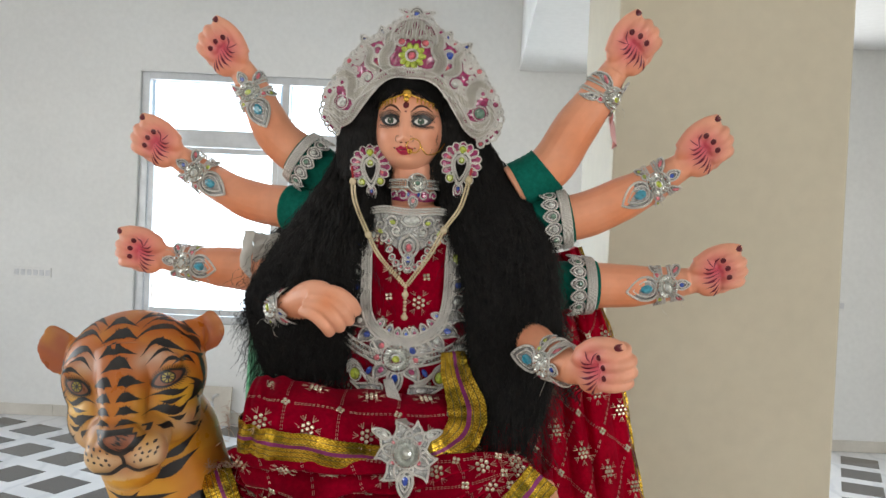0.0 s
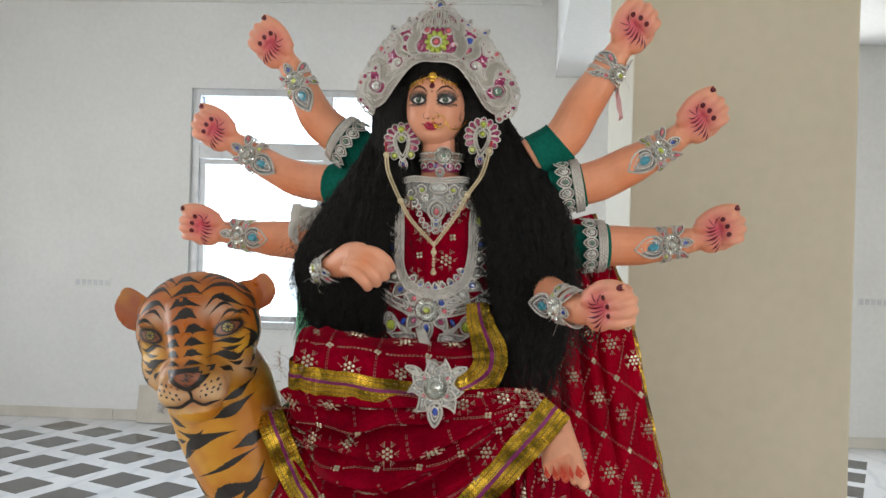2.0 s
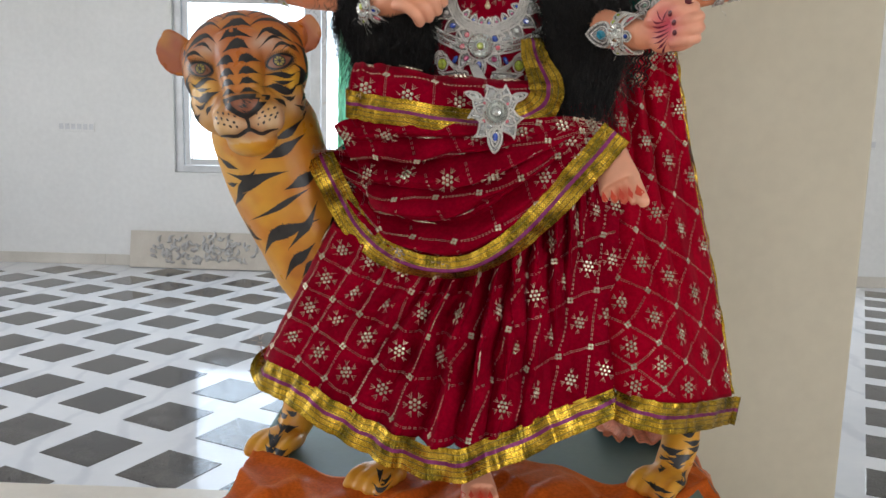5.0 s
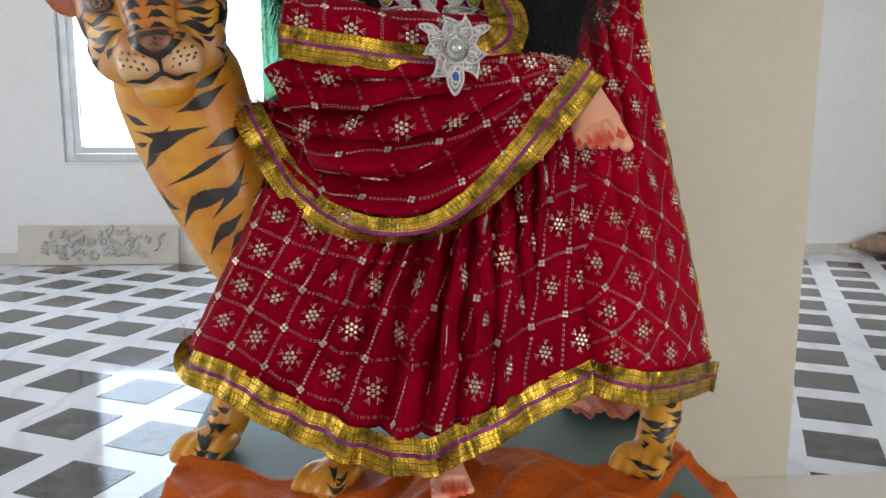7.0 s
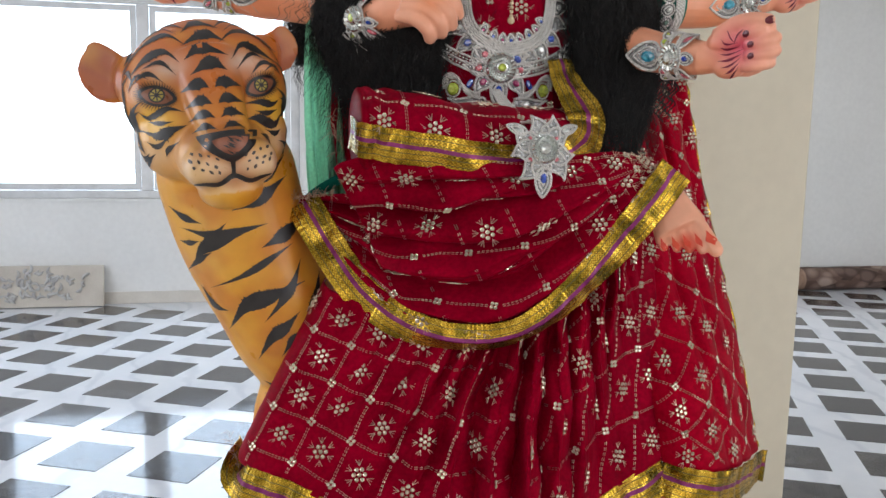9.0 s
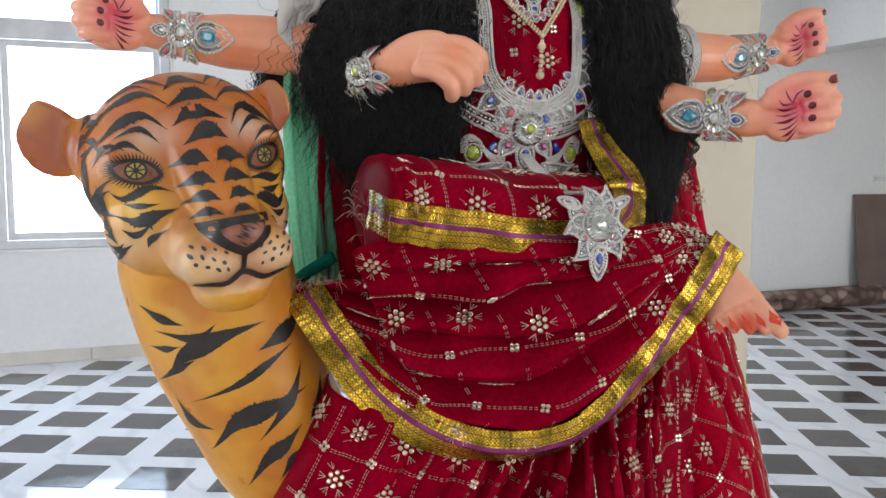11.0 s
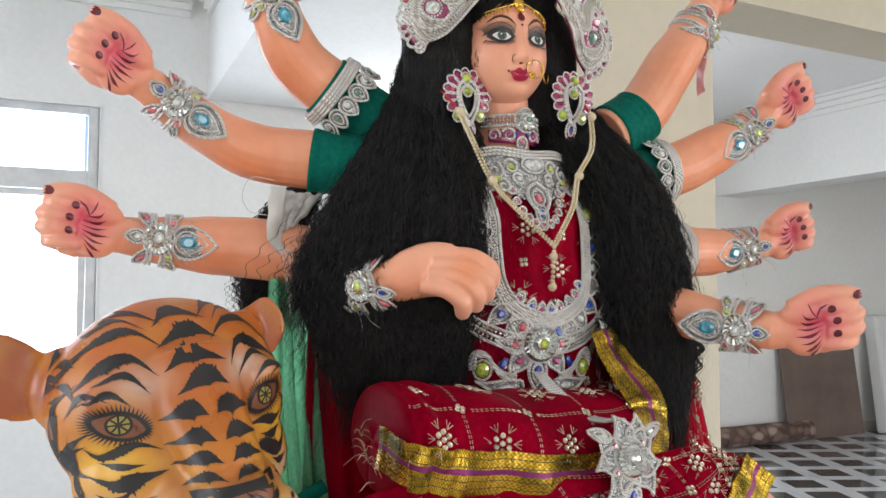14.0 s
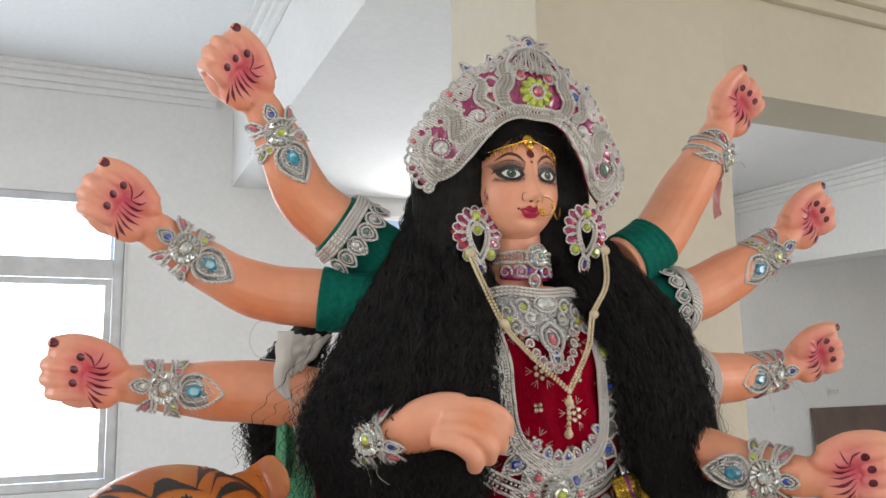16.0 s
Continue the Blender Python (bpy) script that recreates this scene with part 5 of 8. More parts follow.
# lap drape with its hanging loop
LAP_TOP = [(-0.388, 1.42, 1.265), (-0.328, 1.385, 1.27), (-0.265, 1.33, 1.282), (-0.325, 1.30, 1.315), (-0.26, 1.262, 1.335), (-0.18, 1.250, 1.335), (-0.09, 1.252, 1.330), (0.0, 1.256, 1.335), (0.08, 1.260, 1.342), (0.135, 1.275, 1.335)]
LAP_LOW = [(-0.367, 1.4, 1.257), (-0.328, 1.365, 1.19), (-0.281, 1.33, 1.125), (-0.215, 1.285, 1.082), (-0.14, 1.258, 1.067), (-0.068, 1.24, 1.079), (0.001, 1.236, 1.125), (0.055, 1.238, 1.183), (0.102, 1.236, 1.241), (0.138, 1.238, 1.283), (0.165, 1.243, 1.318)]


def lap(u, v):
    a, b = curve_at(LAP_TOP, u), curve_at(LAP_LOW, u)
    p = a.lerp(b, v)
    mid = math.sin(math.pi * v)
    side = math.sin(math.pi * min(1, u * 1.05))
    p.y += 0.040 * mid * math.exp(-((u - 0.33) / 0.2) ** 2) * (1 - v) * 1.6 - 0.022 * mid * math.exp(-((u - 0.72) / 0.22) ** 2)
    q = v + 0.10 * (u - 0.45) ** 2 * 4
    q += 0.35 * max(0, 0.45 - u)
    swag = (pleats(q * 5.6 + 3.1, u * 3.0, 2.0) + 0.6 * pleats(q * 2.7 + 1.2, u * 2.0, 6.0)) * 0.066
    p.y -= swag * side ** 0.7 * mid ** 0.5 * (1.15 if u < 0.5 else max(0.25, 1.15 - (u - 0.5) * 2.2))
    p.z -= 0.45 * swag * side * mid
    p.y += 0.008 * noise.noise(V(u * 9, v * 5, 3)) * side * mid ** 0.5
    return p


cloth_sheet("lap_drape", sari, lap, 150, 130, VELVET)
embroidery(sari, lap, 0.75, 0.27, 0.074, 0.10, seed=7, shift=(0.0, 0.01), keep=lambda u, v: 0.06 < u < 0.97)
ribbon("loop_border", sari, [V(p) + V(0, -0.013, 0.0) for p in LAP_LOW], 0.054, 130, out=(0, -1, 0.05), seed=4, wave=0.0014, tuck=(0.0, 0.0, 0.5, 1.0, 1.0, 0.7, 0.2, 0.0, 0.0))

# long skirt
SK_TOP = [(-0.30, 1.52, 1.14), (-0.335, 1.36, 1.135), (-0.27, 1.312, 1.11), (-0.18, 1.287, 1.10), (-0.08, 1.278, 1.11), (0.02, 1.282, 1.15), (0.10, 1.30, 1.215), (0.155, 1.335, 1.27), (0.20, 1.38, 1.29)]
SK_LOW = [(-0.445, 1.50, 0.875), (-0.466, 1.33, 0.872), (-0.387, 1.275, 0.858), (-0.305, 1.235, 0.82), (-0.208, 1.19, 0.788), (-0.101, 1.15, 0.782), (0.005, 1.195, 0.796), (0.105, 1.256, 0.82), (0.206, 1.3, 0.851)]


def skirt(u, v):
    p = curve_at(SK_TOP, u).lerp(curve_at(SK_LOW, u), v)
    out = V(-0.35 * (1 - u) ** 2, -1, 0)
    p.y += 0.020 * math.sin(math.pi * v) * math.sin(math.pi * u) + 0.02 * v * (1 - v) * (u > 0.5)
    w = math.sin(math.pi * min(1, max(0, (u - 0.16) / 0.80))) ** 0.7
    fan = 0.52 + (u - 0.52) * (1.0 + 0.9 * (1 - v) ** 1.5)
    amp = (0.115 - 0.060 * v) * w * (0.08 + 0.92 * math.exp(-((u - 0.63) / 0.20) ** 2)) + 0.0015
    pleat = pleats(fan * 13, v * 2.0, 5.0)
    p.x += 0.35 * amp * pleats(fan * 13 + 0.35, v * 2.0, 5.0)
    return p + out * (amp * pleat + 0.006 * math.sin(2 * math.pi * 3 * u + 2 * v) * v + 0.0014 * math.sin(40 * v + 23 * u))


cloth_sheet("skirt", sari, skirt, 300, 80, VELVET)
embroidery(sari, skirt, 0.86, 0.33, 0.074, 0.06, seed=9, keep=lambda u, v: u > 0.12)
ribbon("skirt_border", sari, [skirt(k / 26, 1.0) + V(0, -0.002 - 0.010 * math.sin(math.pi * k / 26), -0.026) for k in range(1, 27)], 0.058, 150, out=(0, -1, 0.1), seed=6, wave=0.0018)

# hanging end of the sari behind the arms
PN_IN = [(0.13, 1.52, 1.62), (0.14, 1.49, 1.47), (0.15, 1.42, 1.25), (0.165, 1.36, 1.05), (0.185, 1.315, 0.94), (0.198, 1.3, 0.847)]
PN_OUT = [(0.255, 1.56, 1.66), (0.318, 1.54, 1.50), (0.33, 1.53, 1.46), (0.362, 1.52, 1.304), (0.398, 1.49, 1.131), (0.436, 1.46, 0.956), (0.464, 1.43, 0.795)]


def panel(u, v):
    p = curve_at(PN_IN, v).lerp(curve_at(PN_OUT, v), min(1, u * 1.1))
    k = min(1, max(0, (v - 0.3) * 2.2))
    p.y -= 0.070 * k * math.sin(math.pi * min(1, u * 1.1) ** 0.7)
    if u > 0.9:
        p.y += (u - 0.9) * 1.2
    q = u + 0.05 * math.sin(2.5 * v)
    p.y -= (0.055 * (1 - 0.8 * v)) * pleats(q * 4.6 + 2.0, v * 2.0, 8.0) * math.sin(math.pi * min(1, max(0.02, u)))
    return p


cloth_sheet("hanging_end", sari, panel, 60, 90, SATIN)
embroidery(sari, panel, 0.30, 0.84, 0.078, math.pi / 4, seed=12, keep=lambda u, v: u < 0.9)
ribbon("hanging_end_border", sari, [panel(k / 10, 1.0) + V(0, -0.005, -0.027) for k in range(0, 10)] + [(0.475, 1.422, 0.766)], 0.058, 80, out=(0.2, -1, 0.05), seed=8, wave=0.0012)
ribbon("edge_border", sari, [panel(0.9, k / 12) + V(0.004, 0.012, 0) for k in range(0, 13)], 0.012, 120, out=(0.4, -1, 0), seed=9, wave=0.0010)


rng = random.Random(33)
bm = bmesh.new()
for a, b, count in ((V((-0.39, 1.39, 1.261)), V((-0.322, 1.37, 1.27)), 70), (V((0.467, 1.465, 0.796)), V((0.484, 1.465, 0.724)), 30), (V((-0.481, 1.37, 0.899)), V((-0.463, 1.36, 0.834)), 24), (V((-0.328, 1.3, 1.389)), V((-0.319, 1.28, 1.334)), 26)):
    for _ in range(count):
        p = a.lerp(b, rng.random()) + V(0, rng.uniform(-0.004, 0.004), 0)
        d = V(rng.uniform(-1, 0.6), rng.uniform(-0.6, 0.3), rng.uniform(-0.2, 1.2)).normalized() * rng.uniform(0.008, 0.022)
        tube(bm, spline([p, p + d * 0.5 + V(0, 0, 0.002), p + d + V(rng.uniform(-0.004, 0.004), 0, rng.uniform(-0.008, 0))], 6), 0.00035, 4)
tagged(part("frayed_thread", bm, ZARI, sari, "frayed gold threads at the cut ends"), kind="stuff")


def west_end(u, v):
    x = -0.150 - 0.158 * u - 0.016 * v
    return V(x, 1.50 + 0.03 * u + 0.006 * math.sin(22 * u + 3 * v), 1.56 - 0.42 * v)


def waist_wrap(u, v):
    return V(-0.03 + 0.19 * u, 1.418 + 0.05 * u * u + 0.004 * math.sin(30 * u + 5 * v), 1.56 - 0.27 * v)


cloth_sheet("waist_wrap", sari, waist_wrap, 30, 20, SATIN)
cloth_sheet("west_end", sari, west_end, 40, 40, SATIN)
shoulder_cloth = tagged(new("green_cloth"), "light green cloth hanging behind the tiger statue's head", "cloth")


def green_fall(u, v):
    x = -0.285 - 0.066 * u - 0.010 * math.sin(3 * v)
    return V(x + 0.01 * v, 1.57 - 0.08 * v + 0.010 * math.sin(26 * u + 2 * v) + 0.004 * math.sin(60 * u + 9 * v), 1.60 - 0.46 * v)


cloth_sheet("drape", shoulder_cloth, green_fall, 40, 60, GREEN_NET)
bm = bmesh.new()
tube(bm, spline([(-0.372, 1.50, 1.235), (-0.340, 1.50, 1.265), (-0.30, 1.49, 1.29)], 14), 0.009, 10)
part("rolled_edge", bm, GREEN, shoulder_cloth, "dark green rolled edge")

# sleeves
sleeves = []
for name, (t0, t1) in {"upper_west": (0.0, 0.31), "middle_west": (0.0, 0.26), "upper_east": (0.03, 0.235), "middle_east": (0.0, 0.19), "lower_east": (0.0, 0.23), "front_west": (0.0, 0.25)}.items():
    ob = tagged(new("sleeve"), "short green velvet sleeve on a raised arm", "sleeve", "sleeves of the statue")
    bm = bmesh.new()
    c = [curve_at(ARMS[name], t0 + (t1 - t0) * k / 15) for k in range(16)]
    tube(bm, c, [0.0432 + 0.0009 * math.sin(k * 1.9) + 0.0006 * math.sin(k * 4.3) for k in range(16)], 24)
    part("cuff", bm, GREEN, ob, smooth=True)
scrap = tagged(new("paper_scrap"), "stiff torn white paper strip caught between two arms", "paper")
WHITE_PAPER = mottled("white_paper", (0.60, 0.59, 0.56), (0.72, 0.71, 0.68), 0.7, 12, 90)


def strip_f(u, v):
    """A strip folded once along its length, narrower at its torn foot."""
    w = 0.020 * (1 - 0.62 * max(0, (v - 0.78) / 0.22))
    x = -0.3555 - 0.008 * v + 0.020 * max(0, v - 0.78) / 0.22 * 0.6 + (u - 0.5) * w
    return V(x + 0.0010 * math.sin(19 * v), 1.514 + 0.005 * abs(u - 0.45) - 0.003 * v + 0.0016 * math.sin(7 * v + 3 * u), 1.664 - 0.084 * v + 0.003 * math.sin(9 * u) * (v > 0.9))


def crumple_f(u, v):
    return V(-0.350 + 0.062 * u * (1 - 0.55 * v), 1.522 + 0.020 * u + 0.007 * noise.noise(V(u * 5, v * 6, 1.0)), 1.660 - 0.055 * v * (1 - 0.25 * u) + 0.005 * noise.noise(V(u * 7, v * 4, 5.0)))


cloth_sheet("strip", scrap, strip_f, 10, 24, WHITE_PAPER, thick=0.0016)
cloth_sheet("crumple", scrap, crumple_f, 20, 16, WHITE_PAPER, thick=0.0012)
bm = bmesh.new()
tube(bm, spline([(-0.360, 1.520, 1.672), (-0.385, 1.535, 1.676), (-0.394, 1.545, 1.655), (-0.385, 1.545, 1.634), (-0.365, 1.530, 1.628)], 30), 0.0005, 5)
for k in range(4):
    tube(bm, spline([(-0.352 + 0.003 * k, 1.512, 1.586), (-0.349 + 0.004 * k, 1.508, 1.565), (-0.346 + 0.002 * k, 1.508, 1.545 - 0.012 * k), (-0.340 + 0.006 * (k % 2), 1.508, 1.524 - 0.012 * k)], 16), 0.0005, 5)
part("thread", bm, WHITE_PAPER, scrap, "loose pale threads")

# ---- board, table and cloths under the statue ----
base = tagged(new("base_board"), "teal painted wooden board under the tiger statue", "board")
box_part("panel", base, BOARD, -0.505, 0.372, 1.06, 1.72, 0.618, 0.652, bevel=0.004)
table = tagged(new("table"), "low wooden table hidden under an orange cloth", "table")
for d in ((-0.498, 0.43, 1.05, 1.72, 0.585, 0.616),):
    box_part("tabletop", table, BOARD_BROWN, *d)
for x in (-0.48, 0.37):
    for y in (1.07, 1.66):
        box_part("leg", table, BOARD_BROWN, x, x + 0.05, y, y + 0.05, STEP_Z, 0.585)
cover = tagged(new("tablecloth"), "crumpled orange satin cloth laid over the table's front", "tablecloth")
EDGE = (1.37, 1.325, 1.262, 1.285, 1.345, 1.385, 1.36, 1.272, 1.335, 1.44, 1.46)


def cover_f(u, v):
    x = -0.515 + 1.02 * u
    back = spl(EDGE, u) + 0.006 * math.sin(31 * u)
    y = back - 0.62 * v
    top = 0.664 + 0.016 * folds(x * 6 + y * 3, y * 4 - x) * min(1, v * 6) + 0.010 * folds(x * 11 - y * 9 + 4, x * 3) * min(1, v * 5)
    if v < 0.05:
        top += 0.010 * (1 - v / 0.05) * (0.5 + 0.5 * math.sin(17 * u))
    if y < 1.03:
        top -= (1.03 - y) * 3.0
        y = 1.03 - (1.03 - y) * 0.14 + 0.014 * math.sin(28 * u)
    if x > 0.30:
        top -= (x - 0.30) ** 2 * 3.2
    if x > 0.44:
        top -= (x - 0.44) * 6.5
        x = 0.44 + (x - 0.44) * 0.35
    if x < -0.50:
        top -= (-0.50 - x) * 14
    return V(x, y, max(top, 0.21))


cloth_sheet("cover", cover, cover_f, 150, 90, SAFFRON)
peach = tagged(new("peach_cloth"), "peach coloured cloth bunched behind the tiger's hind paw", "cloth")


def peach_f(u, v):
    x = 0.22 + 0.24 * u
    return V(x, 1.74 - 0.26 * v, 0.672 + 0.016 * folds(u * 5, v * 4) - (0.22 * max(0, u - 0.55)))


cloth_sheet("fold", peach, peach_f, 50, 30, PEACH_CLOTH)

# ---- hair ----
def hair_material():
    m, n, l, b = principled("black_hair", (0.008, 0.008, 0.009), 0.62)
    b.inputs["Specular IOR Level"].default_value = 0.28
    v = coords(n, l)
    l.new(ramp(n, l, noise_node(n, l, v, 60, 3), [(0.3, (0.0075, 0.008, 0.009)), (0.75, (0.021, 0.020, 0.020))]), b.inputs["Base Color"])
    bump(n, l, b, noise_node(n, l, coords(n, l, (1.0, 1.0, 0.30)), 200, 4), 0.9, 0.006)
    return m


HAIR = hair_material()
wig = tagged(new("wig"), "long wavy black hair falling over both shoulders", "hair")
LOCKS = {
    "west": ([(-0.088, 1.44, 1.925), (-0.118, 1.468, 1.86), (-0.112, 1.468, 1.78), (-0.096, 1.420, 1.70), (-0.104, 1.388, 1.62), (-0.112, 1.380, 1.54), (-0.136, 1.386, 1.46), (-0.168, 1.390, 1.395)],
             [(-0.10, 1.53, 1.95), (-0.160, 1.53, 1.86), (-0.196, 1.522, 1.79), (-0.262, 1.502, 1.69), (-0.314, 1.490, 1.61), (-0.340, 1.478, 1.55), (-0.326, 1.462, 1.48), (-0.290, 1.448, 1.385)]),
    "east": ([(-0.040, 1.44, 1.925), (-0.008, 1.465, 1.86), (-0.010, 1.464, 1.78), (-0.002, 1.416, 1.70), (0.024, 1.384, 1.62), (0.044, 1.370, 1.54), (0.058, 1.356, 1.45), (0.068, 1.343, 1.33)],
             [(-0.02, 1.53, 1.95), (0.046, 1.53, 1.86), (0.110, 1.495, 1.79), (0.172, 1.432, 1.70), (0.192, 1.406, 1.62), (0.200, 1.388, 1.54), (0.198, 1.374, 1.45), (0.160, 1.364, 1.32)]),
}


def lock_mass(inner, outer):
    """The dense inside of a lock."""
    bm = bmesh.new()
    cs, rs = [], []
    for k in range(30):
        t = k / 29 * 0.95
        a, b = curve_at(inner, t), curve_at(outer, t)
        cs.append((a + b) / 2 + V(0, 0.012, 0))
        w = (b - a).length / 2 * 0.90
        rs.append((w, 0.030 + 0.022 * math.sin(math.pi * min(1, t * 1.1))))
    rings = []
    for k, c in enumerate(cs):
        t = k / 29 * 0.95
        s = (curve_at(outer, t) - curve_at(inner, t)).normalized()
        fr = s.cross(V(0, 0, 1)).normalized()
        rings.append([bm.verts.new(c + s * rs[k][0] * math.cos(2 * math.pi * j / 28) * (1 + 0.03 * math.sin(j * 5 + k)) + fr * rs[k][1] * math.sin(2 * math.pi * j / 28) * (1 + 0.06 * math.sin(j * 7 + k * 0.6))) for j in range(28)])
    for k in range(29):
        for j in range(28):
            bm.faces.new((rings[k][j], rings[k][(j + 1) % 28], rings[k + 1][(j + 1) % 28], rings[k + 1][j])).smooth = True
    bm.faces.new(rings[0])
    bm.faces.new(rings[-1][::-1])
    return bm


def strands(inner, outer, clumps, each, rng, loose=0.0):
    """Crimped hair: clumps of strands that share one wave and part a little towards their ends."""
    verts, faces = [], []
    tin, tout = [curve_at(inner, k / 240) for k in range(241)], [curve_at(outer, k / 240) for k in range(241)]
    n = 84
    for _ in range(clumps):
        side0 = rng.uniform(-1.0, 1.0)
        back = rng.random() < 0.16
        c1, c2, p1, p2 = rng.uniform(28, 50), rng.uniform(150, 225), rng.uniform(0, 6.3), rng.uniform(0, 6.3)
        a1, a2 = rng.uniform(0.002, 0.005), rng.uniform(0.0020, 0.0034)
        bulge = rng.uniform(0.90, 1.14)
        start = rng.uniform(0.0, 0.12) if rng.random() < 0.6 else rng.uniform(0.1, 0.55)
        end = rng.uniform(0.82, 1.06)
        for _ in range(each):
            side = side0 + rng.gauss(0, 0.035)
            stray = rng.random() < 0.10 + 0.35 * loose
            fan = rng.gauss(0, 0.05 + (0.16 + 0.2 * loose) * stray)
            depth = math.sqrt(max(0.0, 1 - min(1, side * side))) * bulge * rng.uniform(0.94, 1.05 + 0.10 * stray)
            t0, t1 = start + rng.uniform(0, 0.06), end + rng.uniform(-0.06, 0.05)
            q1, q2, ph = p1 + rng.gauss(0, 0.3), p2 + rng.gauss(0, 0.4), rng.uniform(-1, 1)
            b2 = a2 * rng.uniform(0.7, 1.35) * (1 + 0.9 * stray)
            w = rng.uniform(0.00022, 0.00048)
            first = len(verts)
            for i in range(n):
                r = i / (n - 1)
                t = t0 + (t1 - t0) * r
                j = min(240, max(0, int(t * 240)))
                p, q = tin[j], tout[j]
                if j < 240:
                    k = t * 240 - j
                    p, q = p.lerp(tin[j + 1], k), q.lerp(tout[j + 1], k)
                ax = q - p
                s = ax.normalized()
                fr = s.cross(V(0, 0, 1)).normalized()
                if fr.y > 0:
                    fr = -fr
                aa = side * (1.0 + 0.05 * loose) + fan * r * r
                pos = (p + q) / 2 + V(0, 0.010, 0) + s * (ax.length / 2 * aa) + fr * (0.031 + 0.024 * math.sin(math.pi * min(1, t * 1.1))) * depth * (-1 if back else 1)
                if t > 1:
                    pos.z -= (t - 1) * 0.6
                ln = t * 0.62
                grow = min(1.0, 0.35 + 1.4 * r)
                pos += s * (a1 * math.sin(ln * c1 + q1) + b2 * math.sin(ln * c2 + q2)) * grow + fr * (b2 * math.cos(ln * c2 * 0.97 + q1) * grow)
                d = (s * math.cos(ph) + fr * math.sin(ph)) * w * (1 if i < n - 6 else (n - i) / 7)
                verts.append(pos - d)
                verts.append(pos + d)
            for i in range(n - 1):
                j = first + 2 * i
                faces.append((j, j + 1, j + 3, j + 2))
    return verts, faces


rng = random.Random(21)
for nm, (inner, outer) in LOCKS.items():
    part("lock", lock_mass(inner, outer), HAIR, wig)
    vs, fs = strands(inner, outer, 170, 13, rng)
    v2, f2 = strands(inner, outer, 70, 6, rng, 1.0)
    fs += [tuple(i + len(vs) for i in f) for f in f2]
    vs += v2
    for _ in range(1500):                                  # short frizz that stands off the outline
        t, outside = rng.uniform(0.06, 1.0), rng.random() < 0.75
        a, b = curve_at(inner, t), curve_at(outer, t)
        sd = (b - a).normalized() * (1 if outside else -1)
        p = (b if outside else a) + V(0, rng.uniform(-0.03, 0.02), rng.uniform(-0.01, 0.01)) - sd * 0.012
        ln, k, ph, first = rng.uniform(0.025, 0.075), rng.uniform(150, 260), rng.uniform(0, 6.3), len(vs)
        lean = rng.uniform(0.15, 0.75)
        for i in range(16):
            r = i / 15
            q = p + sd * (lean * ln * r) + V(0, -0.1 * ln * r, -ln * r) + sd * 0.0022 * math.sin(k * ln * r + ph) + V(0, 0.002 * math.cos(k * ln * r + ph), 0)
            vs += [q - V(0.0002, 0.0002, 0), q + V(0.0002, 0.0002, 0)]
        fs += [(first + 2 * i, first + 2 * i + 1, first + 2 * i + 3, first + 2 * i + 2) for i in range(15)]
    me = bpy.data.meshes.new("loose_hair")
    me.from_pydata([tuple(v) for v in vs], [], fs)
    for p in me.polygons:
        p.use_smooth = True
    me.materials.append(HAIR)
    st = new("loose_hair", me)
    st.parent = wig
    tagged(st, "loose wavy black hair strands", kind="stuff")
BEHIND = ([(-0.262, 1.600, 1.690), (-0.280, 1.612, 1.62), (-0.290, 1.620, 1.55), (-0.290, 1.620, 1.47)], [(-0.322, 1.600, 1.675), (-0.366, 1.616, 1.62), (-0.378, 1.620, 1.55), (-0.370, 1.620, 1.47)])
part("lock", lock_mass(*BEHIND), HAIR, wig)
vs, fs = strands(*BEHIND, 40, 10, rng, 0.5)
me = bpy.data.meshes.new("loose_hair")
me.from_pydata(vs, [], fs)
me.materials.append(HAIR)
st = new("loose_hair", me)
st.parent = wig
tagged(st, "loose wavy black hair strands", kind="stuff")
bm = bmesh.new()
for k in range(6):                                         # crimped ends that hang free beside the hip
    x0, ph = 0.226 + 0.0065 * k, 0.5 * k
    tube(bm, [V(x0 - 0.00026 * i + 0.0042 * math.cos(0.36 * i + ph), 1.398 + 0.003 * k + 0.0042 * math.sin(0.36 * i + ph), 1.484 - (0.00125 + 0.0001 * (k % 3)) * i) for i in range(66)], [0.0021 * (1 - 0.6 * i / 65) for i in range(66)], 5)
tagged(part("loose_curls", bm, HAIR, wig, "thin crimped curls", smooth=True), kind="stuff")
# hair over the forehead and the back of the head
bm = bmesh.new()


hc = head_bm()
for v in hc.verts:
    v.co = HEAD + (v.co - HEAD) * 1.055
gone = []
for f in hc.faces:
    q = HEAD_TURN.inverted() @ (f.calc_center_median() - HEAD)
    line = 0.076 - 0.030 * (abs(q.x) / 0.048) ** 1.4
    if q.y < 0.012 and q.z < line:
        gone.append(f)
bmesh.ops.delete(hc, geom=gone, context="FACES")
join(bm, hc)
ball(bm, (HEAD.x, 1.497, 1.875), (0.078, 0.072, 0.098), u=32, v=20)
for s in (-1, 1):
    ball(bm, (HEAD.x + s * 0.074, 1.476, 1.862), (0.056, 0.048, 0.082), u=24, v=16)
ball(bm, (HEAD.x, 1.452, 1.945), (0.082, 0.056, 0.045), u=32, v=20)
tube(bm, spline([(-0.06, 1.52, 1.86), (-0.06, 1.55, 1.72), (-0.055, 1.56, 1.56), (-0.05, 1.55, 1.40)], 14), [(0.09 + 0.008 * k, 0.03) for k in range(14)], 24)
part("crown_hair", bm, HAIR, wig, smooth=True)
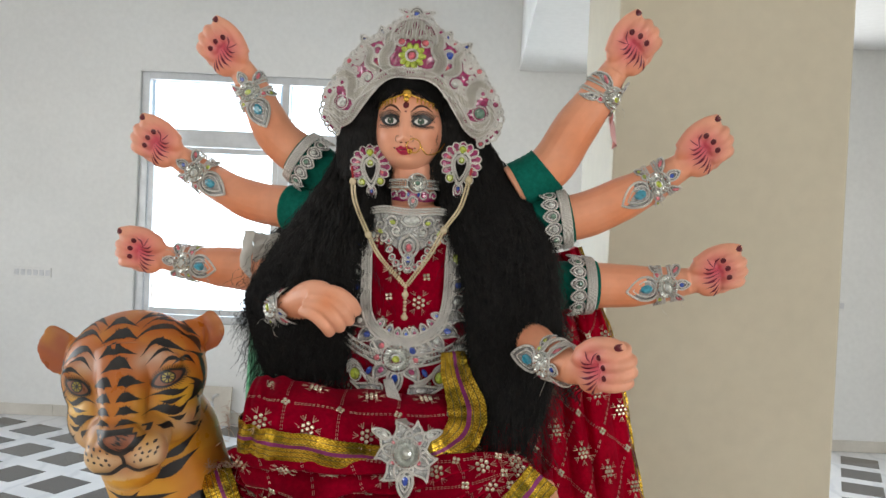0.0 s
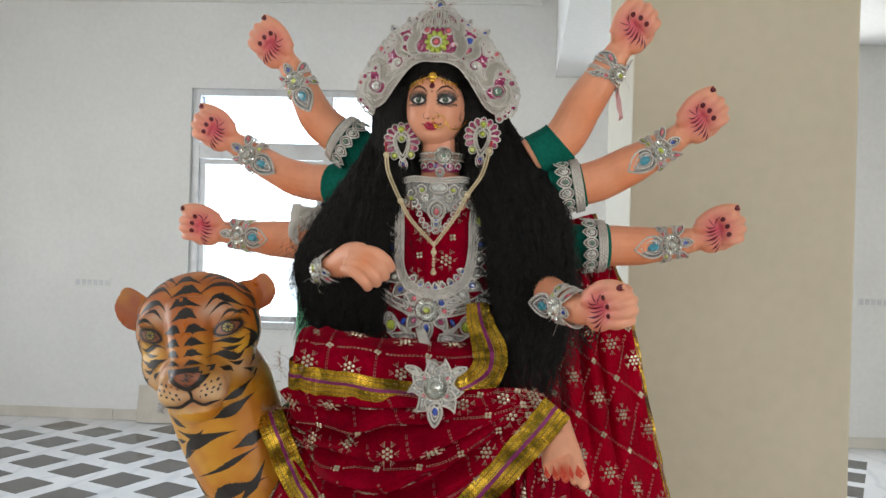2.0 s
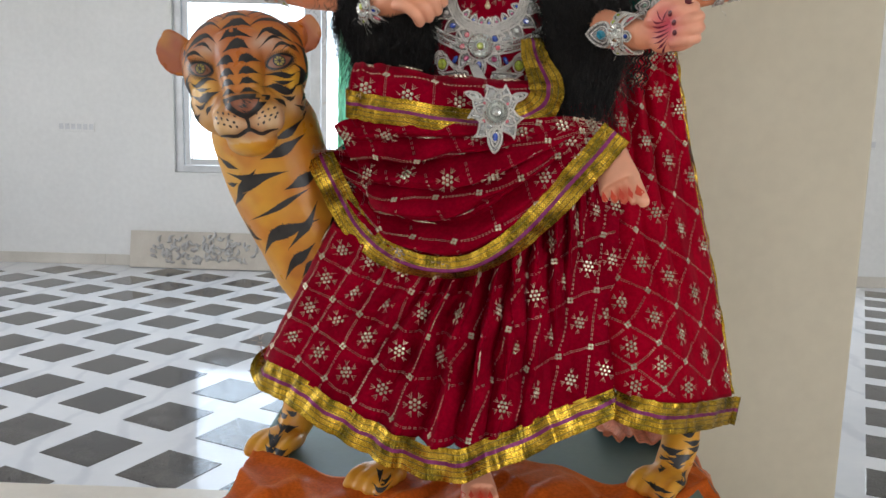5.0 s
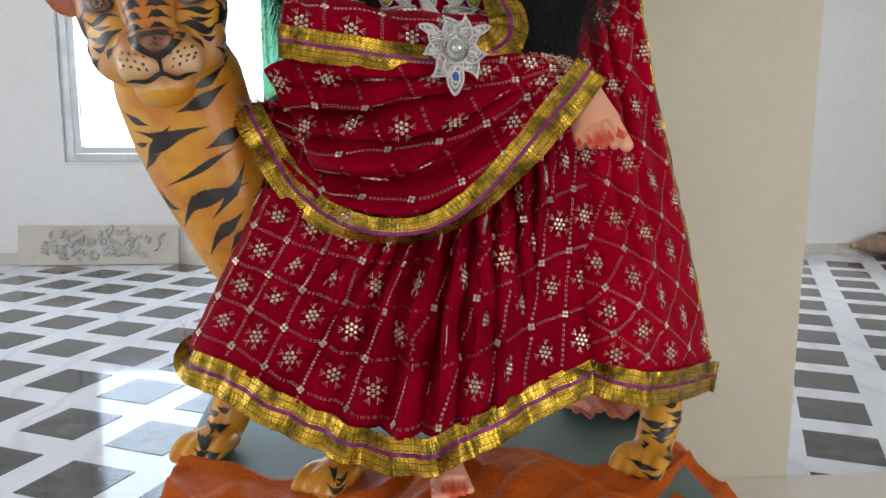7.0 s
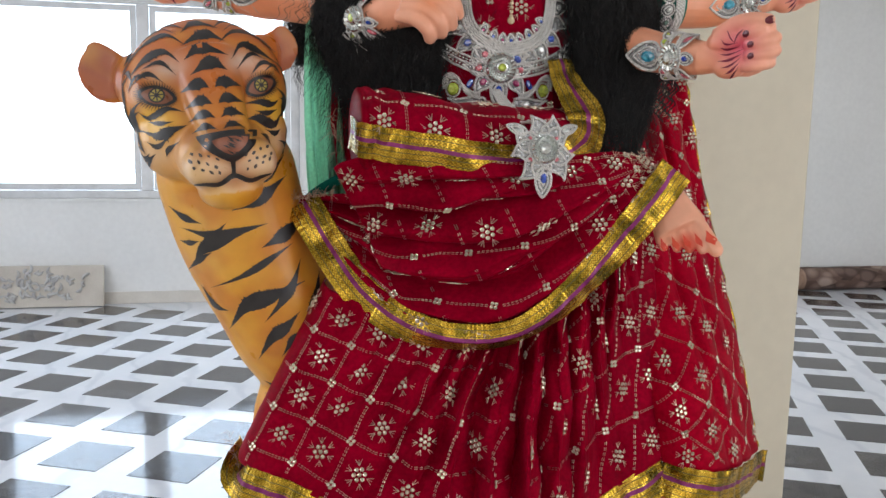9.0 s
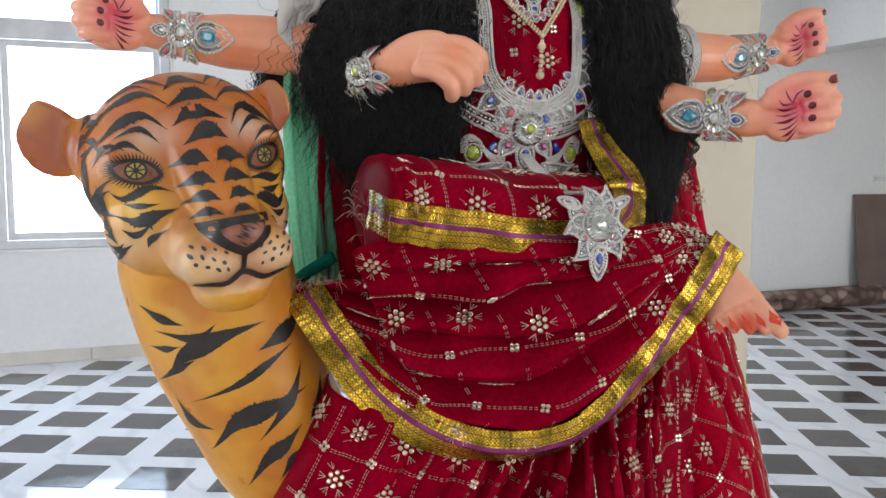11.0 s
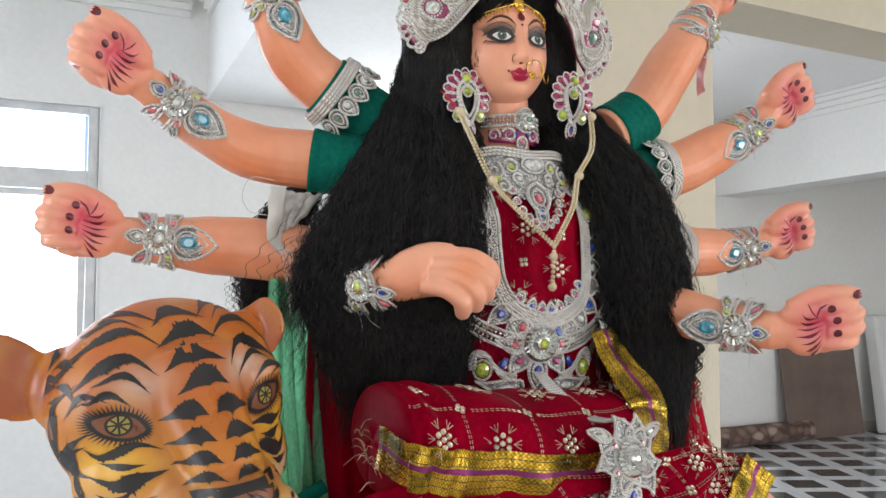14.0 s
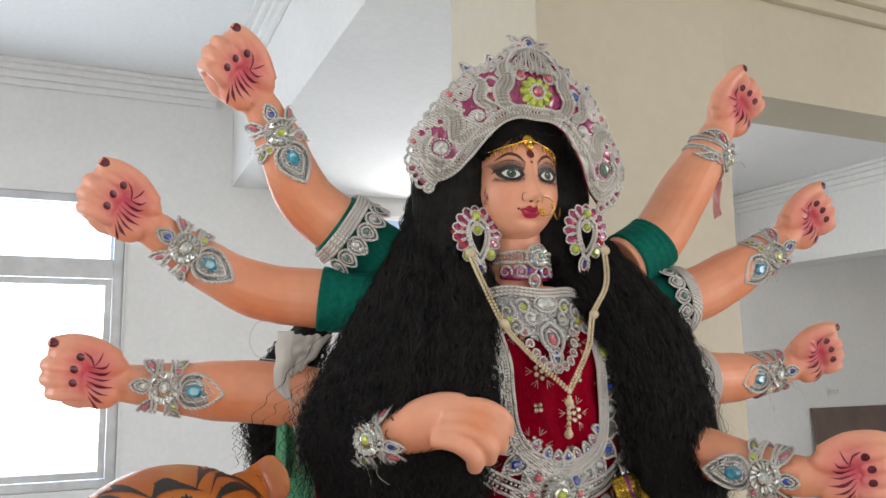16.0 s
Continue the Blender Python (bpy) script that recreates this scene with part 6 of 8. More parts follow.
# combed from the parting to both temples
vs, fs = [], []
for _ in range(2600):
    s = rng.choice((-1, 1))
    a = rng.uniform(0.96, 1.80)
    d0, d1 = V(0, -math.cos(a), math.sin(a)), V(s, -0.08 + 0.5 * (a - 0.96) + rng.uniform(-0.04, 0.04), -0.25 + rng.uniform(-0.1, 0.1))
    lift, ph = rng.uniform(1.055, 1.10), rng.uniform(0, 6.3)
    first = len(vs)
    for i in range(16):
        t = i / 15
        d = (d0 * (1 - t) ** 2 + V(s * 0.75, -0.62 + 0.6 * (a - 0.96), 0.64) * 2 * t * (1 - t) + d1.normalized() * t * t).normalized()
        d.z += 0.010 * math.sin(t * 17 + ph)
        p = HEAD + HEAD_TURN @ V(d.x * 0.0635 * lift, d.y * 0.079 * lift, d.z * (0.094 if d.z > 0 else 0.080) * lift)
        up = HEAD_TURN @ V(0, -0.35, 1)
        w = up.normalized() * 0.0006
        vs += [p - w, p + w]
    fs += [(first + 2 * i, first + 2 * i + 1, first + 2 * i + 3, first + 2 * i + 2) for i in range(15)]
for c, r, count in (((HEAD.x - 0.074, 1.476, 1.862), (0.056, 0.048, 0.082), 1300), ((HEAD.x + 0.074, 1.476, 1.862), (0.056, 0.048, 0.082), 1300), ((HEAD.x, 1.452, 1.945), (0.082, 0.056, 0.045), 900)):
    for _ in range(count):                                 # crimped hair beside the face
        a, z0 = rng.uniform(-0.1, math.pi + 0.1), rng.uniform(0.1, 1.0)
        ph, k, lift, first = rng.uniform(0, 6.3), rng.uniform(16, 30), rng.uniform(1.0, 1.10), len(vs)
        for i in range(16):
            z = z0 - 1.35 * i / 15
            q = math.sqrt(max(0.04, 1 - min(1, abs(z)) ** 2)) if z > -0.3 else 0.95
            b = a + 0.07 * math.sin(k * z + ph)
            p = V(c) + V(-math.cos(b) * r[0] * q, -math.sin(b) * r[1] * q, z * r[2]) * (lift + 0.02 * math.sin(k * 1.3 * z))
            w = V(math.sin(b), -math.cos(b), 0) * 0.0005
            vs += [p - w, p + w]
        fs += [(first + 2 * i, first + 2 * i + 1, first + 2 * i + 3, first + 2 * i + 2) for i in range(15)]
me = bpy.data.meshes.new("combed_hair")
me.from_pydata([tuple(v) for v in vs], [], fs)
me.materials.append(HAIR)
st = new("combed_hair", me)
st.parent = wig
tagged(st, "black hair combed from a centre parting", kind="stuff")

# ---- ornaments ----
def silver_braid(name, tone, metal):
    """Matt silver cord: twisted thread with a little tarnish."""
    m, n, l, b = principled(name, tone, 0.38, metal)
    v = coords(n, l)
    w = n.new("ShaderNodeTexWave")
    w.inputs["Scale"].default_value, w.inputs["Distortion"].default_value = 170, 1.5
    w.bands_direction = "DIAGONAL"
    l.new(v, w.inputs["Vector"])
    base = ramp(n, l, noise_node(n, l, v, 30, 4), [(0.3, tuple(c * 0.78 for c in tone)), (0.7, tuple(c * 1.12 for c in tone))])
    tw = ramp(n, l, w.outputs["Fac"], [(0.1, (0.60, 0.59, 0.57)), (0.6, (1.06, 1.06, 1.06))])
    l.new(blend(n, l, 1.0, base, tw, "MULTIPLY"), b.inputs["Base Color"])
    bump(n, l, b, w.outputs["Fac"], 0.8, 0.0012)
    return m


def glitter():
    """Silver sequin filling that sparkles grain by grain."""
    m, n, l, b = principled("silver_glitter", (0.6, 0.6, 0.6), 0.25, 0.7)
    v = coords(n, l)
    vo = n.new("ShaderNodeTexVoronoi")
    vo.inputs["Scale"].default_value = 380
    l.new(v, vo.inputs["Vector"])
    l.new(ramp(n, l, vo.outputs["Distance"], [(0.0, (0.92, 0.92, 0.92)), (0.55, (0.36, 0.37, 0.37))]), b.inputs["Base Color"])
    bump(n, l, b, vo.outputs["Distance"], 0.9, 0.002)
    return m


def gem_mat(name, colour, rough=0.06):
    m, n, l, b = principled(name, colour, rough)
    b.inputs["Specular IOR Level"].default_value = 0.9
    b.inputs["Coat Weight"].default_value = 0.8
    b.inputs["Coat Roughness"].default_value = 0.05
    v = coords(n, l)
    l.new(ramp(n, l, noise_node(n, l, v, 180, 2), [(0.35, tuple(c * 0.65 for c in colour)), (0.65, tuple(min(1, c * 1.35 + 0.02) for c in colour))]), b.inputs["Base Color"])
    return m


SILVER, WIRE, GLITTER = silver_braid("silver_braid", (0.86, 0.85, 0.83), 0.12), silver_braid("silver_wire", (0.70, 0.68, 0.63), 0.45), glitter()
MIRROR_SILVER = mottled("bright_silver", (0.50, 0.52, 0.50), (0.70, 0.72, 0.70), 0.24, 40, 300, metal=0.95)
G_BLUE, G_CYAN, G_PINK = gem_mat("blue_gem", (0.01, 0.06, 0.42)), gem_mat("cyan_gem", (0.01, 0.28, 0.42)), gem_mat("pink_gem", (0.62, 0.12, 0.16))
G_LIME, G_CLEAR, G_MAGENTA = gem_mat("lime_gem", (0.42, 0.52, 0.06)), gem_mat("clear_gem", (0.55, 0.58, 0.56)), gem_mat("magenta_foil", (0.30, 0.006, 0.10), 0.2)
G_GREEN = gem_mat("grey_green_gem", (0.10, 0.20, 0.15))
GOLD_METAL = mottled("gold_metal", (0.72, 0.42, 0.07), (0.85, 0.55, 0.12), 0.22, 50, 300, metal=0.95)
PEARL = mottled("pearl", (0.62, 0.52, 0.33), (0.72, 0.62, 0.43), 0.22, 60, 300)
RED_THREAD = mottled("red_thread", (0.42, 0.01, 0.02), (0.5, 0.02, 0.03), 0.6, 60, 400)


class Lace:
    """One ornament: flat designs (a, b) laid on a surface by lay(a, b, height)."""

    def __init__(self, thing, lay):
        self.thing, self.lay = thing, lay
        self.cords, self.fill = bmesh.new(), bmesh.new()
        self.petal, self.sharp = GLITTER, 0.55

    def cord(self, pts, r=0.0017, n=None, closed=False, mat=0, lift=0.0):
        q = [V(p[0], p[1], 0) for p in pts]
        n = n or max(8, 5 * len(q))
        c = [curve_at(q + ([q[0]] if closed else []), k / (n - (0 if closed else 1))) for k in range(n)]
        tube(self.cords, [self.lay(p.x, p.y, r * 0.9 + lift) for p in c], r, 6, mat, closed=closed)

    def spiral(self, c, r0, turns=1.4, phase=0.0, r=0.0016, hand=1, stretch=1.0):
        pts = []
        for k in range(int(12 * turns) + 1):
            t = k / (12 * turns)
            th = phase + hand * 2 * math.pi * turns * t
            rr = r0 * (1 - 0.82 * t)
            pts.append((c[0] + rr * math.cos(th), c[1] + rr * stretch * math.sin(th)))
        self.cord(pts, r, n=len(pts) * 2)

    def drop_line(self, c, length, width, turn, sharp=0.55):
        """Outline of a pointed drop; the tip lies at c + length along turn."""
        out = []
        for k in range(16):
            t = 2 * math.pi * k / 16
            x2 = length * (0.5 + 0.5 * math.cos(t))
            y2 = width / 2 * (1 + 0.2 * sharp) * math.sin(t) * math.sin(t / 2) ** sharp
            out.append((c[0] + x2 * math.cos(turn) - y2 * math.sin(turn), c[1] + x2 * math.sin(turn) + y2 * math.cos(turn)))
        return out

    def plate(self, outline, h=0.0012, bm=None, mat=0):
        """A filled pad with a slight dome."""
        bm = bm or self.fill
        n = len(outline)
        cx, cy = sum(p[0] for p in outline) / n, sum(p[1] for p in outline) / n
        rings = []
        for s, hh in ((1.0, 0.0), (0.97, h * 0.8), (0.6, h * 1.15)):
            rings.append([bm.verts.new(self.lay(cx + (p[0] - cx) * s, cy + (p[1] - cy) * s, hh)) for p in outline])
        mid = bm.verts.new(self.lay(cx, cy, h * 1.25))
        for a, b in zip(rings, rings[1:]):
            for k in range(n):
                f = bm.faces.new((a[k], a[(k + 1) % n], b[(k + 1) % n], b[k]))
                f.smooth, f.material_index = True, mat
        for k in range(n):
            f = bm.faces.new((rings[-1][k], rings[-1][(k + 1) % n], mid))
            f.smooth, f.material_index = True, mat

    def leaf(self, c, length, width, turn, gem=None, r=0.0015):
        o = self.drop_line(c, length, width, turn, self.sharp)
        keep_c, keep_f = self.cords, self.fill
        self.cords, self.fill = bmesh.new(), None
        self.cord(o, r, n=26, closed=True)
        self.plate(o, bm=self.cords, mat=1)
        if not gem or length > 0.02:
            m0 = (c[0] + length * 0.45 * math.cos(turn), c[1] + length * 0.45 * math.sin(turn))
            self.cord([(m0[0] + (x - m0[0]) * 0.58, m0[1] + (y - m0[1]) * 0.58) for x, y in o], r * 0.75, n=22, closed=True, lift=0.0012)
        part("petal", self.cords, [SILVER, self.petal], self.thing)
        self.cords, self.fill = keep_c, keep_f
        if gem:
            m = (c[0] + length * 0.36 * math.cos(turn), c[1] + length * 0.36 * math.sin(turn))
            self.gem(m, length * 0.19, width * 0.20, turn, gem)

    def horn(self, c, length, width, turn, bend, gem=None, r=0.0015):
        """A leaf whose tip curls aside, edged with cord."""
        left, right, x, y = [], [], c[0], c[1]
        for k in range(9):
            t = k / 8
            a = turn + bend * (t - 0.2)
            w = width / 2 * (math.sin(math.pi * (0.22 + 0.72 * t)) ** 1.1) * (1 - 0.55 * t * t)
            left.append((x - math.sin(a) * w, y + math.cos(a) * w))
            right.append((x + math.sin(a) * w, y - math.cos(a) * w))
            x, y = x + math.cos(a) * length / 8, y + math.sin(a) * length / 8
        o = left + [(x, y)] + right[::-1]
        keep_c, keep_f = self.cords, self.fill
        self.cords, self.fill = bmesh.new(), None
        self.cord(o, r, n=40, closed=True)
        self.plate(o, bm=self.cords, mat=1)
        part("petal", self.cords, [SILVER, self.petal], self.thing)
        self.cords, self.fill = keep_c, keep_f
        if gem:
            p, q = left[3], right[3]
            self.gem(((p[0] + q[0]) / 2, (p[1] + q[1]) / 2), length * 0.17, width * 0.20, turn, gem)

    def gem(self, c, ra, rb, turn, mat, h=None, sides=10):
        h = h or min(ra, rb) * 0.75
        bm = bmesh.new()
        rings = []
        for s, hh in ((1.0, 0.0012), (0.93, 0.0012 + h * 0.5), (0.55, 0.0012 + h)):
            ring = []
            for k in range(sides):
                t = 2 * math.pi * k / sides
                x, y = math.cos(t) * ra * s, math.sin(t) * rb * s
                ring.append(bm.verts.new(self.lay(c[0] + x * math.cos(turn) - y * math.sin(turn), c[1] + x * math.sin(turn) + y * math.cos(turn), hh)))
            rings.append(ring)
        for a, b in zip(rings, rings[1:]):
            for k in range(sides):
                bm.faces.new((a[k], a[(k + 1) % sides], b[(k + 1) % sides], b[k]))
        bm.faces.new(rings[-1])
        part("gem", bm, mat, self.thing, mat.name.replace("_", " "))

    def rosette(self, c, r, centre=None, petals=16):
        """A round boss of pleated silver wire with a stone in the middle."""
        bm = bmesh.new()
        rings = []
        for s, hh in ((1.0, 0.001), (0.98, r * 0.30), (0.84, r * 0.42), (0.62, r * 0.24), (0.50, r * 0.26), (0.34, r * 0.50), (0.12, r * 0.58)):
            ring = []
            for k in range(petals * 2):
                t = 2 * math.pi * k / (petals * 2) + (0.5 * s)
                hk = hh * (1.12 if k % 2 else 0.82) if 0.4 < s < 0.99 else hh
                ring.append(bm.verts.new(self.lay(c[0] + r * s * math.cos(t), c[1] + r * s * math.sin(t), hk)))
            rings.append(ring)
        for a, b in zip(rings, rings[1:]):
            for k in range(petals * 2):
                bm.faces.new((a[k], a[(k + 1) % (petals * 2)], b[(k + 1) % (petals * 2)], b[k]))
        bm.faces.new(rings[-1])
        part("rosette", bm, MIRROR_SILVER, self.thing, "pleated silver wire boss")
        self.cord([(c[0] + r * 1.05 * math.cos(2 * math.pi * k / 14), c[1] + r * 1.05 * math.sin(2 * math.pi * k / 14)) for k in range(14)], 0.0016, n=30, closed=True)
        if centre:
            old = self.lay
            self.lay = lambda a, b, h: old(a, b, h + r * 0.46)
            self.gem(c, r * 0.26, r * 0.26, 0, centre, r * 0.15)
            self.lay = old

    def beads(self, pts, r, count, mat=None):
        q = [V(p[0], p[1], 0) for p in pts]
        for k in range(count):
            p = curve_at(q, k / (count - 1))
            ball(self.cords, self.lay(p.x, p.y, r), r, 0, 6, 4)

    def done(self, fill=None):
        tagged(part("braid", self.cords, [SILVER, WIRE], self.thing, "scrolled silver cord"), kind="stuff")
        if len(self.fill.verts):
            tagged(part("sequin_filling", self.fill, fill or GLITTER, self.thing, "glittering sequin filling"), kind="stuff")
        else:
            self.fill.free()


# crown


def crown_lay(a, b, h):
    q = Matrix.Rotation(radians(-3.0), 2)
    a, b = (q @ Vector((a, b)))[:]
    z = 1.955 + b
    return V(-0.067 + a * (0.97 if a < 0 else 1.04), 1.380 + (2.6 * a * a if abs(a) < 0.07 else 0.01274 + 0.364 * (abs(a) - 0.07)) - 0.08 * a + 0.3 * max(0, z - 1.97) + 0.35 * max(0, 1.88 - z) - h, z)


crown = tagged(new("crown"), "tall scrolled silver crown with magenta foil and coloured gems", "crown")
c = Lace(crown, crown_lay)
UNIT = 0.000378                                            # the crown is drawn on a board of these units


def board(pts, s=1):
    return [(s * x * UNIT, 0.012 + y * UNIT) for x, y in pts]


HALF_IN = [(0, -98), (60, -97), (110, -116), (150, -152), (190, -205), (225, -255), (262, -300), (310, -322), (352, -300), (378, -250), (372, -205)]
HALF_OUT = [(0, 182), (50, 174), (98, 135), (145, 90), (185, 72), (225, 45), (258, 15), (295, -35), (335, -85), (375, -145), (398, -200), (402, -260), (378, -310), (330, -345)]
IN = board([(-x, y) for x, y in HALF_IN[:0:-1]] + HALF_IN)
OUT = board([(-x, y) for x, y in HALF_OUT[:0:-1]] + HALF_OUT)
FLAT = board([(-330, -345), (-262, -300), (-225, -255), (-190, -205), (-150, -152), (-110, -116), (-60, -97), (0, -98), (60, -97), (110, -116), (150, -152), (190, -205), (225, -255), (262, -300), (330, -345)])
fb = bmesh.new()
n = 60
lo = [curve_at([V(*p, 0) for p in FLAT], k / n) for k in range(n + 1)]
hi = [curve_at([V(*p, 0) for p in OUT], k / n) for k in range(n + 1)]
grid = [[fb.verts.new(crown_lay(*(lo[k].lerp(hi[k], j / 8 * 0.95))[:2], -0.003 + 0.0012 * ((k + j) % 2) + 0.0008 * math.sin(k * 2.3 + j * 1.7))) for j in range(9)] for k in range(n + 1)]
for k in range(n):
    for j in range(8):
        fb.faces.new((grid[k][j], grid[k + 1][j], grid[k + 1][j + 1], grid[k][j + 1]))
foil = part("foil_backing", fb, G_MAGENTA, crown, "magenta foil backing")
s = foil.modifiers.new("thickness", "SOLIDIFY")
s.thickness, s.offset = 0.004, -1


def shifted(pts, d, narrow=0.0):
    """The same line moved sideways by d."""
    q = [V(*p, 0) for p in pts]
    out = []
    for k, p in enumerate(q):
        t = (q[min(k + 1, len(q) - 1)] - q[max(k - 1, 0)]).normalized()
        e = d * (1 - narrow * abs(2 * k / (len(q) - 1) - 1) ** 3)
        out.append((p.x - t.y * e, p.y + t.x * e))
    return out


def scroll(c, pts, width, s, wires=5, r=0.0019):
    """A swelling band of wire-work between two plaited edges."""
    base = board(pts, s)
    fine = [curve_at([V(*p, 0) for p in base], k / 12) for k in range(13)]
    for j in range(wires + 2):
        o = (j / (wires + 1) - 0.5) * width
        row = []
        for k, p in enumerate(fine):
            t = (fine[min(k + 1, 12)] - fine[max(k - 1, 0)]).normalized()
            w = o * (0.25 + 0.75 * math.sin(math.pi * (0.08 + 0.84 * k / 12)))
            row.append((p.x - t.y * w, p.y + t.x * w))
        rim = j in (0, wires + 1)
        c.cord(row, r if rim else r * 0.8, n=26, mat=0 if rim else 1, lift=0.0025 if rim else 0.0012 + 0.0012 * (j % 2))


for d, r, m in ((0.000, 0.0021, 0), (0.0038, 0.0015, 1), (0.0066, 0.0013, 1), (0.0118, 0.0015, 1), (0.0150, 0.0021, 0)):
    c.cord(shifted(IN, d, 0.55), r, n=130, mat=m, lift=0.002)
c.beads(shifted(IN, 0.0092, 0.55), 0.0017, 104)
for k in range(52):                                        # small loops along the rim
    t = k / 51
    p = curve_at([V(*x, 0) for x in OUT], t)
    rr = 0.0058 + 0.0012 * math.sin(k * 2.1)
    c.cord([(p.x + rr * math.cos(2 * math.pi * j / 8), p.y + rr * math.sin(2 * math.pi * j / 8)) for j in range(8)], 0.0021, n=16, closed=True)
    c.cord([(p.x * 0.965 + 0.5 * rr * math.cos(2 * math.pi * j / 8), 0.012 + (p.y - 0.012) * 0.95 + 0.5 * rr * math.sin(2 * math.pi * j / 8)) for j in range(8)], 0.0021, n=14, closed=True)
    if k % 3 == 0:
        c.gem((p.x, p.y), 0.0036, 0.0036, 0, (G_CLEAR, G_MAGENTA, G_PINK)[(k // 3) % 3], sides=8)
for s in (-1, 1):
    scroll(c, [(62, -72), (108, -62), (128, -12), (104, 36), (112, 82), (92, 108)], 0.0185, s, 6)
    scroll(c, [(150, -128), (208, -158), (262, -184), (268, -120), (300, -88), (340, -104)], 0.0180, s, 6)
    scroll(c, [(140, -70), (168, -62), (196, -40), (190, 8), (214, 40)], 0.0135, s, 4)
    scroll(c, [(262, -262), (300, -272), (345, -262), (368, -215), (345, -175)], 0.0125, s, 4)
    for x, y, r0, ph, hd in ((194, -105, 46, 2.2, 1), (160, 22, 36, 0.4, -1), (255, -22, 30, 1.8, 1), (318, -128, 26, 4.2, -1), (376, -168, 26, 2.6, 1), (230, -205, 26, 0.5, -1), (262, -70, 24, 3.6, 1), (52, 62, 26, 2.6, -1), (330, -318, 24, 1.0, 1), (385, -262, 22, 2.4, -1), (226, 12, 24, 1.0, -1), (232, -120, 22, 2.8, 1), (300, -60, 20, 0.6, 1), (345, -135, 18, 3.0, -1), (128, 60, 18, 1.4, 1), (40, -60, 20, 2.0, 1), (168, -150, 20, 5.0, -1)):
        for g in (-0.0026, 0.0012, 0.005) if r0 > 25 else (0, 0.0036):
            c.spiral(board([(x, y)], s)[0], r0 * UNIT - g, 1.25, ph if s > 0 else math.pi - ph, 0.0020, hd * s)
    for x, y, r, m in ((194, -105, 15, G_CLEAR), (160, 18, 18, G_BLUE if s > 0 else G_MAGENTA), (152, -38, 12, G_PINK), (318, -128, 12, G_MAGENTA), (376, -168, 14, G_MAGENTA), (232, -205, 11, G_PINK), (292, -32, 13, G_PINK), (52, 62, 17, G_PINK), (214, -70, 10, G_MAGENTA), (330, -318, 9, G_CLEAR), (385, -262, 9, G_CLEAR), (88, -118 + 40, 9, G_CLEAR)):
        c.gem(board([(x, y)], s)[0], r * UNIT, r * UNIT, 0, m)
    cx, cy = board([(312, -216)], s)[0]
    c.gem((cx, cy), 0.0095, 0.0095, 0, G_GREEN if s > 0 else G_CLEAR, 0.004)
    c.beads([(cx + 0.0118 * math.cos(t), cy + 0.0118 * math.sin(t)) for t in [2 * math.pi * k / 10 for k in range(11)]], 0.0017, 21)
    for x, y, t in ((140, 84, 1.25), (212, 54, 0.8)):
        q = board([(x, y)], s)[0]
        c.leaf(q, 0.021, 0.0135, t if s > 0 else math.pi - t, G_BLUE)
    q = board([(296, -36)], s)[0]
    c.cord([(q[0] + 0.0078 * math.cos(2 * math.pi * j / 8), q[1] + 0.0078 * math.sin(2 * math.pi * j / 8)) for j in range(8)], 0.0018, n=18, closed=True)
for k in range(19):                                        # ribbed dome at the top
    a = (k - 9) * 9.6
    top = 168 * math.sqrt(max(0.05, 1 - (a / 104) ** 2))
    c.cord(board([(a, 76), (a * 1.02 + 4 * math.sin(k), 76 + (top - 76) * 0.35), (a * 0.97 - 4 * math.sin(k), 76 + (top - 76) * 0.7), (a * 0.9, max(80, top))]), 0.0016, n=14, mat=k % 2, lift=0.001 + 0.004 * max(0, 1 - (a / 100) ** 2))
dome = [(-100, 62), (-98, 100), (-75, 145), (-40, 168), (0, 176), (40, 168), (75, 145), (98, 100), (100, 62)]
c.cord(board(dome), 0.0024, n=50, lift=0.003)
c.beads(board([(x * 0.88, y * 0.94) for x, y in dome]), 0.0016, 40)
for s in (-1, 1):
    c.cord(board([(8, 70), (30, 92), (62, 96), (88, 70), (70, 44)], s), 0.0019, n=24, lift=0.003)
c.leaf((0, 0.079), 0.021, 0.026, math.pi / 2, G_BLUE)
for s in (-1, 1):
    c.leaf((s * 0.010, 0.086), 0.022, 0.008, math.pi / 2 - s * 1.2, G_MAGENTA)
    c.cord([(s * 0.008, 0.080), (s * 0.018, 0.084), (s * 0.026, 0.090)], 0.0016)
for k in range(10):                                        # lime glass flower
    t = 2 * math.pi * k / 10
    c.gem((0.0150 * math.cos(t), 0.012 + 0.0150 * math.sin(t)), 0.0088, 0.0056, t, G_LIME, 0.006)
c.cord([(0.0095 * math.cos(2 * math.pi * k / 12), 0.012 + 0.0095 * math.sin(2 * math.pi * k / 12)) for k in range(12)], 0.0022, n=28, closed=True, lift=0.004)
c.gem((0, 0.012), 0.0072, 0.0072, 0, G_PINK, 0.0085)
c.done()

# forehead jewel, chain and nose ring
tikka = tagged(new("forehead_jewel"), "gold forehead pendant with a chain of tiny drops", "jewellery")


def face_lay(a, b, h):
    u = V(a, 0, b)
    hit, nor, _, _ = FACE_TREE.ray_cast(HEAD + HEAD_TURN @ V(a, -0.25, b), HEAD_TURN @ V(0, 1, 0))
    p = hit if hit else HEAD + HEAD_TURN @ V(a, -0.02, b)
    return p + HEAD_TURN @ V(0, -0.003 - h, 0)


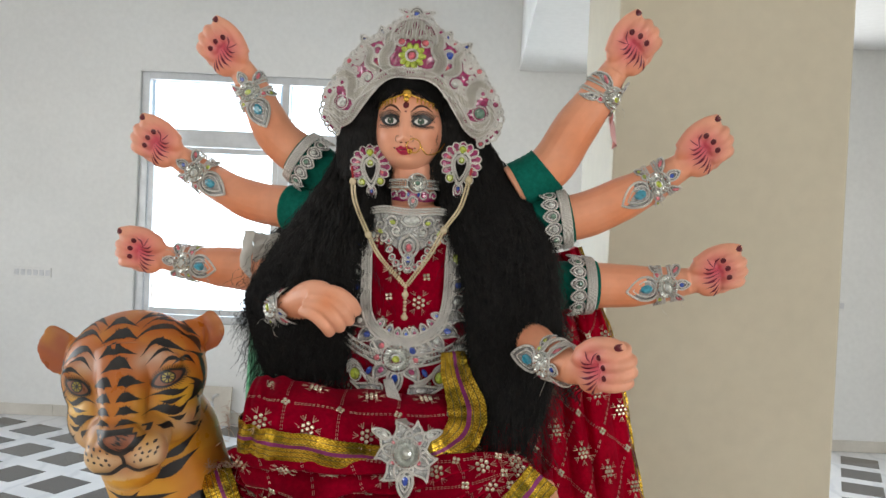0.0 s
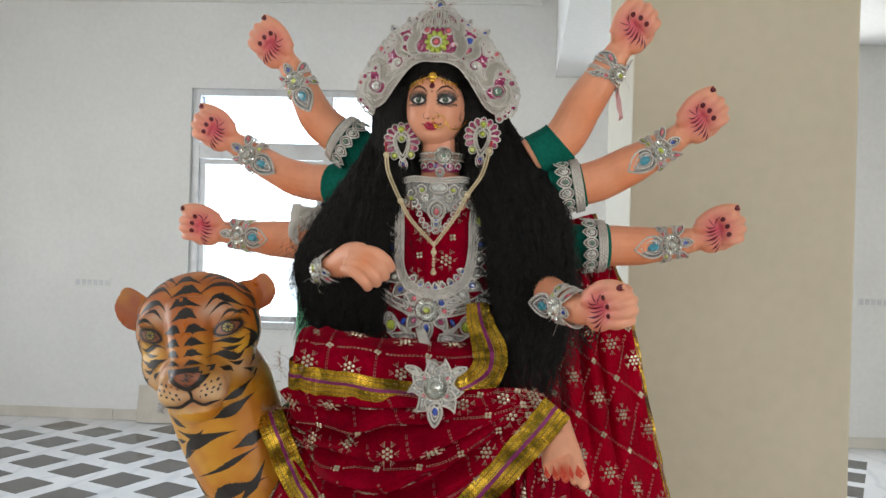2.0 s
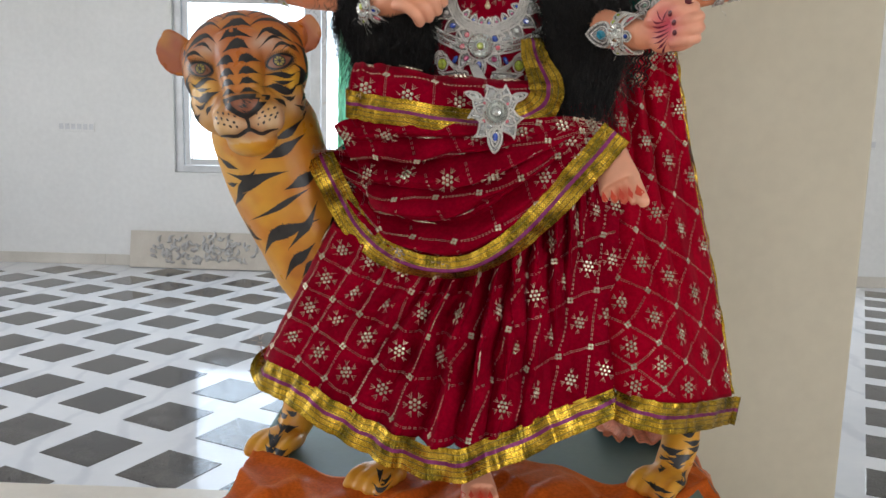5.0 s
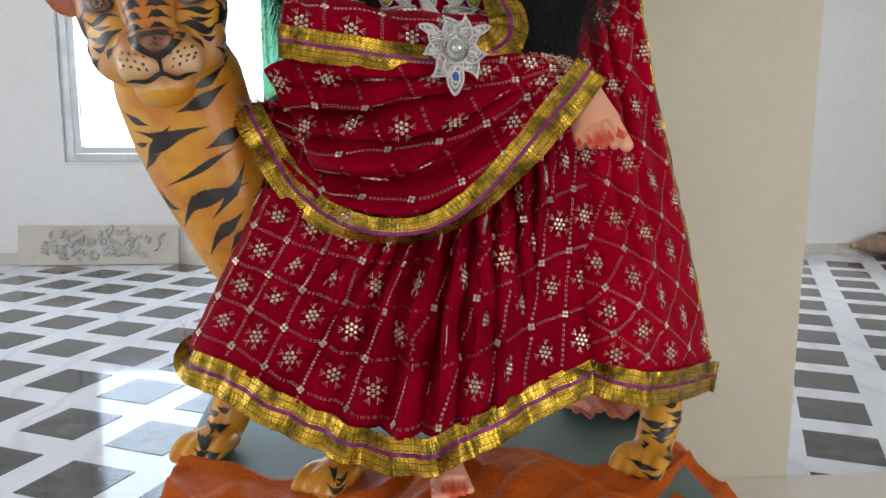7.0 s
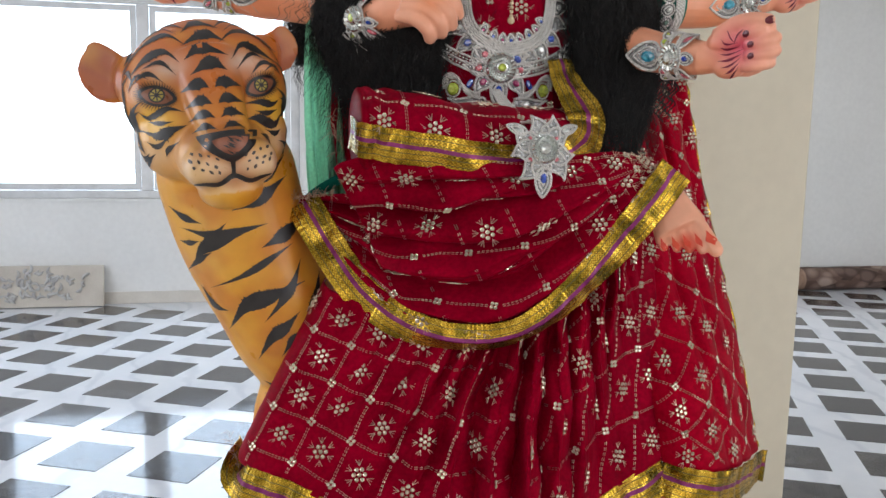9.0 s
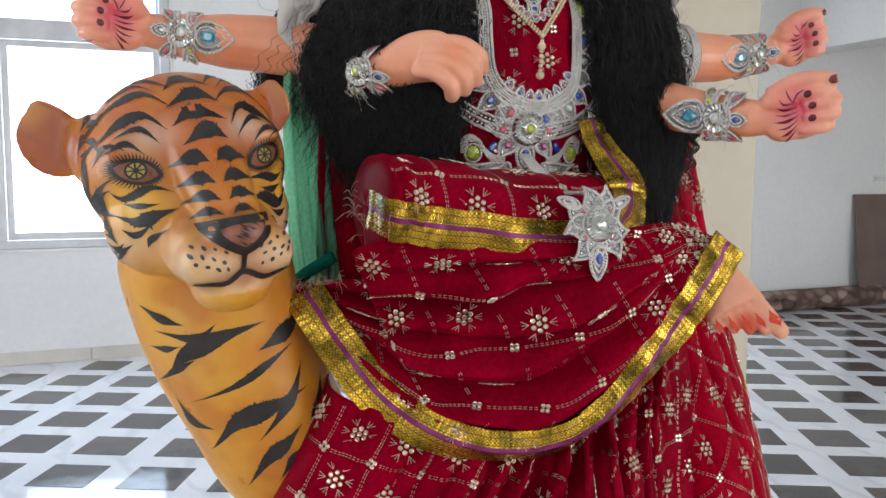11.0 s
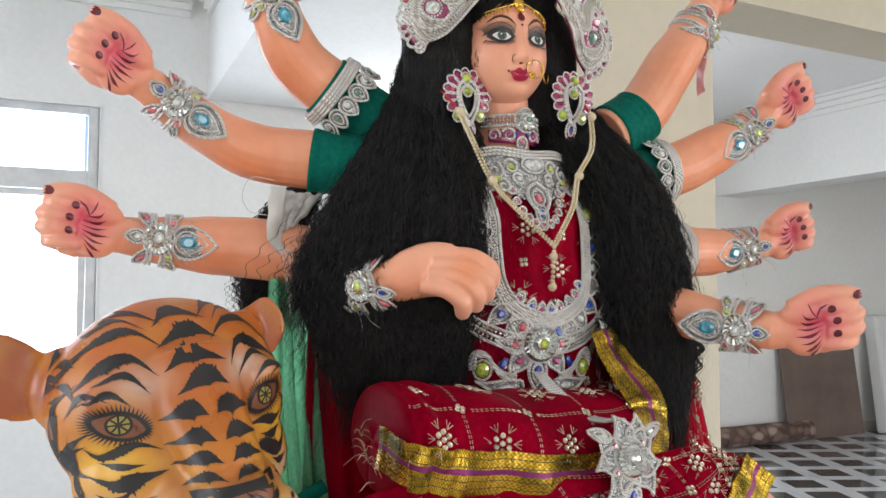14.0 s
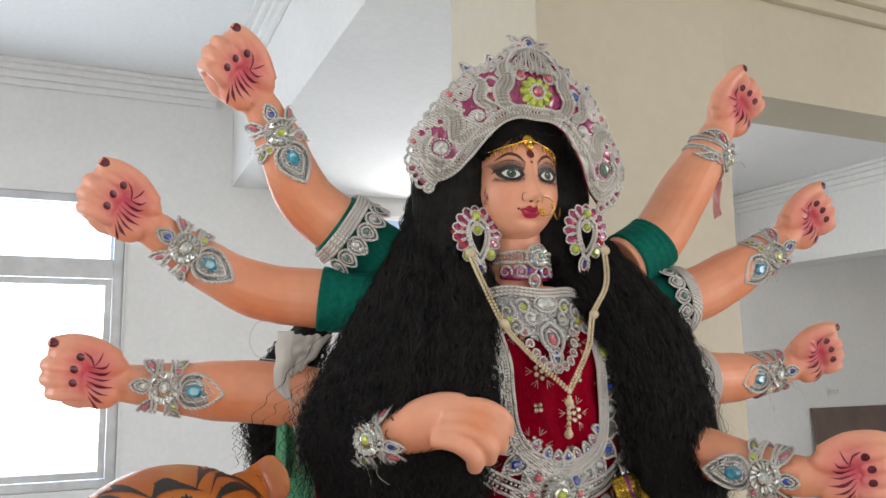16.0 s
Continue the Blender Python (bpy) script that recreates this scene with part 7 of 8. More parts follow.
hb = head_bm()
FACE_TREE = skin_tree(hb)
hb.free()
bm = bmesh.new()
chain = [(-0.062, 0.044), (-0.044, 0.050), (-0.022, 0.056), (0, 0.064), (0.022, 0.056), (0.044, 0.050), (0.062, 0.044)]
pts = [face_lay(*curve_at([V(*p, 0) for p in chain], k / 40)[:2], 0.0045) for k in range(41)]
tube(bm, pts, 0.0013, 6)
for k in range(2, 39, 2):
    if 15 < k < 25:
        continue
    ball(bm, pts[k] + V(0, -0.001, -0.0035), 0.0018, 0, 6, 4)
    ball(bm, pts[k] + V(0, -0.001, -0.0070), (0.0013, 0.001, 0.0024), 0, 6, 4)
part("chain", bm, GOLD_METAL, tikka)
bm = bmesh.new()
for z, r in ((0.080, 0.0032), (0.072, 0.0045), (0.0640, 0.0085), (0.054, 0.0050)):
    ball(bm, face_lay(0, z, 0.0015), (r, 0.0035, r * 1.05), 0, 14, 9)
part("pendant", bm, GOLD_METAL, tikka)
ring = tagged(new("nose_ring"), "thin gold nose ring with a flower and fine chain", "jewellery")
bm = bmesh.new()
o = face_lay(0.0175, -0.030, 0.004)
tube(bm, [o + HEAD_TURN @ V(0.0125 * math.cos(2 * math.pi * k / 24), -0.002, 0.0125 * math.sin(2 * math.pi * k / 24)) for k in range(24)], 0.0009, 6, closed=True)
part("hoop", bm, GOLD_METAL, ring)
bm = bmesh.new()
for k in range(6):
    ball(bm, o + HEAD_TURN @ V(-0.006 + 0.003 * math.cos(k), -0.004, -0.010 + 0.003 * math.sin(k)), 0.0022, 0, 8, 5)
tube(bm, spline([o + V(0.010, 0, 0.004), o + V(0.022, 0.010, -0.012), o + V(0.040, 0.03, -0.006), o + V(0.052, 0.045, 0.012)], 20), 0.0011, 5)
part("flower", bm, GOLD_METAL, ring)

# earrings
def flat_lay(origin, bulge=0.0, tilt=0.0, right=(1, 0, 0), up=(0, 0, 1), out=(0, -1, 0)):
    o, r, u, n = V(origin), V(right).normalized(), V(up).normalized(), V(out).normalized()
    r, u = r * math.cos(tilt) + u * math.sin(tilt), u * math.cos(tilt) - r * math.sin(tilt)
    return lambda a, b, h: o + r * a + u * b + n * (h - bulge * (a * a + b * b))


for x, y, z, s in ((-0.131, 1.425, 1.782, -1), (0.024, 1.408, 1.792, 1)):
    e = tagged(new("earring"), "heart-shaped silver earring with pink petals and lime gems", "earring", "earrings of the statue")
    c = Lace(e, flat_lay((x, y, z), 2.0, -s * 0.08))
    c.petal, c.sharp = G_MAGENTA, 0.1
    heart = [(0, -0.036), (-0.010, -0.018), (-0.015, 0.002), (-0.011, 0.017), (0, 0.023), (0.011, 0.017), (0.015, 0.002), (0.010, -0.018)]
    c.cord(heart, 0.0026, n=44, closed=True)
    c.cord([(a * 0.72, b * 0.72) for a, b in heart], 0.0018, n=36, closed=True)
    for k in range(11):
        t = -0.55 + (math.pi + 1.1) * k / 10
        c.leaf((0.016 * math.cos(t), 0.004 + 0.017 * math.sin(t)), 0.019, 0.0135, t, G_MAGENTA if k % 4 else G_PINK, 0.0012)
    for a, b, r, m in ((0, 0.026, 0.0068, G_LIME), (-0.016, -0.024, 0.0062, G_LIME), (0.016, -0.024, 0.0062, G_LIME), (0, 0.008, 0.0055, G_LIME)):
        c.gem((a, b), r, r, 0, m)
        c.cord([(a + (r + 0.001) * math.cos(2 * math.pi * k / 8), b + (r + 0.001) * math.sin(2 * math.pi * k / 8)) for k in range(8)], 0.0012, n=16, closed=True)
    c.leaf((0, -0.030), 0.026, 0.016, -math.pi / 2, G_BLUE)
    c.done(G_MAGENTA)

# choker and chest pieces
def round_lay(cx, cy, cz, rx, ry):
    """Wraps a flat design round an upright oval body."""
    return lambda a, b, h: V(cx + (rx + h) * math.sin(a / rx), cy - (ry + h) * math.cos(a / rx), cz + b)


choker = tagged(new("choker"), "silver rhinestone choker with a round boss and magenta scrolls", "jewellery")
c = Lace(choker, round_lay(-0.055, 1.458, 1.757, 0.043, 0.043))
for b in (0.007, -0.007):
    c.cord([(a * 0.0085, b) for a in range(-7, 8)], 0.0016, n=40)
bm = bmesh.new()
for k in range(26):
    for j in (-1, 0, 1):
        a = (k - 12.5) * 0.0046
        p = c.lay(a, j * 0.0042, 0.0012)
        ball(bm, p, 0.0019, 0, 6, 4)
part("rhinestone_band", bm, MIRROR_SILVER, choker)
c.rosette((0.006, 0.001), 0.0155, G_GREEN)
for s in (-1, 1):
    c.spiral((s * 0.018, -0.020), 0.010, 1.2, 0.5 if s > 0 else 2.6, 0.0018, s)
    c.spiral((s * 0.038, -0.019), 0.009, 1.2, 3.6 if s > 0 else -0.4, 0.0018, -s)
    c.gem((s * 0.018, -0.020), 0.0045, 0.0045, 0, G_MAGENTA)
    c.gem((s * 0.038, -0.019), 0.0042, 0.0042, 0, G_MAGENTA)
    c.gem((s * 0.009, -0.018), 0.0030, 0.0040, 0, G_BLUE)
c.plate([(-0.048, -0.012), (-0.024, -0.011), (0, -0.012), (0.024, -0.011), (0.048, -0.012), (0.046, -0.028), (0.02, -0.031), (0, -0.028), (-0.02, -0.031), (-0.046, -0.028)], 0.0006)
c.leaf((0, -0.022), 0.020, 0.016, -math.pi / 2, G_PINK)
c.done(G_MAGENTA)


def chest_lay(a, b, h):
    z = 1.60 + b
    v = (z - 1.33) / 0.37
    vv = min(max(v, 0), 1)
    rx, ry = spl((0.163, 0.137, 0.15, 0.158, 0.10), vv), spl((0.112, 0.100, 0.108, 0.098, 0.070), vv)
    return V(-0.057 + (rx + h) * math.sin(a / rx), 1.468 - (ry + h + 0.0075) * math.cos(a / rx) + max(0, v - 1) * 0.15, z)


collar = tagged(new("collar"), "broad silver lace collar with an oval stone and red drops", "jewellery")
c = Lace(collar, chest_lay)
TOP = [(-0.075, 0.112), (-0.045, 0.116), (0, 0.112), (0.045, 0.116), (0.075, 0.112)]
for b in (0, -0.0045, -0.009):
    c.cord([(x, y + b) for x, y in TOP], 0.0020, n=40)
c.gem((0.002, 0.094), 0.0145, 0.0085, 0, G_CLEAR)
c.cord([(0.002 + 0.0165 * math.cos(2 * math.pi * k / 12), 0.094 + 0.0105 * math.sin(2 * math.pi * k / 12)) for k in range(12)], 0.0018, n=28, closed=True)
for s in (-1, 1):
    for x, y, r0, ph in ((0.030, 0.090, 0.011, 0.4), (0.052, 0.084, 0.012, 2.0), (0.022, 0.076, 0.009, 4.0), (0.044, 0.064, 0.010, 1.0), (0.064, 0.066, 0.010, 3.0)):
        c.spiral((s * x, y), r0, 1.3, ph if s > 0 else math.pi - ph, 0.0019, s)
    for x, y, m in ((0.030, 0.090, G_LIME), (0.050, 0.074, G_LIME), (0.022, 0.074, G_CLEAR), (0.064, 0.066, G_CLEAR)):
        c.gem((s * x, y), 0.0055, 0.0040, 0.3 * s, m)
    for k in range(6):                                     # scalloped red drops round the pendant
        t = math.pi * (1.06 + 0.42 * k / 5)
        x, y = 0.034 * math.cos(t), 0.068 + 0.050 * math.sin(t)
        c.leaf((s * -x * 0.9, y), 0.011, 0.010, t if s < 0 else math.pi - t, G_PINK, 0.0012)
c.cord([(0, 0.070), (-0.013, 0.060), (-0.014, 0.044), (0, 0.028), (0.014, 0.044), (0.013, 0.060)], 0.0026, n=40, closed=True)
c.cord([(0, 0.062), (-0.007, 0.056), (-0.008, 0.046), (0, 0.038), (0.008, 0.046), (0.007, 0.056)], 0.0018, n=34, closed=True)
c.gem((0, 0.048), 0.0072, 0.0048, math.pi / 2, G_PINK)
c.leaf((0, 0.040), 0.030, 0.019, -math.pi / 2, G_BLUE)
c.plate([(-0.066, 0.108), (-0.03, 0.106), (0, 0.104), (0.03, 0.106), (0.066, 0.108), (0.070, 0.070), (0.040, 0.058), (0.020, 0.046), (0, 0.040), (-0.020, 0.046), (-0.040, 0.058), (-0.070, 0.070)], 0.0004)
c.done()

garland = tagged(new("silver_garland"), "long silver lace garland with leaves and blue stones", "jewellery")
c = Lace(garland, chest_lay)
LOOP = [(-0.074, 0.060), (-0.070, 0.020), (-0.069, -0.020), (-0.066, -0.058), (-0.050, -0.086), (-0.022, -0.102), (0.004, -0.105), (0.030, -0.098), (0.056, -0.080), (0.068, -0.050), (0.072, -0.010), (0.072, 0.028), (0.076, 0.062)]
for d, r in ((-0.008, 0.0022), (-0.0035, 0.0016), (0.0035, 0.0016), (0.008, 0.0022)):
    c.cord(shifted(LOOP, d), r, n=110)
c.beads(LOOP, 0.0019, 120)
inner, outer = shifted(LOOP, 0.007), shifted(LOOP, -0.007)
for k in range(90):
    a0, a1 = (curve_at([V(*p, 0) for p in inner], (k + j) / 90) for j in (0, 1))
    b0, b1 = (curve_at([V(*p, 0) for p in outer], (k + j) / 90) for j in (0, 1))
    f = c.fill.faces.new([c.fill.verts.new(c.lay(p.x, p.y, 0.0008)) for p in (a0, a1, b1, b0)])
for k in range(19):
    t = (k + 0.5) / 19
    p, q = curve_at([V(*x, 0) for x in LOOP], t), curve_at([V(*x, 0) for x in LOOP], min(1, t + 0.02))
    d = (q - p).normalized()
    ang = math.atan2(-d.x, d.y)
    c.horn((p.x + 0.006 * math.cos(ang), p.y + 0.006 * math.sin(ang)), 0.037, 0.025, ang - 0.55 * (1 if p.x < 0 else -1), (1.2 if p.x < 0 else -1.2) * (1 if k % 2 else 0.6), (G_BLUE, None, G_CLEAR)[k % 3])
    if 0.3 < t < 0.75:
        c.leaf((p.x - 0.006 * math.cos(ang), p.y - 0.006 * math.sin(ang)), 0.016, 0.012, ang + math.pi, (G_MAGENTA, G_BLUE)[k % 2])
c.gem((0.084, 0.034), 0.0085, 0.010, 0.3, G_LIME)
c.done()

belt = tagged(new("belt"), "silver waist belt with a large boss and lace petals", "belt")
c = Lace(belt, chest_lay)
for b in (-0.128, -0.138, -0.148):
    c.cord([(x * 0.012, b + 0.0004 * x * x) for x in range(-13, 14)], 0.0020, n=60)
bm = bmesh.new()
for k in range(52):
    for j in (0, 1):
        ball(bm, chest_lay((k - 25.5) * 0.0056, -0.133 - 0.010 * j + 0.0004 * ((k - 25.5) * 0.467) ** 2, 0.001), 0.0026, 0, 6, 4)
part("rhinestone_band", bm, MIRROR_SILVER, belt)
BC = (-0.011, -0.134)
c.rosette(BC, 0.0235, G_LIME, 20)
for k, (t, ln, wd, bend, stone) in enumerate(((2.5, 0.030, 0.025, 0.5, G_PINK), (3.15, 0.034, 0.025, -0.4, G_PINK), (3.85, 0.034, 0.025, 0.7, G_MAGENTA), (0.55, 0.026, 0.022, -0.8, None), (-0.05, 0.028, 0.023, 0.8, G_PINK), (-0.75, 0.034, 0.024, -0.7, G_MAGENTA), (2.0, 0.024, 0.020, 0.9, None), (1.1, 0.024, 0.020, -0.9, None))):
    c.horn((BC[0] + 0.021 * math.cos(t), BC[1] + 0.021 * math.sin(t)), ln, wd, t, bend, stone, 0.0019)
c.leaf((BC[0] - 0.002, BC[1] - 0.018), 0.042, 0.026, -math.pi / 2, G_BLUE, 0.0022)
for s in (-1, 1):
    for g, r in ((0, 0.0023), (0.0065, 0.0023), (0.0033, 0.0015)):           # looped scrolls on both sides
        c.cord([(BC[0] + s * x, y) for x, y in ((0.030, -0.180 + g), (0.046, -0.176 + g), (0.058, -0.164 + g * 0.5), (0.066 + g * 0.4, -0.150), (0.080, -0.143 - g), (0.090 - g, -0.150), (0.090 - g, -0.166))], r, n=40)
    c.horn((BC[0] + s * 0.022, -0.186), 0.056, 0.020, -0.05 if s > 0 else math.pi + 0.05, 0.5 * s, G_CLEAR, 0.0019)
    c.gem((BC[0] + s * 0.074, -0.166), 0.0095, 0.0100, 0, G_LIME)
    c.gem((BC[0] + s * 0.047, -0.158), 0.0045, 0.0080, 0.5 * s, G_BLUE)
    c.cord([(BC[0] + s * 0.074 + 0.0118 * math.cos(2 * math.pi * k / 12), -0.166 + 0.0122 * math.sin(2 * math.pi * k / 12)) for k in range(12)], 0.0016, n=26, closed=True)
c.done()
bm = bmesh.new()
for k in range(9):                                         # rolled end of the band
    o = chest_lay(0.082 + 0.0032 * k, -0.118 - 0.0005 * k, 0.010)
    tube(bm, [o + V(0.002 * math.cos(2 * math.pi * i / 12), 0.011 * math.cos(2 * math.pi * i / 12), 0.0125 * math.sin(2 * math.pi * i / 12)) for i in range(12)], 0.0019, 6, closed=True)
part("clasp", bm, MIRROR_SILVER, belt, "rolled ribbed silver band end")

brooch = tagged(new("hip_brooch"), "star-shaped silver brooch with a coiled boss and blue drop", "brooch")
small_lay = flat_lay((-0.041, 1.222, 1.346), 1.5, 0.0, (1, 0.06, 0), (0, 0.12, 1), (0.05, -1, 0.12))
c = Lace(brooch, lambda a, b, h: small_lay(a * 0.82, b * 0.86, h))
c.rosette((0, 0), 0.025, None, 22)
for k in range(9):
    t = math.pi / 2 + 2 * math.pi * (k + 0.5) / 9
    c.horn((0.017 * math.cos(t), 0.017 * math.sin(t)), 0.038 if k not in (3, 5) else 0.044, 0.037, t + (0.20 if k % 2 else -0.20), -0.8 if k % 2 else 0.8, None, 0.0019)
c.leaf((0, -0.030), 0.048, 0.030, -math.pi / 2, G_BLUE, 0.0022)
for s in (-1, 1):
    c.leaf((s * 0.030, 0.026), 0.036, 0.016, 0.35 if s > 0 else math.pi - 0.35, G_CLEAR, 0.0018)
    for k in range(2):
        c.gem((s * 0.024, 0.017 - 0.034 * k), 0.0042, 0.0034, 0.5 * s, G_PINK)
c.done()
tail = tagged(new("lace_tail"), "silver lace strip joining belt and hip brooch", "jewellery")
c = Lace(tail, lambda a, b, h: V(-0.066, 1.345, 1.425).lerp(V(-0.046, 1.240, 1.378), b) + V(a, 0.0, -0.02 * math.sin(math.pi * b) + 0.006 + h * 0.7) + V(0, -h, 0))
for k in range(6):
    a = (k - 2.5) * 0.0042
    c.cord([(a * 0.6 - 0.014, 0), (a * 0.9 - 0.004, 0.35), (a * 0.7, 0.7), (a * 1.2, 1.0)], 0.0019, n=24)
c.done()

# pearls
pearls = tagged(new("pearl_necklace"), "double string of cream pearls with a hanging pendant", "necklace")
WEST = [(-0.158, 1.405, 1.760), (-0.150, 1.385, 1.72), (-0.125, 1.378, 1.667), (-0.103, 1.358, 1.632), (-0.060, 1.343, 1.588)]
EAST = [(0.040, 1.395, 1.772), (0.026, 1.375, 1.72), (0.0, 1.370, 1.680), (-0.022, 1.352, 1.637), (-0.056, 1.343, 1.588)]
for line in (WEST, EAST):
    bm = bmesh.new()
    for off in (-0.0024, 0.0024):
        for p in spline(line, 58):
            ball(bm, p + V(off, -0.004, 0), 0.0021, 0, 8, 5)
    tagged(part("pearl_string", bm, PEARL, pearls), kind="stuff")
    for t in (0.03, 0.5):
        bm = bmesh.new()
        ball(bm, curve_at(line, t) + V(0, -0.006, 0), 0.0062, 0, 14, 9)
        part("large_pearl", bm, PEARL, pearls)
bm = bmesh.new()
for k in range(9):
    ball(bm, (-0.058, 1.338 + 0.0006 * k, 1.585 - 0.0062 * k), 0.0056 if k in (2, 8) else 0.0030, 0, 12, 8)
part("pendant_string", bm, PEARL, pearls)
for p, q in (((-0.158, 1.405, 1.762), (-0.172, 1.46, 1.815)), ((0.040, 1.395, 1.774), (0.052, 1.45, 1.83))):
    bm = bmesh.new()
    tube(bm, spline([p, q], 6), 0.0018, 6)
    part("red_cord", bm, RED_THREAD, pearls)

# bracelets and armlets
def arm_lay(centre, along, out, radius):
    A, N = V(along).normalized(), V(out)
    N = (N - A * N.dot(A)).normalized()
    B = N.cross(A)
    return lambda a, b, h: V(centre) + A * a + (B * math.sin(b / radius) + N * math.cos(b / radius)) * (radius + 0.0015 + 0.16 * max(0.0, a) + h)


for i, name in enumerate(ARMS):
    p, q = V(ARMS[name][-1]), V(ARMS[name][-2])
    along = (q - p).normalized()
    if name == "front_west":
        out, radius, at = V(-0.55, -1, 0.15), 0.030, p + along * 0.014
    else:
        out, radius, at = fist_frame(name)[3], 0.0290, p + along * 0.040
        if name == "upper_east":
            out = out + V(0.75, 0.2, 0)
    ob = tagged(new("bracelet"), "silver lace bracelet with a coiled boss and coloured gems", "bracelet", "bracelets of the statue")
    c = Lace(ob, arm_lay(at, along, out, radius))
    small = name in ("upper_east", "front_west")
    R = radius * math.pi * 0.9
    for a in (-0.011, -0.006, 0.006, 0.011):
        c.cord([(a, R * (k / 9 - 1)) for k in range(19)], 0.0019, n=40)
    c.rosette((0, 0), 0.0175, (G_LIME, G_CLEAR, G_CLEAR, G_LIME)[i % 4])
    if not small:
        o = c.drop_line((0.015, 0), 0.055, 0.037, 0, 1.1)
        c.plate(o)
        c.cord(o, 0.0022, n=36, closed=True)
        c.cord(c.drop_line((0.020, 0), 0.039, 0.024, 0, 1.1), 0.0013, n=30, closed=True)
        c.gem((0.035, 0), 0.0105, 0.0062, 0, G_CYAN)
        c.leaf((-0.016, 0), 0.024, 0.017, math.pi, G_BLUE if "east" in name or i < 2 else G_CLEAR)
    else:
        c.leaf((-0.015, 0.010), 0.026, 0.014, math.pi - 0.4, G_BLUE)
        c.spiral((0.016, 0.014), 0.011, 1.2, 0, 0.0018)
    for s in (-1, 1):
        c.horn((-0.008, s * 0.016), 0.044, 0.015, math.pi - s * 0.95, -s * 1.5, G_PINK)
        c.spiral((0.014, s * 0.020), 0.010, 1.2, s * 1.2, 0.0018, s)
        c.gem((0.014, s * 0.020), 0.0050, 0.0036, 0, (G_LIME, G_PINK)[(i + (s > 0)) % 2])
        c.horn((0.010, s * 0.024), 0.030, 0.013, s * 0.9, s * 0.9, (G_LIME, None)[i % 2])
    c.done()
    rng = random.Random(60 + i)                            # wire ends that have come loose
    bm = bmesh.new()
    for _ in range(7):
        p0 = c.lay(rng.uniform(-0.012, 0.03), rng.uniform(-0.03, 0.03), 0.002)
        line = [p0]
        d = V(rng.uniform(-1, 1), rng.uniform(-0.8, 0.1), rng.uniform(-1.2, 0.5)).normalized()
        for _ in range(4):
            d = (d + V(rng.uniform(-0.7, 0.7), rng.uniform(-0.5, 0.5), rng.uniform(-0.8, 0.4))).normalized()
            line.append(line[-1] + d * rng.uniform(0.006, 0.014))
        tube(bm, spline(line, 16), 0.00032, 4)
    tagged(part("loose_wire", bm, WIRE, ob, "thin loose wire ends"), kind="stuff")
for name, t in (("upper_west", 0.29), ("middle_east", 0.17), ("lower_east", 0.20)):
    p, q = curve_at(ARMS[name], t), curve_at(ARMS[name], t - 0.08 if t > 0.1 else 0.0)
    ob = tagged(new("armlet"), "broad silver braid armlet with pale stones round the sleeve", "armlet", "armlets of the statue")
    c = Lace(ob, arm_lay(p, q - p, V(-0.2, -1, 0.1), 0.0455))
    for k in range(4):
        c.cord([(0.0045 * k, 0.0455 * math.pi * (j / 9 - 1)) for j in range(19)], 0.0026, n=48)
    for k in range(7):
        c.leaf((0.018, (k - 3) * 0.019), 0.028, 0.020, 0, G_GREEN if k % 2 else G_CLEAR)
    c.done()

# ---- things along the back wall ----
relief = tagged(new("relief_panel"), "grey stone slab carved with tangled leaves leaning on the wall", "stone panel")
RELIEF_STONE = mottled("relief_stone", (0.56, 0.51, 0.44), (0.66, 0.61, 0.53), 0.8, 5, 60, relief=0.3)
CARVED = mottled("carved_grey_stone", (0.46, 0.45, 0.44), (0.60, 0.59, 0.57), 0.75, 12, 80, relief=0.3)
bm = bmesh.new()
add_box(bm, 0, 1.255, -0.016, 0.016, 0, 0.318, bevel=0.004)
slab = part("slab", bm, RELIEF_STONE, relief)
rng = random.Random(5)
bm = bmesh.new()
for k in range(120):                                      # curling leaves cut in the stone
    x = rng.gauss(0.62, 0.25)
    if not 0.12 < x < 1.14:
        continue
    z = 0.162 + rng.uniform(-1, 1) * (0.118 - 0.09 * abs(x - 0.62))
    a, ln = rng.uniform(-1.1, 1.6), rng.uniform(0.03, 0.075)
    d = V(math.cos(a), 0, math.sin(a))
    b = V(-math.sin(a), 0, math.cos(a)) * rng.choice((-1, 1)) * ln * 0.35
    p0 = V(x, -0.016, z)
    tube(bm, spline([p0, p0 + d * ln * 0.5 + b * 0.8 + V(0, -0.012, 0), p0 + d * ln + b * 0.2 + V(0, -0.004, 0)], 7), [(0.004, 0.006), (0.010, 0.011), (0.013, 0.012), (0.012, 0.011), (0.010, 0.009), (0.007, 0.006), (0.002, 0.003)], 7)
tagged(part("carved_leaves", bm, CARVED, relief, "carved curling leaves"), kind="stuff")
relief.matrix_world = Matrix.Translation((-2.955, 6.80, 0.0)) @ Matrix.Rotation(radians(-11), 4, "X") @ Matrix.Translation((0, 0.0, 0.003))

roll = tagged(new("rolled_carpet"), "rolled brown carpet with a leaf pattern lying on the floor", "carpet")


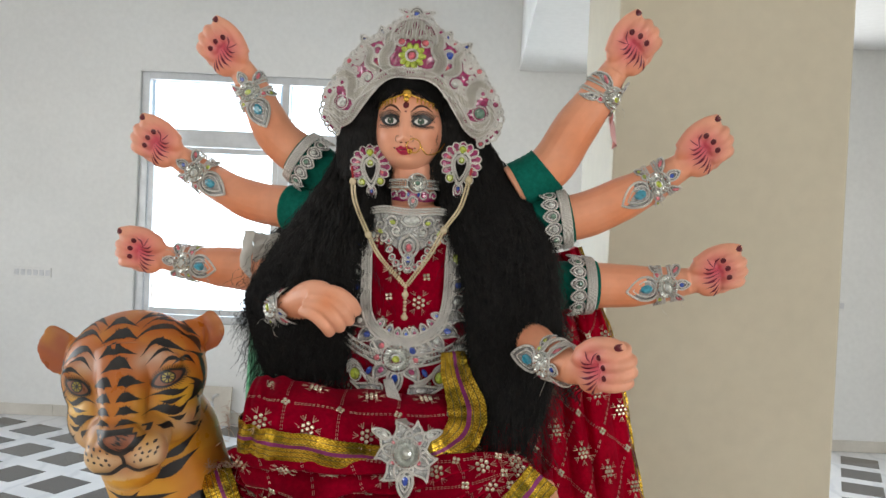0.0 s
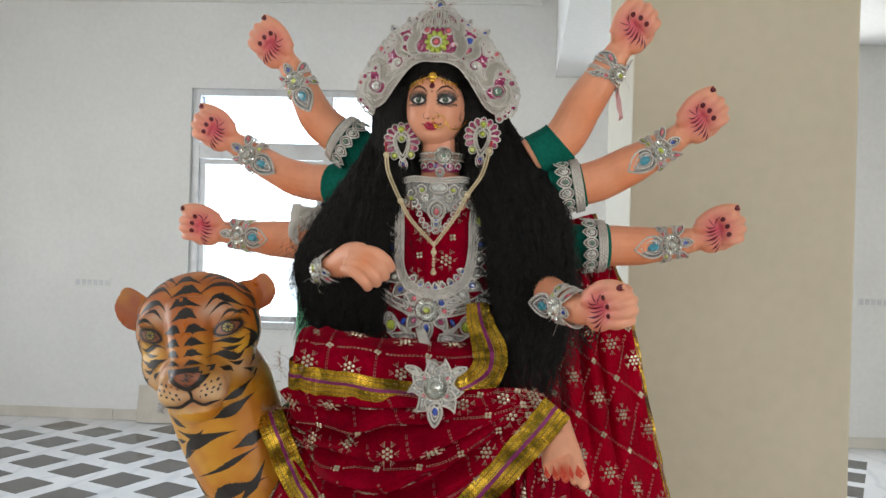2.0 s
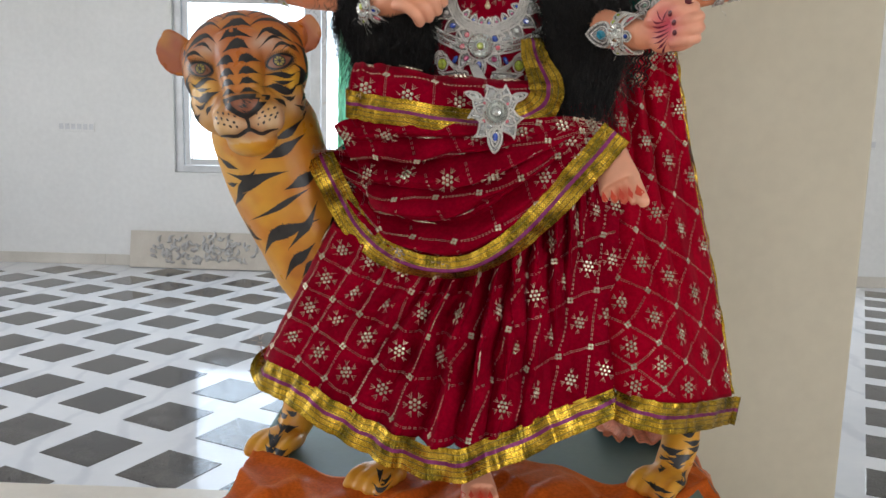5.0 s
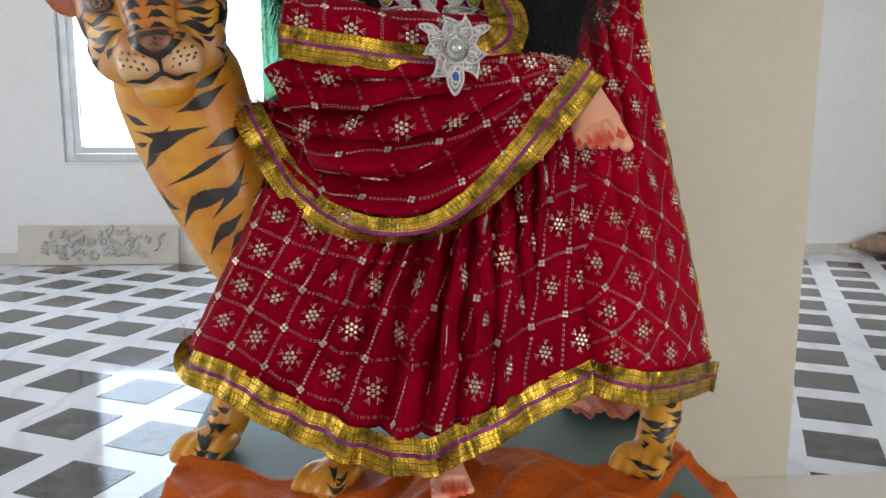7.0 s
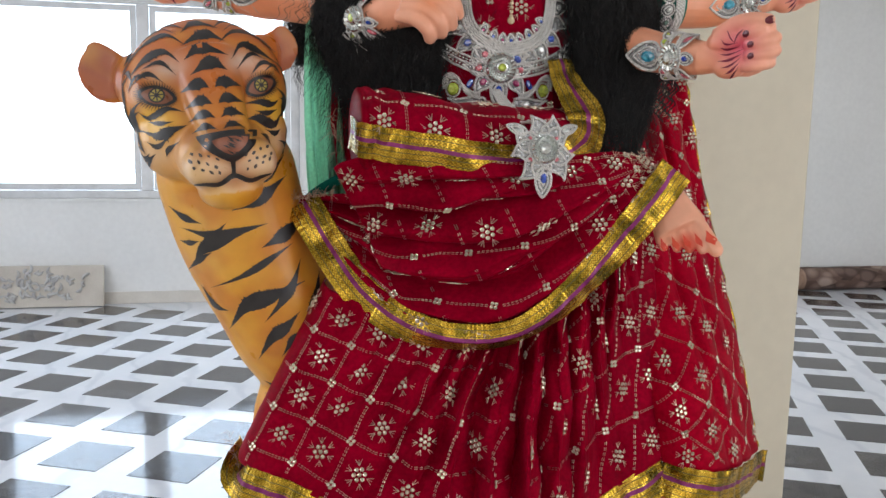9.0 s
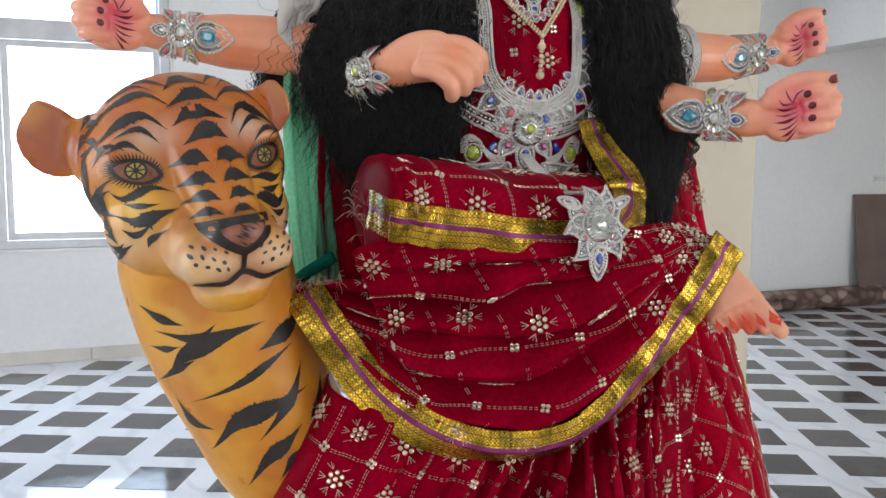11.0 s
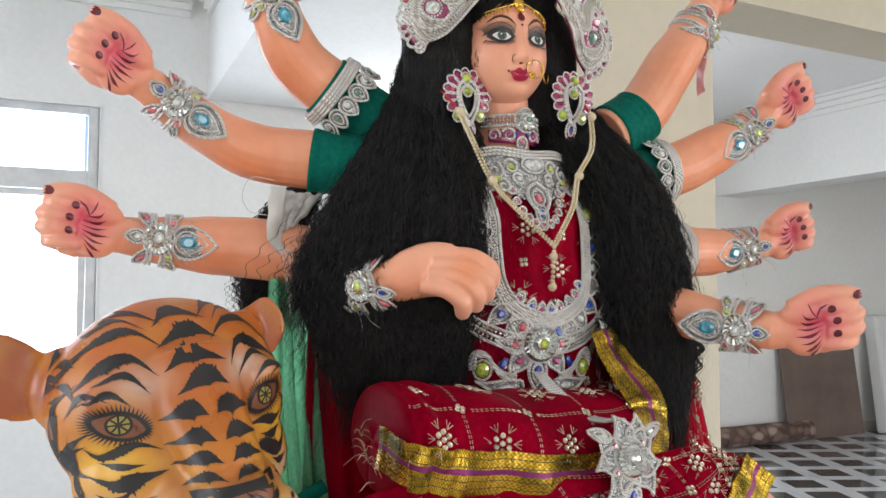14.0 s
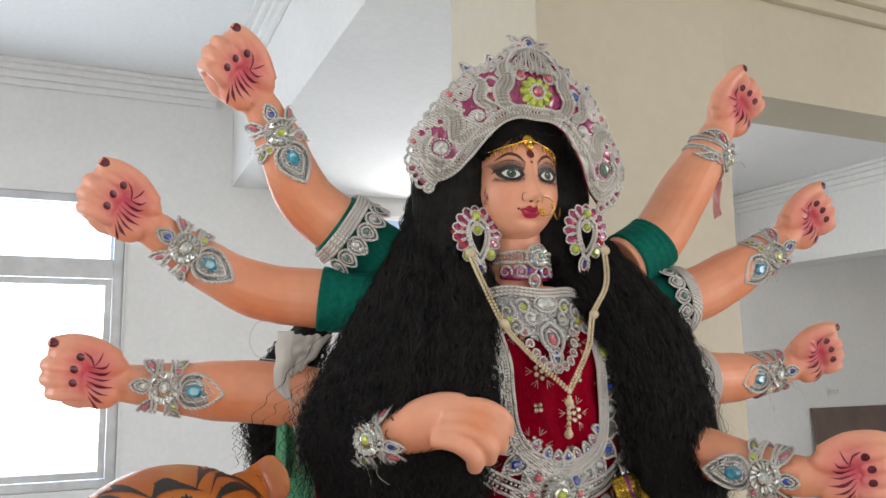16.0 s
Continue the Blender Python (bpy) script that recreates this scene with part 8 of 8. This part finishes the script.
def carpet_mat():
    m, n, l, b = principled("carpet_leaves", (0.2, 0.12, 0.08), 0.9)
    v = coords(n, l, (7, 10, 10))
    vo = n.new("ShaderNodeTexVoronoi")
    vo.inputs["Scale"].default_value = 1.0
    l.new(v, vo.inputs["Vector"])
    c1 = ramp(n, l, vo.outputs["Color"], [(0.2, (0.13, 0.085, 0.07)), (0.5, (0.27, 0.18, 0.145)), (0.8, (0.40, 0.30, 0.25))])
    edge = ramp(n, l, vo.outputs["Distance"], [(0.35, (1, 1, 1)), (0.62, (0.45, 0.4, 0.38))])
    l.new(blend(n, l, 1.0, c1, edge, "MULTIPLY"), b.inputs["Base Color"])
    bump(n, l, b, noise_node(n, l, coords(n, l), 220, 3), 0.5, 0.003)
    return m


CARPET = carpet_mat()
bm = bmesh.new()
pts = [V(x, 0.004 * math.sin(x * 9), 0.104) for x in [0.22 + 0.09 * k for k in range(30)]]
tube(bm, pts, [0.104 + 0.0015 * math.sin(k * 1.7) for k in range(30)], 28)
part("outer_layer", bm, CARPET, roll)
bm = bmesh.new()
for k in range(5):
    tube(bm, [V(0.20 - 0.045 * k, 0.0, 0.100 - 0.002 * k), V(0.26 - 0.045 * k, 0.0, 0.100)], 0.095 - 0.014 * k, 24)
part("inner_layer", bm, mottled("carpet_backing", (0.30, 0.19, 0.13), (0.38, 0.25, 0.18), 0.9, 9, 120), roll, "brown carpet backing in stepped coils")
bm = bmesh.new()
tube(bm, [V(-0.045, 0, 0.092), V(0.05, 0, 0.092)], 0.026, 20)
part("core_tube", bm, mottled("cardboard", (0.36, 0.25, 0.16), (0.44, 0.31, 0.2), 0.85, 9, 90), roll, "cardboard tube end")
roll.matrix_world = Matrix.Translation((4.10, 6.76, 0.002))

panel_board = tagged(new("brown_board"), "large brown laminate board leaning against the wall", "board")
box_part("sheet", panel_board, BOARD_BROWN, 0, 1.185, -0.010, 0.010, 0, 1.165, bevel=0.003)
panel_board.matrix_world = Matrix.Translation((6.60, 6.72, 0.003)) @ Matrix.Rotation(radians(-7), 4, "X")
mattress = tagged(new("white_mattress"), "white wrapped mattress standing on edge by the wall", "mattress")
bm = bmesh.new()
add_box(bm, 0, 0.9, -0.09, 0.09, 0, 1.32, bevel=0.04)
part("cover", bm, WHITE_PLASTIC, mattress)
mattress.matrix_world = Matrix.Translation((7.95, 6.60, 0.002)) @ Matrix.Rotation(radians(-6), 4, "X")


def switch_plate(x, z, w, mods, wall_y=BACK):
    ob = tagged(new("switch_plate"), "white plastic electric switch plate on the wall", "switch", "switch plates")
    bm = bmesh.new()
    add_box(bm, -w / 2, w / 2, -0.012, 0, -0.042, 0.042, bevel=0.004)
    part("plate", bm, WHITE_PLASTIC, ob)
    for k in range(mods):
        a = -w / 2 + w * (k + 0.5) / mods
        bm = bmesh.new()
        add_box(bm, a - w / mods * 0.36, a + w / mods * 0.36, -0.017, -0.0125, -0.024, 0.024, bevel=0.002)
        part("rocker", bm, SWITCH_GREY, ob)
    ob.location = (x, wall_y - 0.001, z)


switch_plate(-3.41, 1.195, 0.31, 6)
switch_plate(6.97, 1.32, 0.16, 3)
switch_plate(3.24, 1.22, 0.25, 5)

# ---- outside the window ----
ground_mat = mottled("pale_concrete", (0.60, 0.58, 0.54), (0.70, 0.68, 0.64), 0.9, 0.6, 12)
bm = bmesh.new()
add_box(bm, -80, 80, BACK + 0.26, 160, -0.6, -0.45)
structure("ground", bm, ground_mat, "pale sunlit concrete yard", "ground")
bm = bmesh.new()
rng = random.Random(8)
for k in range(150):
    r = rng.uniform(0.08, 0.22)
    ball(bm, (-1.9 + rng.uniform(0, 3.2), 17.5 + rng.uniform(-0.4, 0.4), -0.45 + r * 0.6 + rng.uniform(0, 0.45)), (r, r * 0.8, r * 0.7), 0, 7, 5)
tagged(finish(bm, "rubble_heap", mottled("rubble", (0.45, 0.42, 0.38), (0.6, 0.56, 0.5), 0.95, 3, 30)), "heap of pale rubble stones in the yard", "rubble", kind="stuff")

BIKE_DARK = mottled("dark_rubber", (0.03, 0.03, 0.03), (0.05, 0.05, 0.05), 0.7, 9, 90)
BIKE_RED = mottled("red_enamel", (0.45, 0.02, 0.02), (0.5, 0.03, 0.03), 0.3, 9, 90)
BIKE_STEEL = mottled("bike_steel", (0.4, 0.4, 0.42), (0.5, 0.5, 0.52), 0.3, 9, 90, metal=0.8)


def motorbike():
    ob = tagged(new("motorbike"), "dark parked motorbike with a red tail on the yard", "motorbike", "motorbikes in the yard")
    for x in (-0.62, 0.62):
        bm = bmesh.new()
        tube(bm, [V(x + 0.27 * math.cos(2 * math.pi * k / 24), 0, 0.30 + 0.27 * math.sin(2 * math.pi * k / 24)) for k in range(24)], 0.045, 10, closed=True)
        w = part("wheel", bm, BIKE_DARK, ob)
        bm = bmesh.new()
        for k in range(6):
            a = math.pi * k / 6
            tube(bm, [V(x - 0.25 * math.cos(a), 0, 0.30 - 0.25 * math.sin(a)), V(x + 0.25 * math.cos(a), 0, 0.30 + 0.25 * math.sin(a))], 0.010, 6)
        part("spoke", bm, BIKE_STEEL, w)
    for nm, pts, r, m in (("seat", [(0.05, 0, 0.80), (0.35, 0, 0.80), (0.65, 0, 0.86)], 0.10, BIKE_DARK), ("fuel_tank", [(-0.32, 0, 0.82), (-0.15, 0, 0.86), (0.05, 0, 0.80)], 0.14, BIKE_DARK),
                          ("engine", [(-0.15, 0, 0.42), (0.10, 0, 0.42)], 0.17, BIKE_STEEL), ("fork", [(-0.62, 0, 0.30), (-0.42, 0, 1.02)], 0.035, BIKE_STEEL), ("handlebar", [(-0.40, -0.33, 1.06), (-0.44, 0, 1.02), (-0.40, 0.33, 1.06)], 0.02, BIKE_DARK),
                          ("tail", [(0.58, 0, 0.80), (0.86, 0, 0.86)], 0.09, BIKE_RED), ("exhaust", [(0.0, 0.12, 0.28), (0.75, 0.14, 0.34)], 0.045, BIKE_STEEL)):
        bm = bmesh.new()
        tube(bm, spline(pts, 8), r, 10)
        part(nm, bm, m, ob)
    return ob


bike = motorbike()
bike.matrix_world = Matrix.Translation((-2.75, 18.2, -0.45)) @ Matrix.Rotation(radians(12), 4, "Z")
copy_thing(bike, Matrix.Translation((-4.1, 18.0, -0.45)) @ Matrix.Rotation(radians(20), 4, "Z"))
cart = tagged(new("loading_cart"), "small teal three-wheeled loading cart parked far outside", "cart")
TEAL = mottled("teal_enamel", (0.05, 0.24, 0.2), (0.07, 0.3, 0.25), 0.4, 4, 60)
bm = bmesh.new()
add_box(bm, -1.2, 0.6, -0.7, 0.7, 0.55, 1.15, bevel=0.05)
part("tray", bm, TEAL, cart)
bm = bmesh.new()
add_box(bm, 0.65, 1.5, -0.6, 0.6, 0.45, 1.75, bevel=0.12)
part("cab", bm, mottled("yellow_enamel", (0.6, 0.42, 0.06), (0.66, 0.48, 0.1), 0.4, 4, 60), cart)
for x, y in ((-0.8, -0.6), (-0.8, 0.6), (1.2, 0)):
    bm = bmesh.new()
    tube(bm, [V(x, y - 0.06, 0.25), V(x, y + 0.06, 0.25)], 0.25, 18)
    part("wheel", bm, BIKE_DARK, cart)
cart.matrix_world = Matrix.Translation((-3.4, 30.0, -0.45)) @ Matrix.Rotation(radians(10), 4, "Z")
block = tagged(new("pale_building"), "far pale building with a grey-green roof band", "building")
bm = bmesh.new()
add_box(bm, -14, 2, 60, 66, -0.45, 7.5)
part("wall", bm, mottled("pale_plaster", (0.7, 0.7, 0.68), (0.76, 0.76, 0.74), 0.9, 0.3, 4), block)
for k in range(6):
    bm = bmesh.new()
    add_box(bm, -12.6 + 2.4 * k, -11.2 + 2.4 * k, 59.9, 60.02, 2.2, 4.2)
    part("window", bm, mottled("grey_pane", (0.3, 0.36, 0.36), (0.36, 0.42, 0.42), 0.3, 2, 20) if k == 0 else bpy.data.materials["grey_pane"], block)
bm = bmesh.new()
add_box(bm, -14.3, 2.3, 59.6, 66.3, 7.5, 8.0)
part("roof", bm, TEAL, block)

# wire mesh in the lower panes
MESH_WIRE = mottled("galvanised_wire", (0.5, 0.52, 0.52), (0.58, 0.6, 0.6), 0.4, 40, 200, metal=0.6)
for x0, x1 in ((WX0 + 0.125, MX - 0.10), (MX + 0.10, WX1 - 0.125)):
    bm = bmesh.new()
    s = 0.030
    row, z = 0, WZ0 + 0.12
    while z < TZ - 0.14:
        x = x0 + (s * 0.866 if row % 2 else 0)
        while x < x1 - s:
            for dx, dz in ((0.866 * s, 0.5 * s), (-0.866 * s, 0.5 * s), (0, -s)):
                a, b = V(x, FY0 + 0.06, z), V(x + dx, FY0 + 0.06, z + dz)
                stitch(bm, a, b, V(0, -1, 0), 0.0022, 0)
            x += 1.732 * s
        z += 1.5 * s
        row += 1
    tagged(part("wire_mesh", bm, MESH_WIRE, window, "hexagonal wire mesh"), kind="stuff")

# ---- black squares of the floor ----
TILE, PITCH, ANG = 0.272, 0.4151, radians(-25.32)
tile_me = bpy.data.meshes.new("tile")
bm = bmesh.new()
add_box(bm, -TILE / 2, TILE / 2, -TILE / 2, TILE / 2, -0.004, 0.0022, bevel=0.0015)
bm.to_mesh(tile_me)
bm.free()
tile_me.materials.append(GRANITE)
ax, ay = V(math.cos(ANG), math.sin(ANG), 0), V(-math.sin(ANG), math.cos(ANG), 0)
TILE0 = V(-0.1793, -0.0255, 0)
cells = []
for i in range(-45, 46):
    for j in range(-45, 46):
        p = TILE0 + ax * i * PITCH + ay * j * PITCH
        if LEFT + 0.2 < p.x < RIGHT - 0.2 and STEP_Y + 0.2 < p.y < BACK - 0.2:
            cells.append(p)
cells.sort(key=lambda p: max(abs(p.x - 0.8) - 3.2, 0) + (p - V(0, 2, 0)).length * 0.1)
rest = bmesh.new()
for k, p in enumerate(cells):
    m = Matrix.Translation(p) @ Matrix.Rotation(ANG, 4, "Z")
    if k < 300:
        t = new("tile", tile_me)
        t.parent = floor
        t.matrix_world = m
    else:
        add_box(rest, -TILE / 2, TILE / 2, -TILE / 2, TILE / 2, -0.004, 0.0022, m=m)
tagged(part("tile_rest", rest, GRANITE, floor), kind="stuff")

tag = tagged(new("paper_tag"), "crumpled pink paper tag hanging from a bracelet", "tag")


def tag_f(u, v):
    p = V((0.277, 1.432, 1.908)).lerp(V((0.289, 1.438, 1.844)), v)
    w = 0.010 + 0.024 * math.sin(math.pi * min(1, 0.15 + v * 0.8))
    return p + V(0.25, 0.97, 0) * (u - 0.5) * w + V(0.004 * math.sin(5 * u + 6 * v), 0, -0.010 * u * v)


cloth_sheet("paper", tag, tag_f, 10, 16, mottled("pink_paper", (0.72, 0.36, 0.38), (0.78, 0.48, 0.48), 0.7, 40, 200), thick=0.0012)
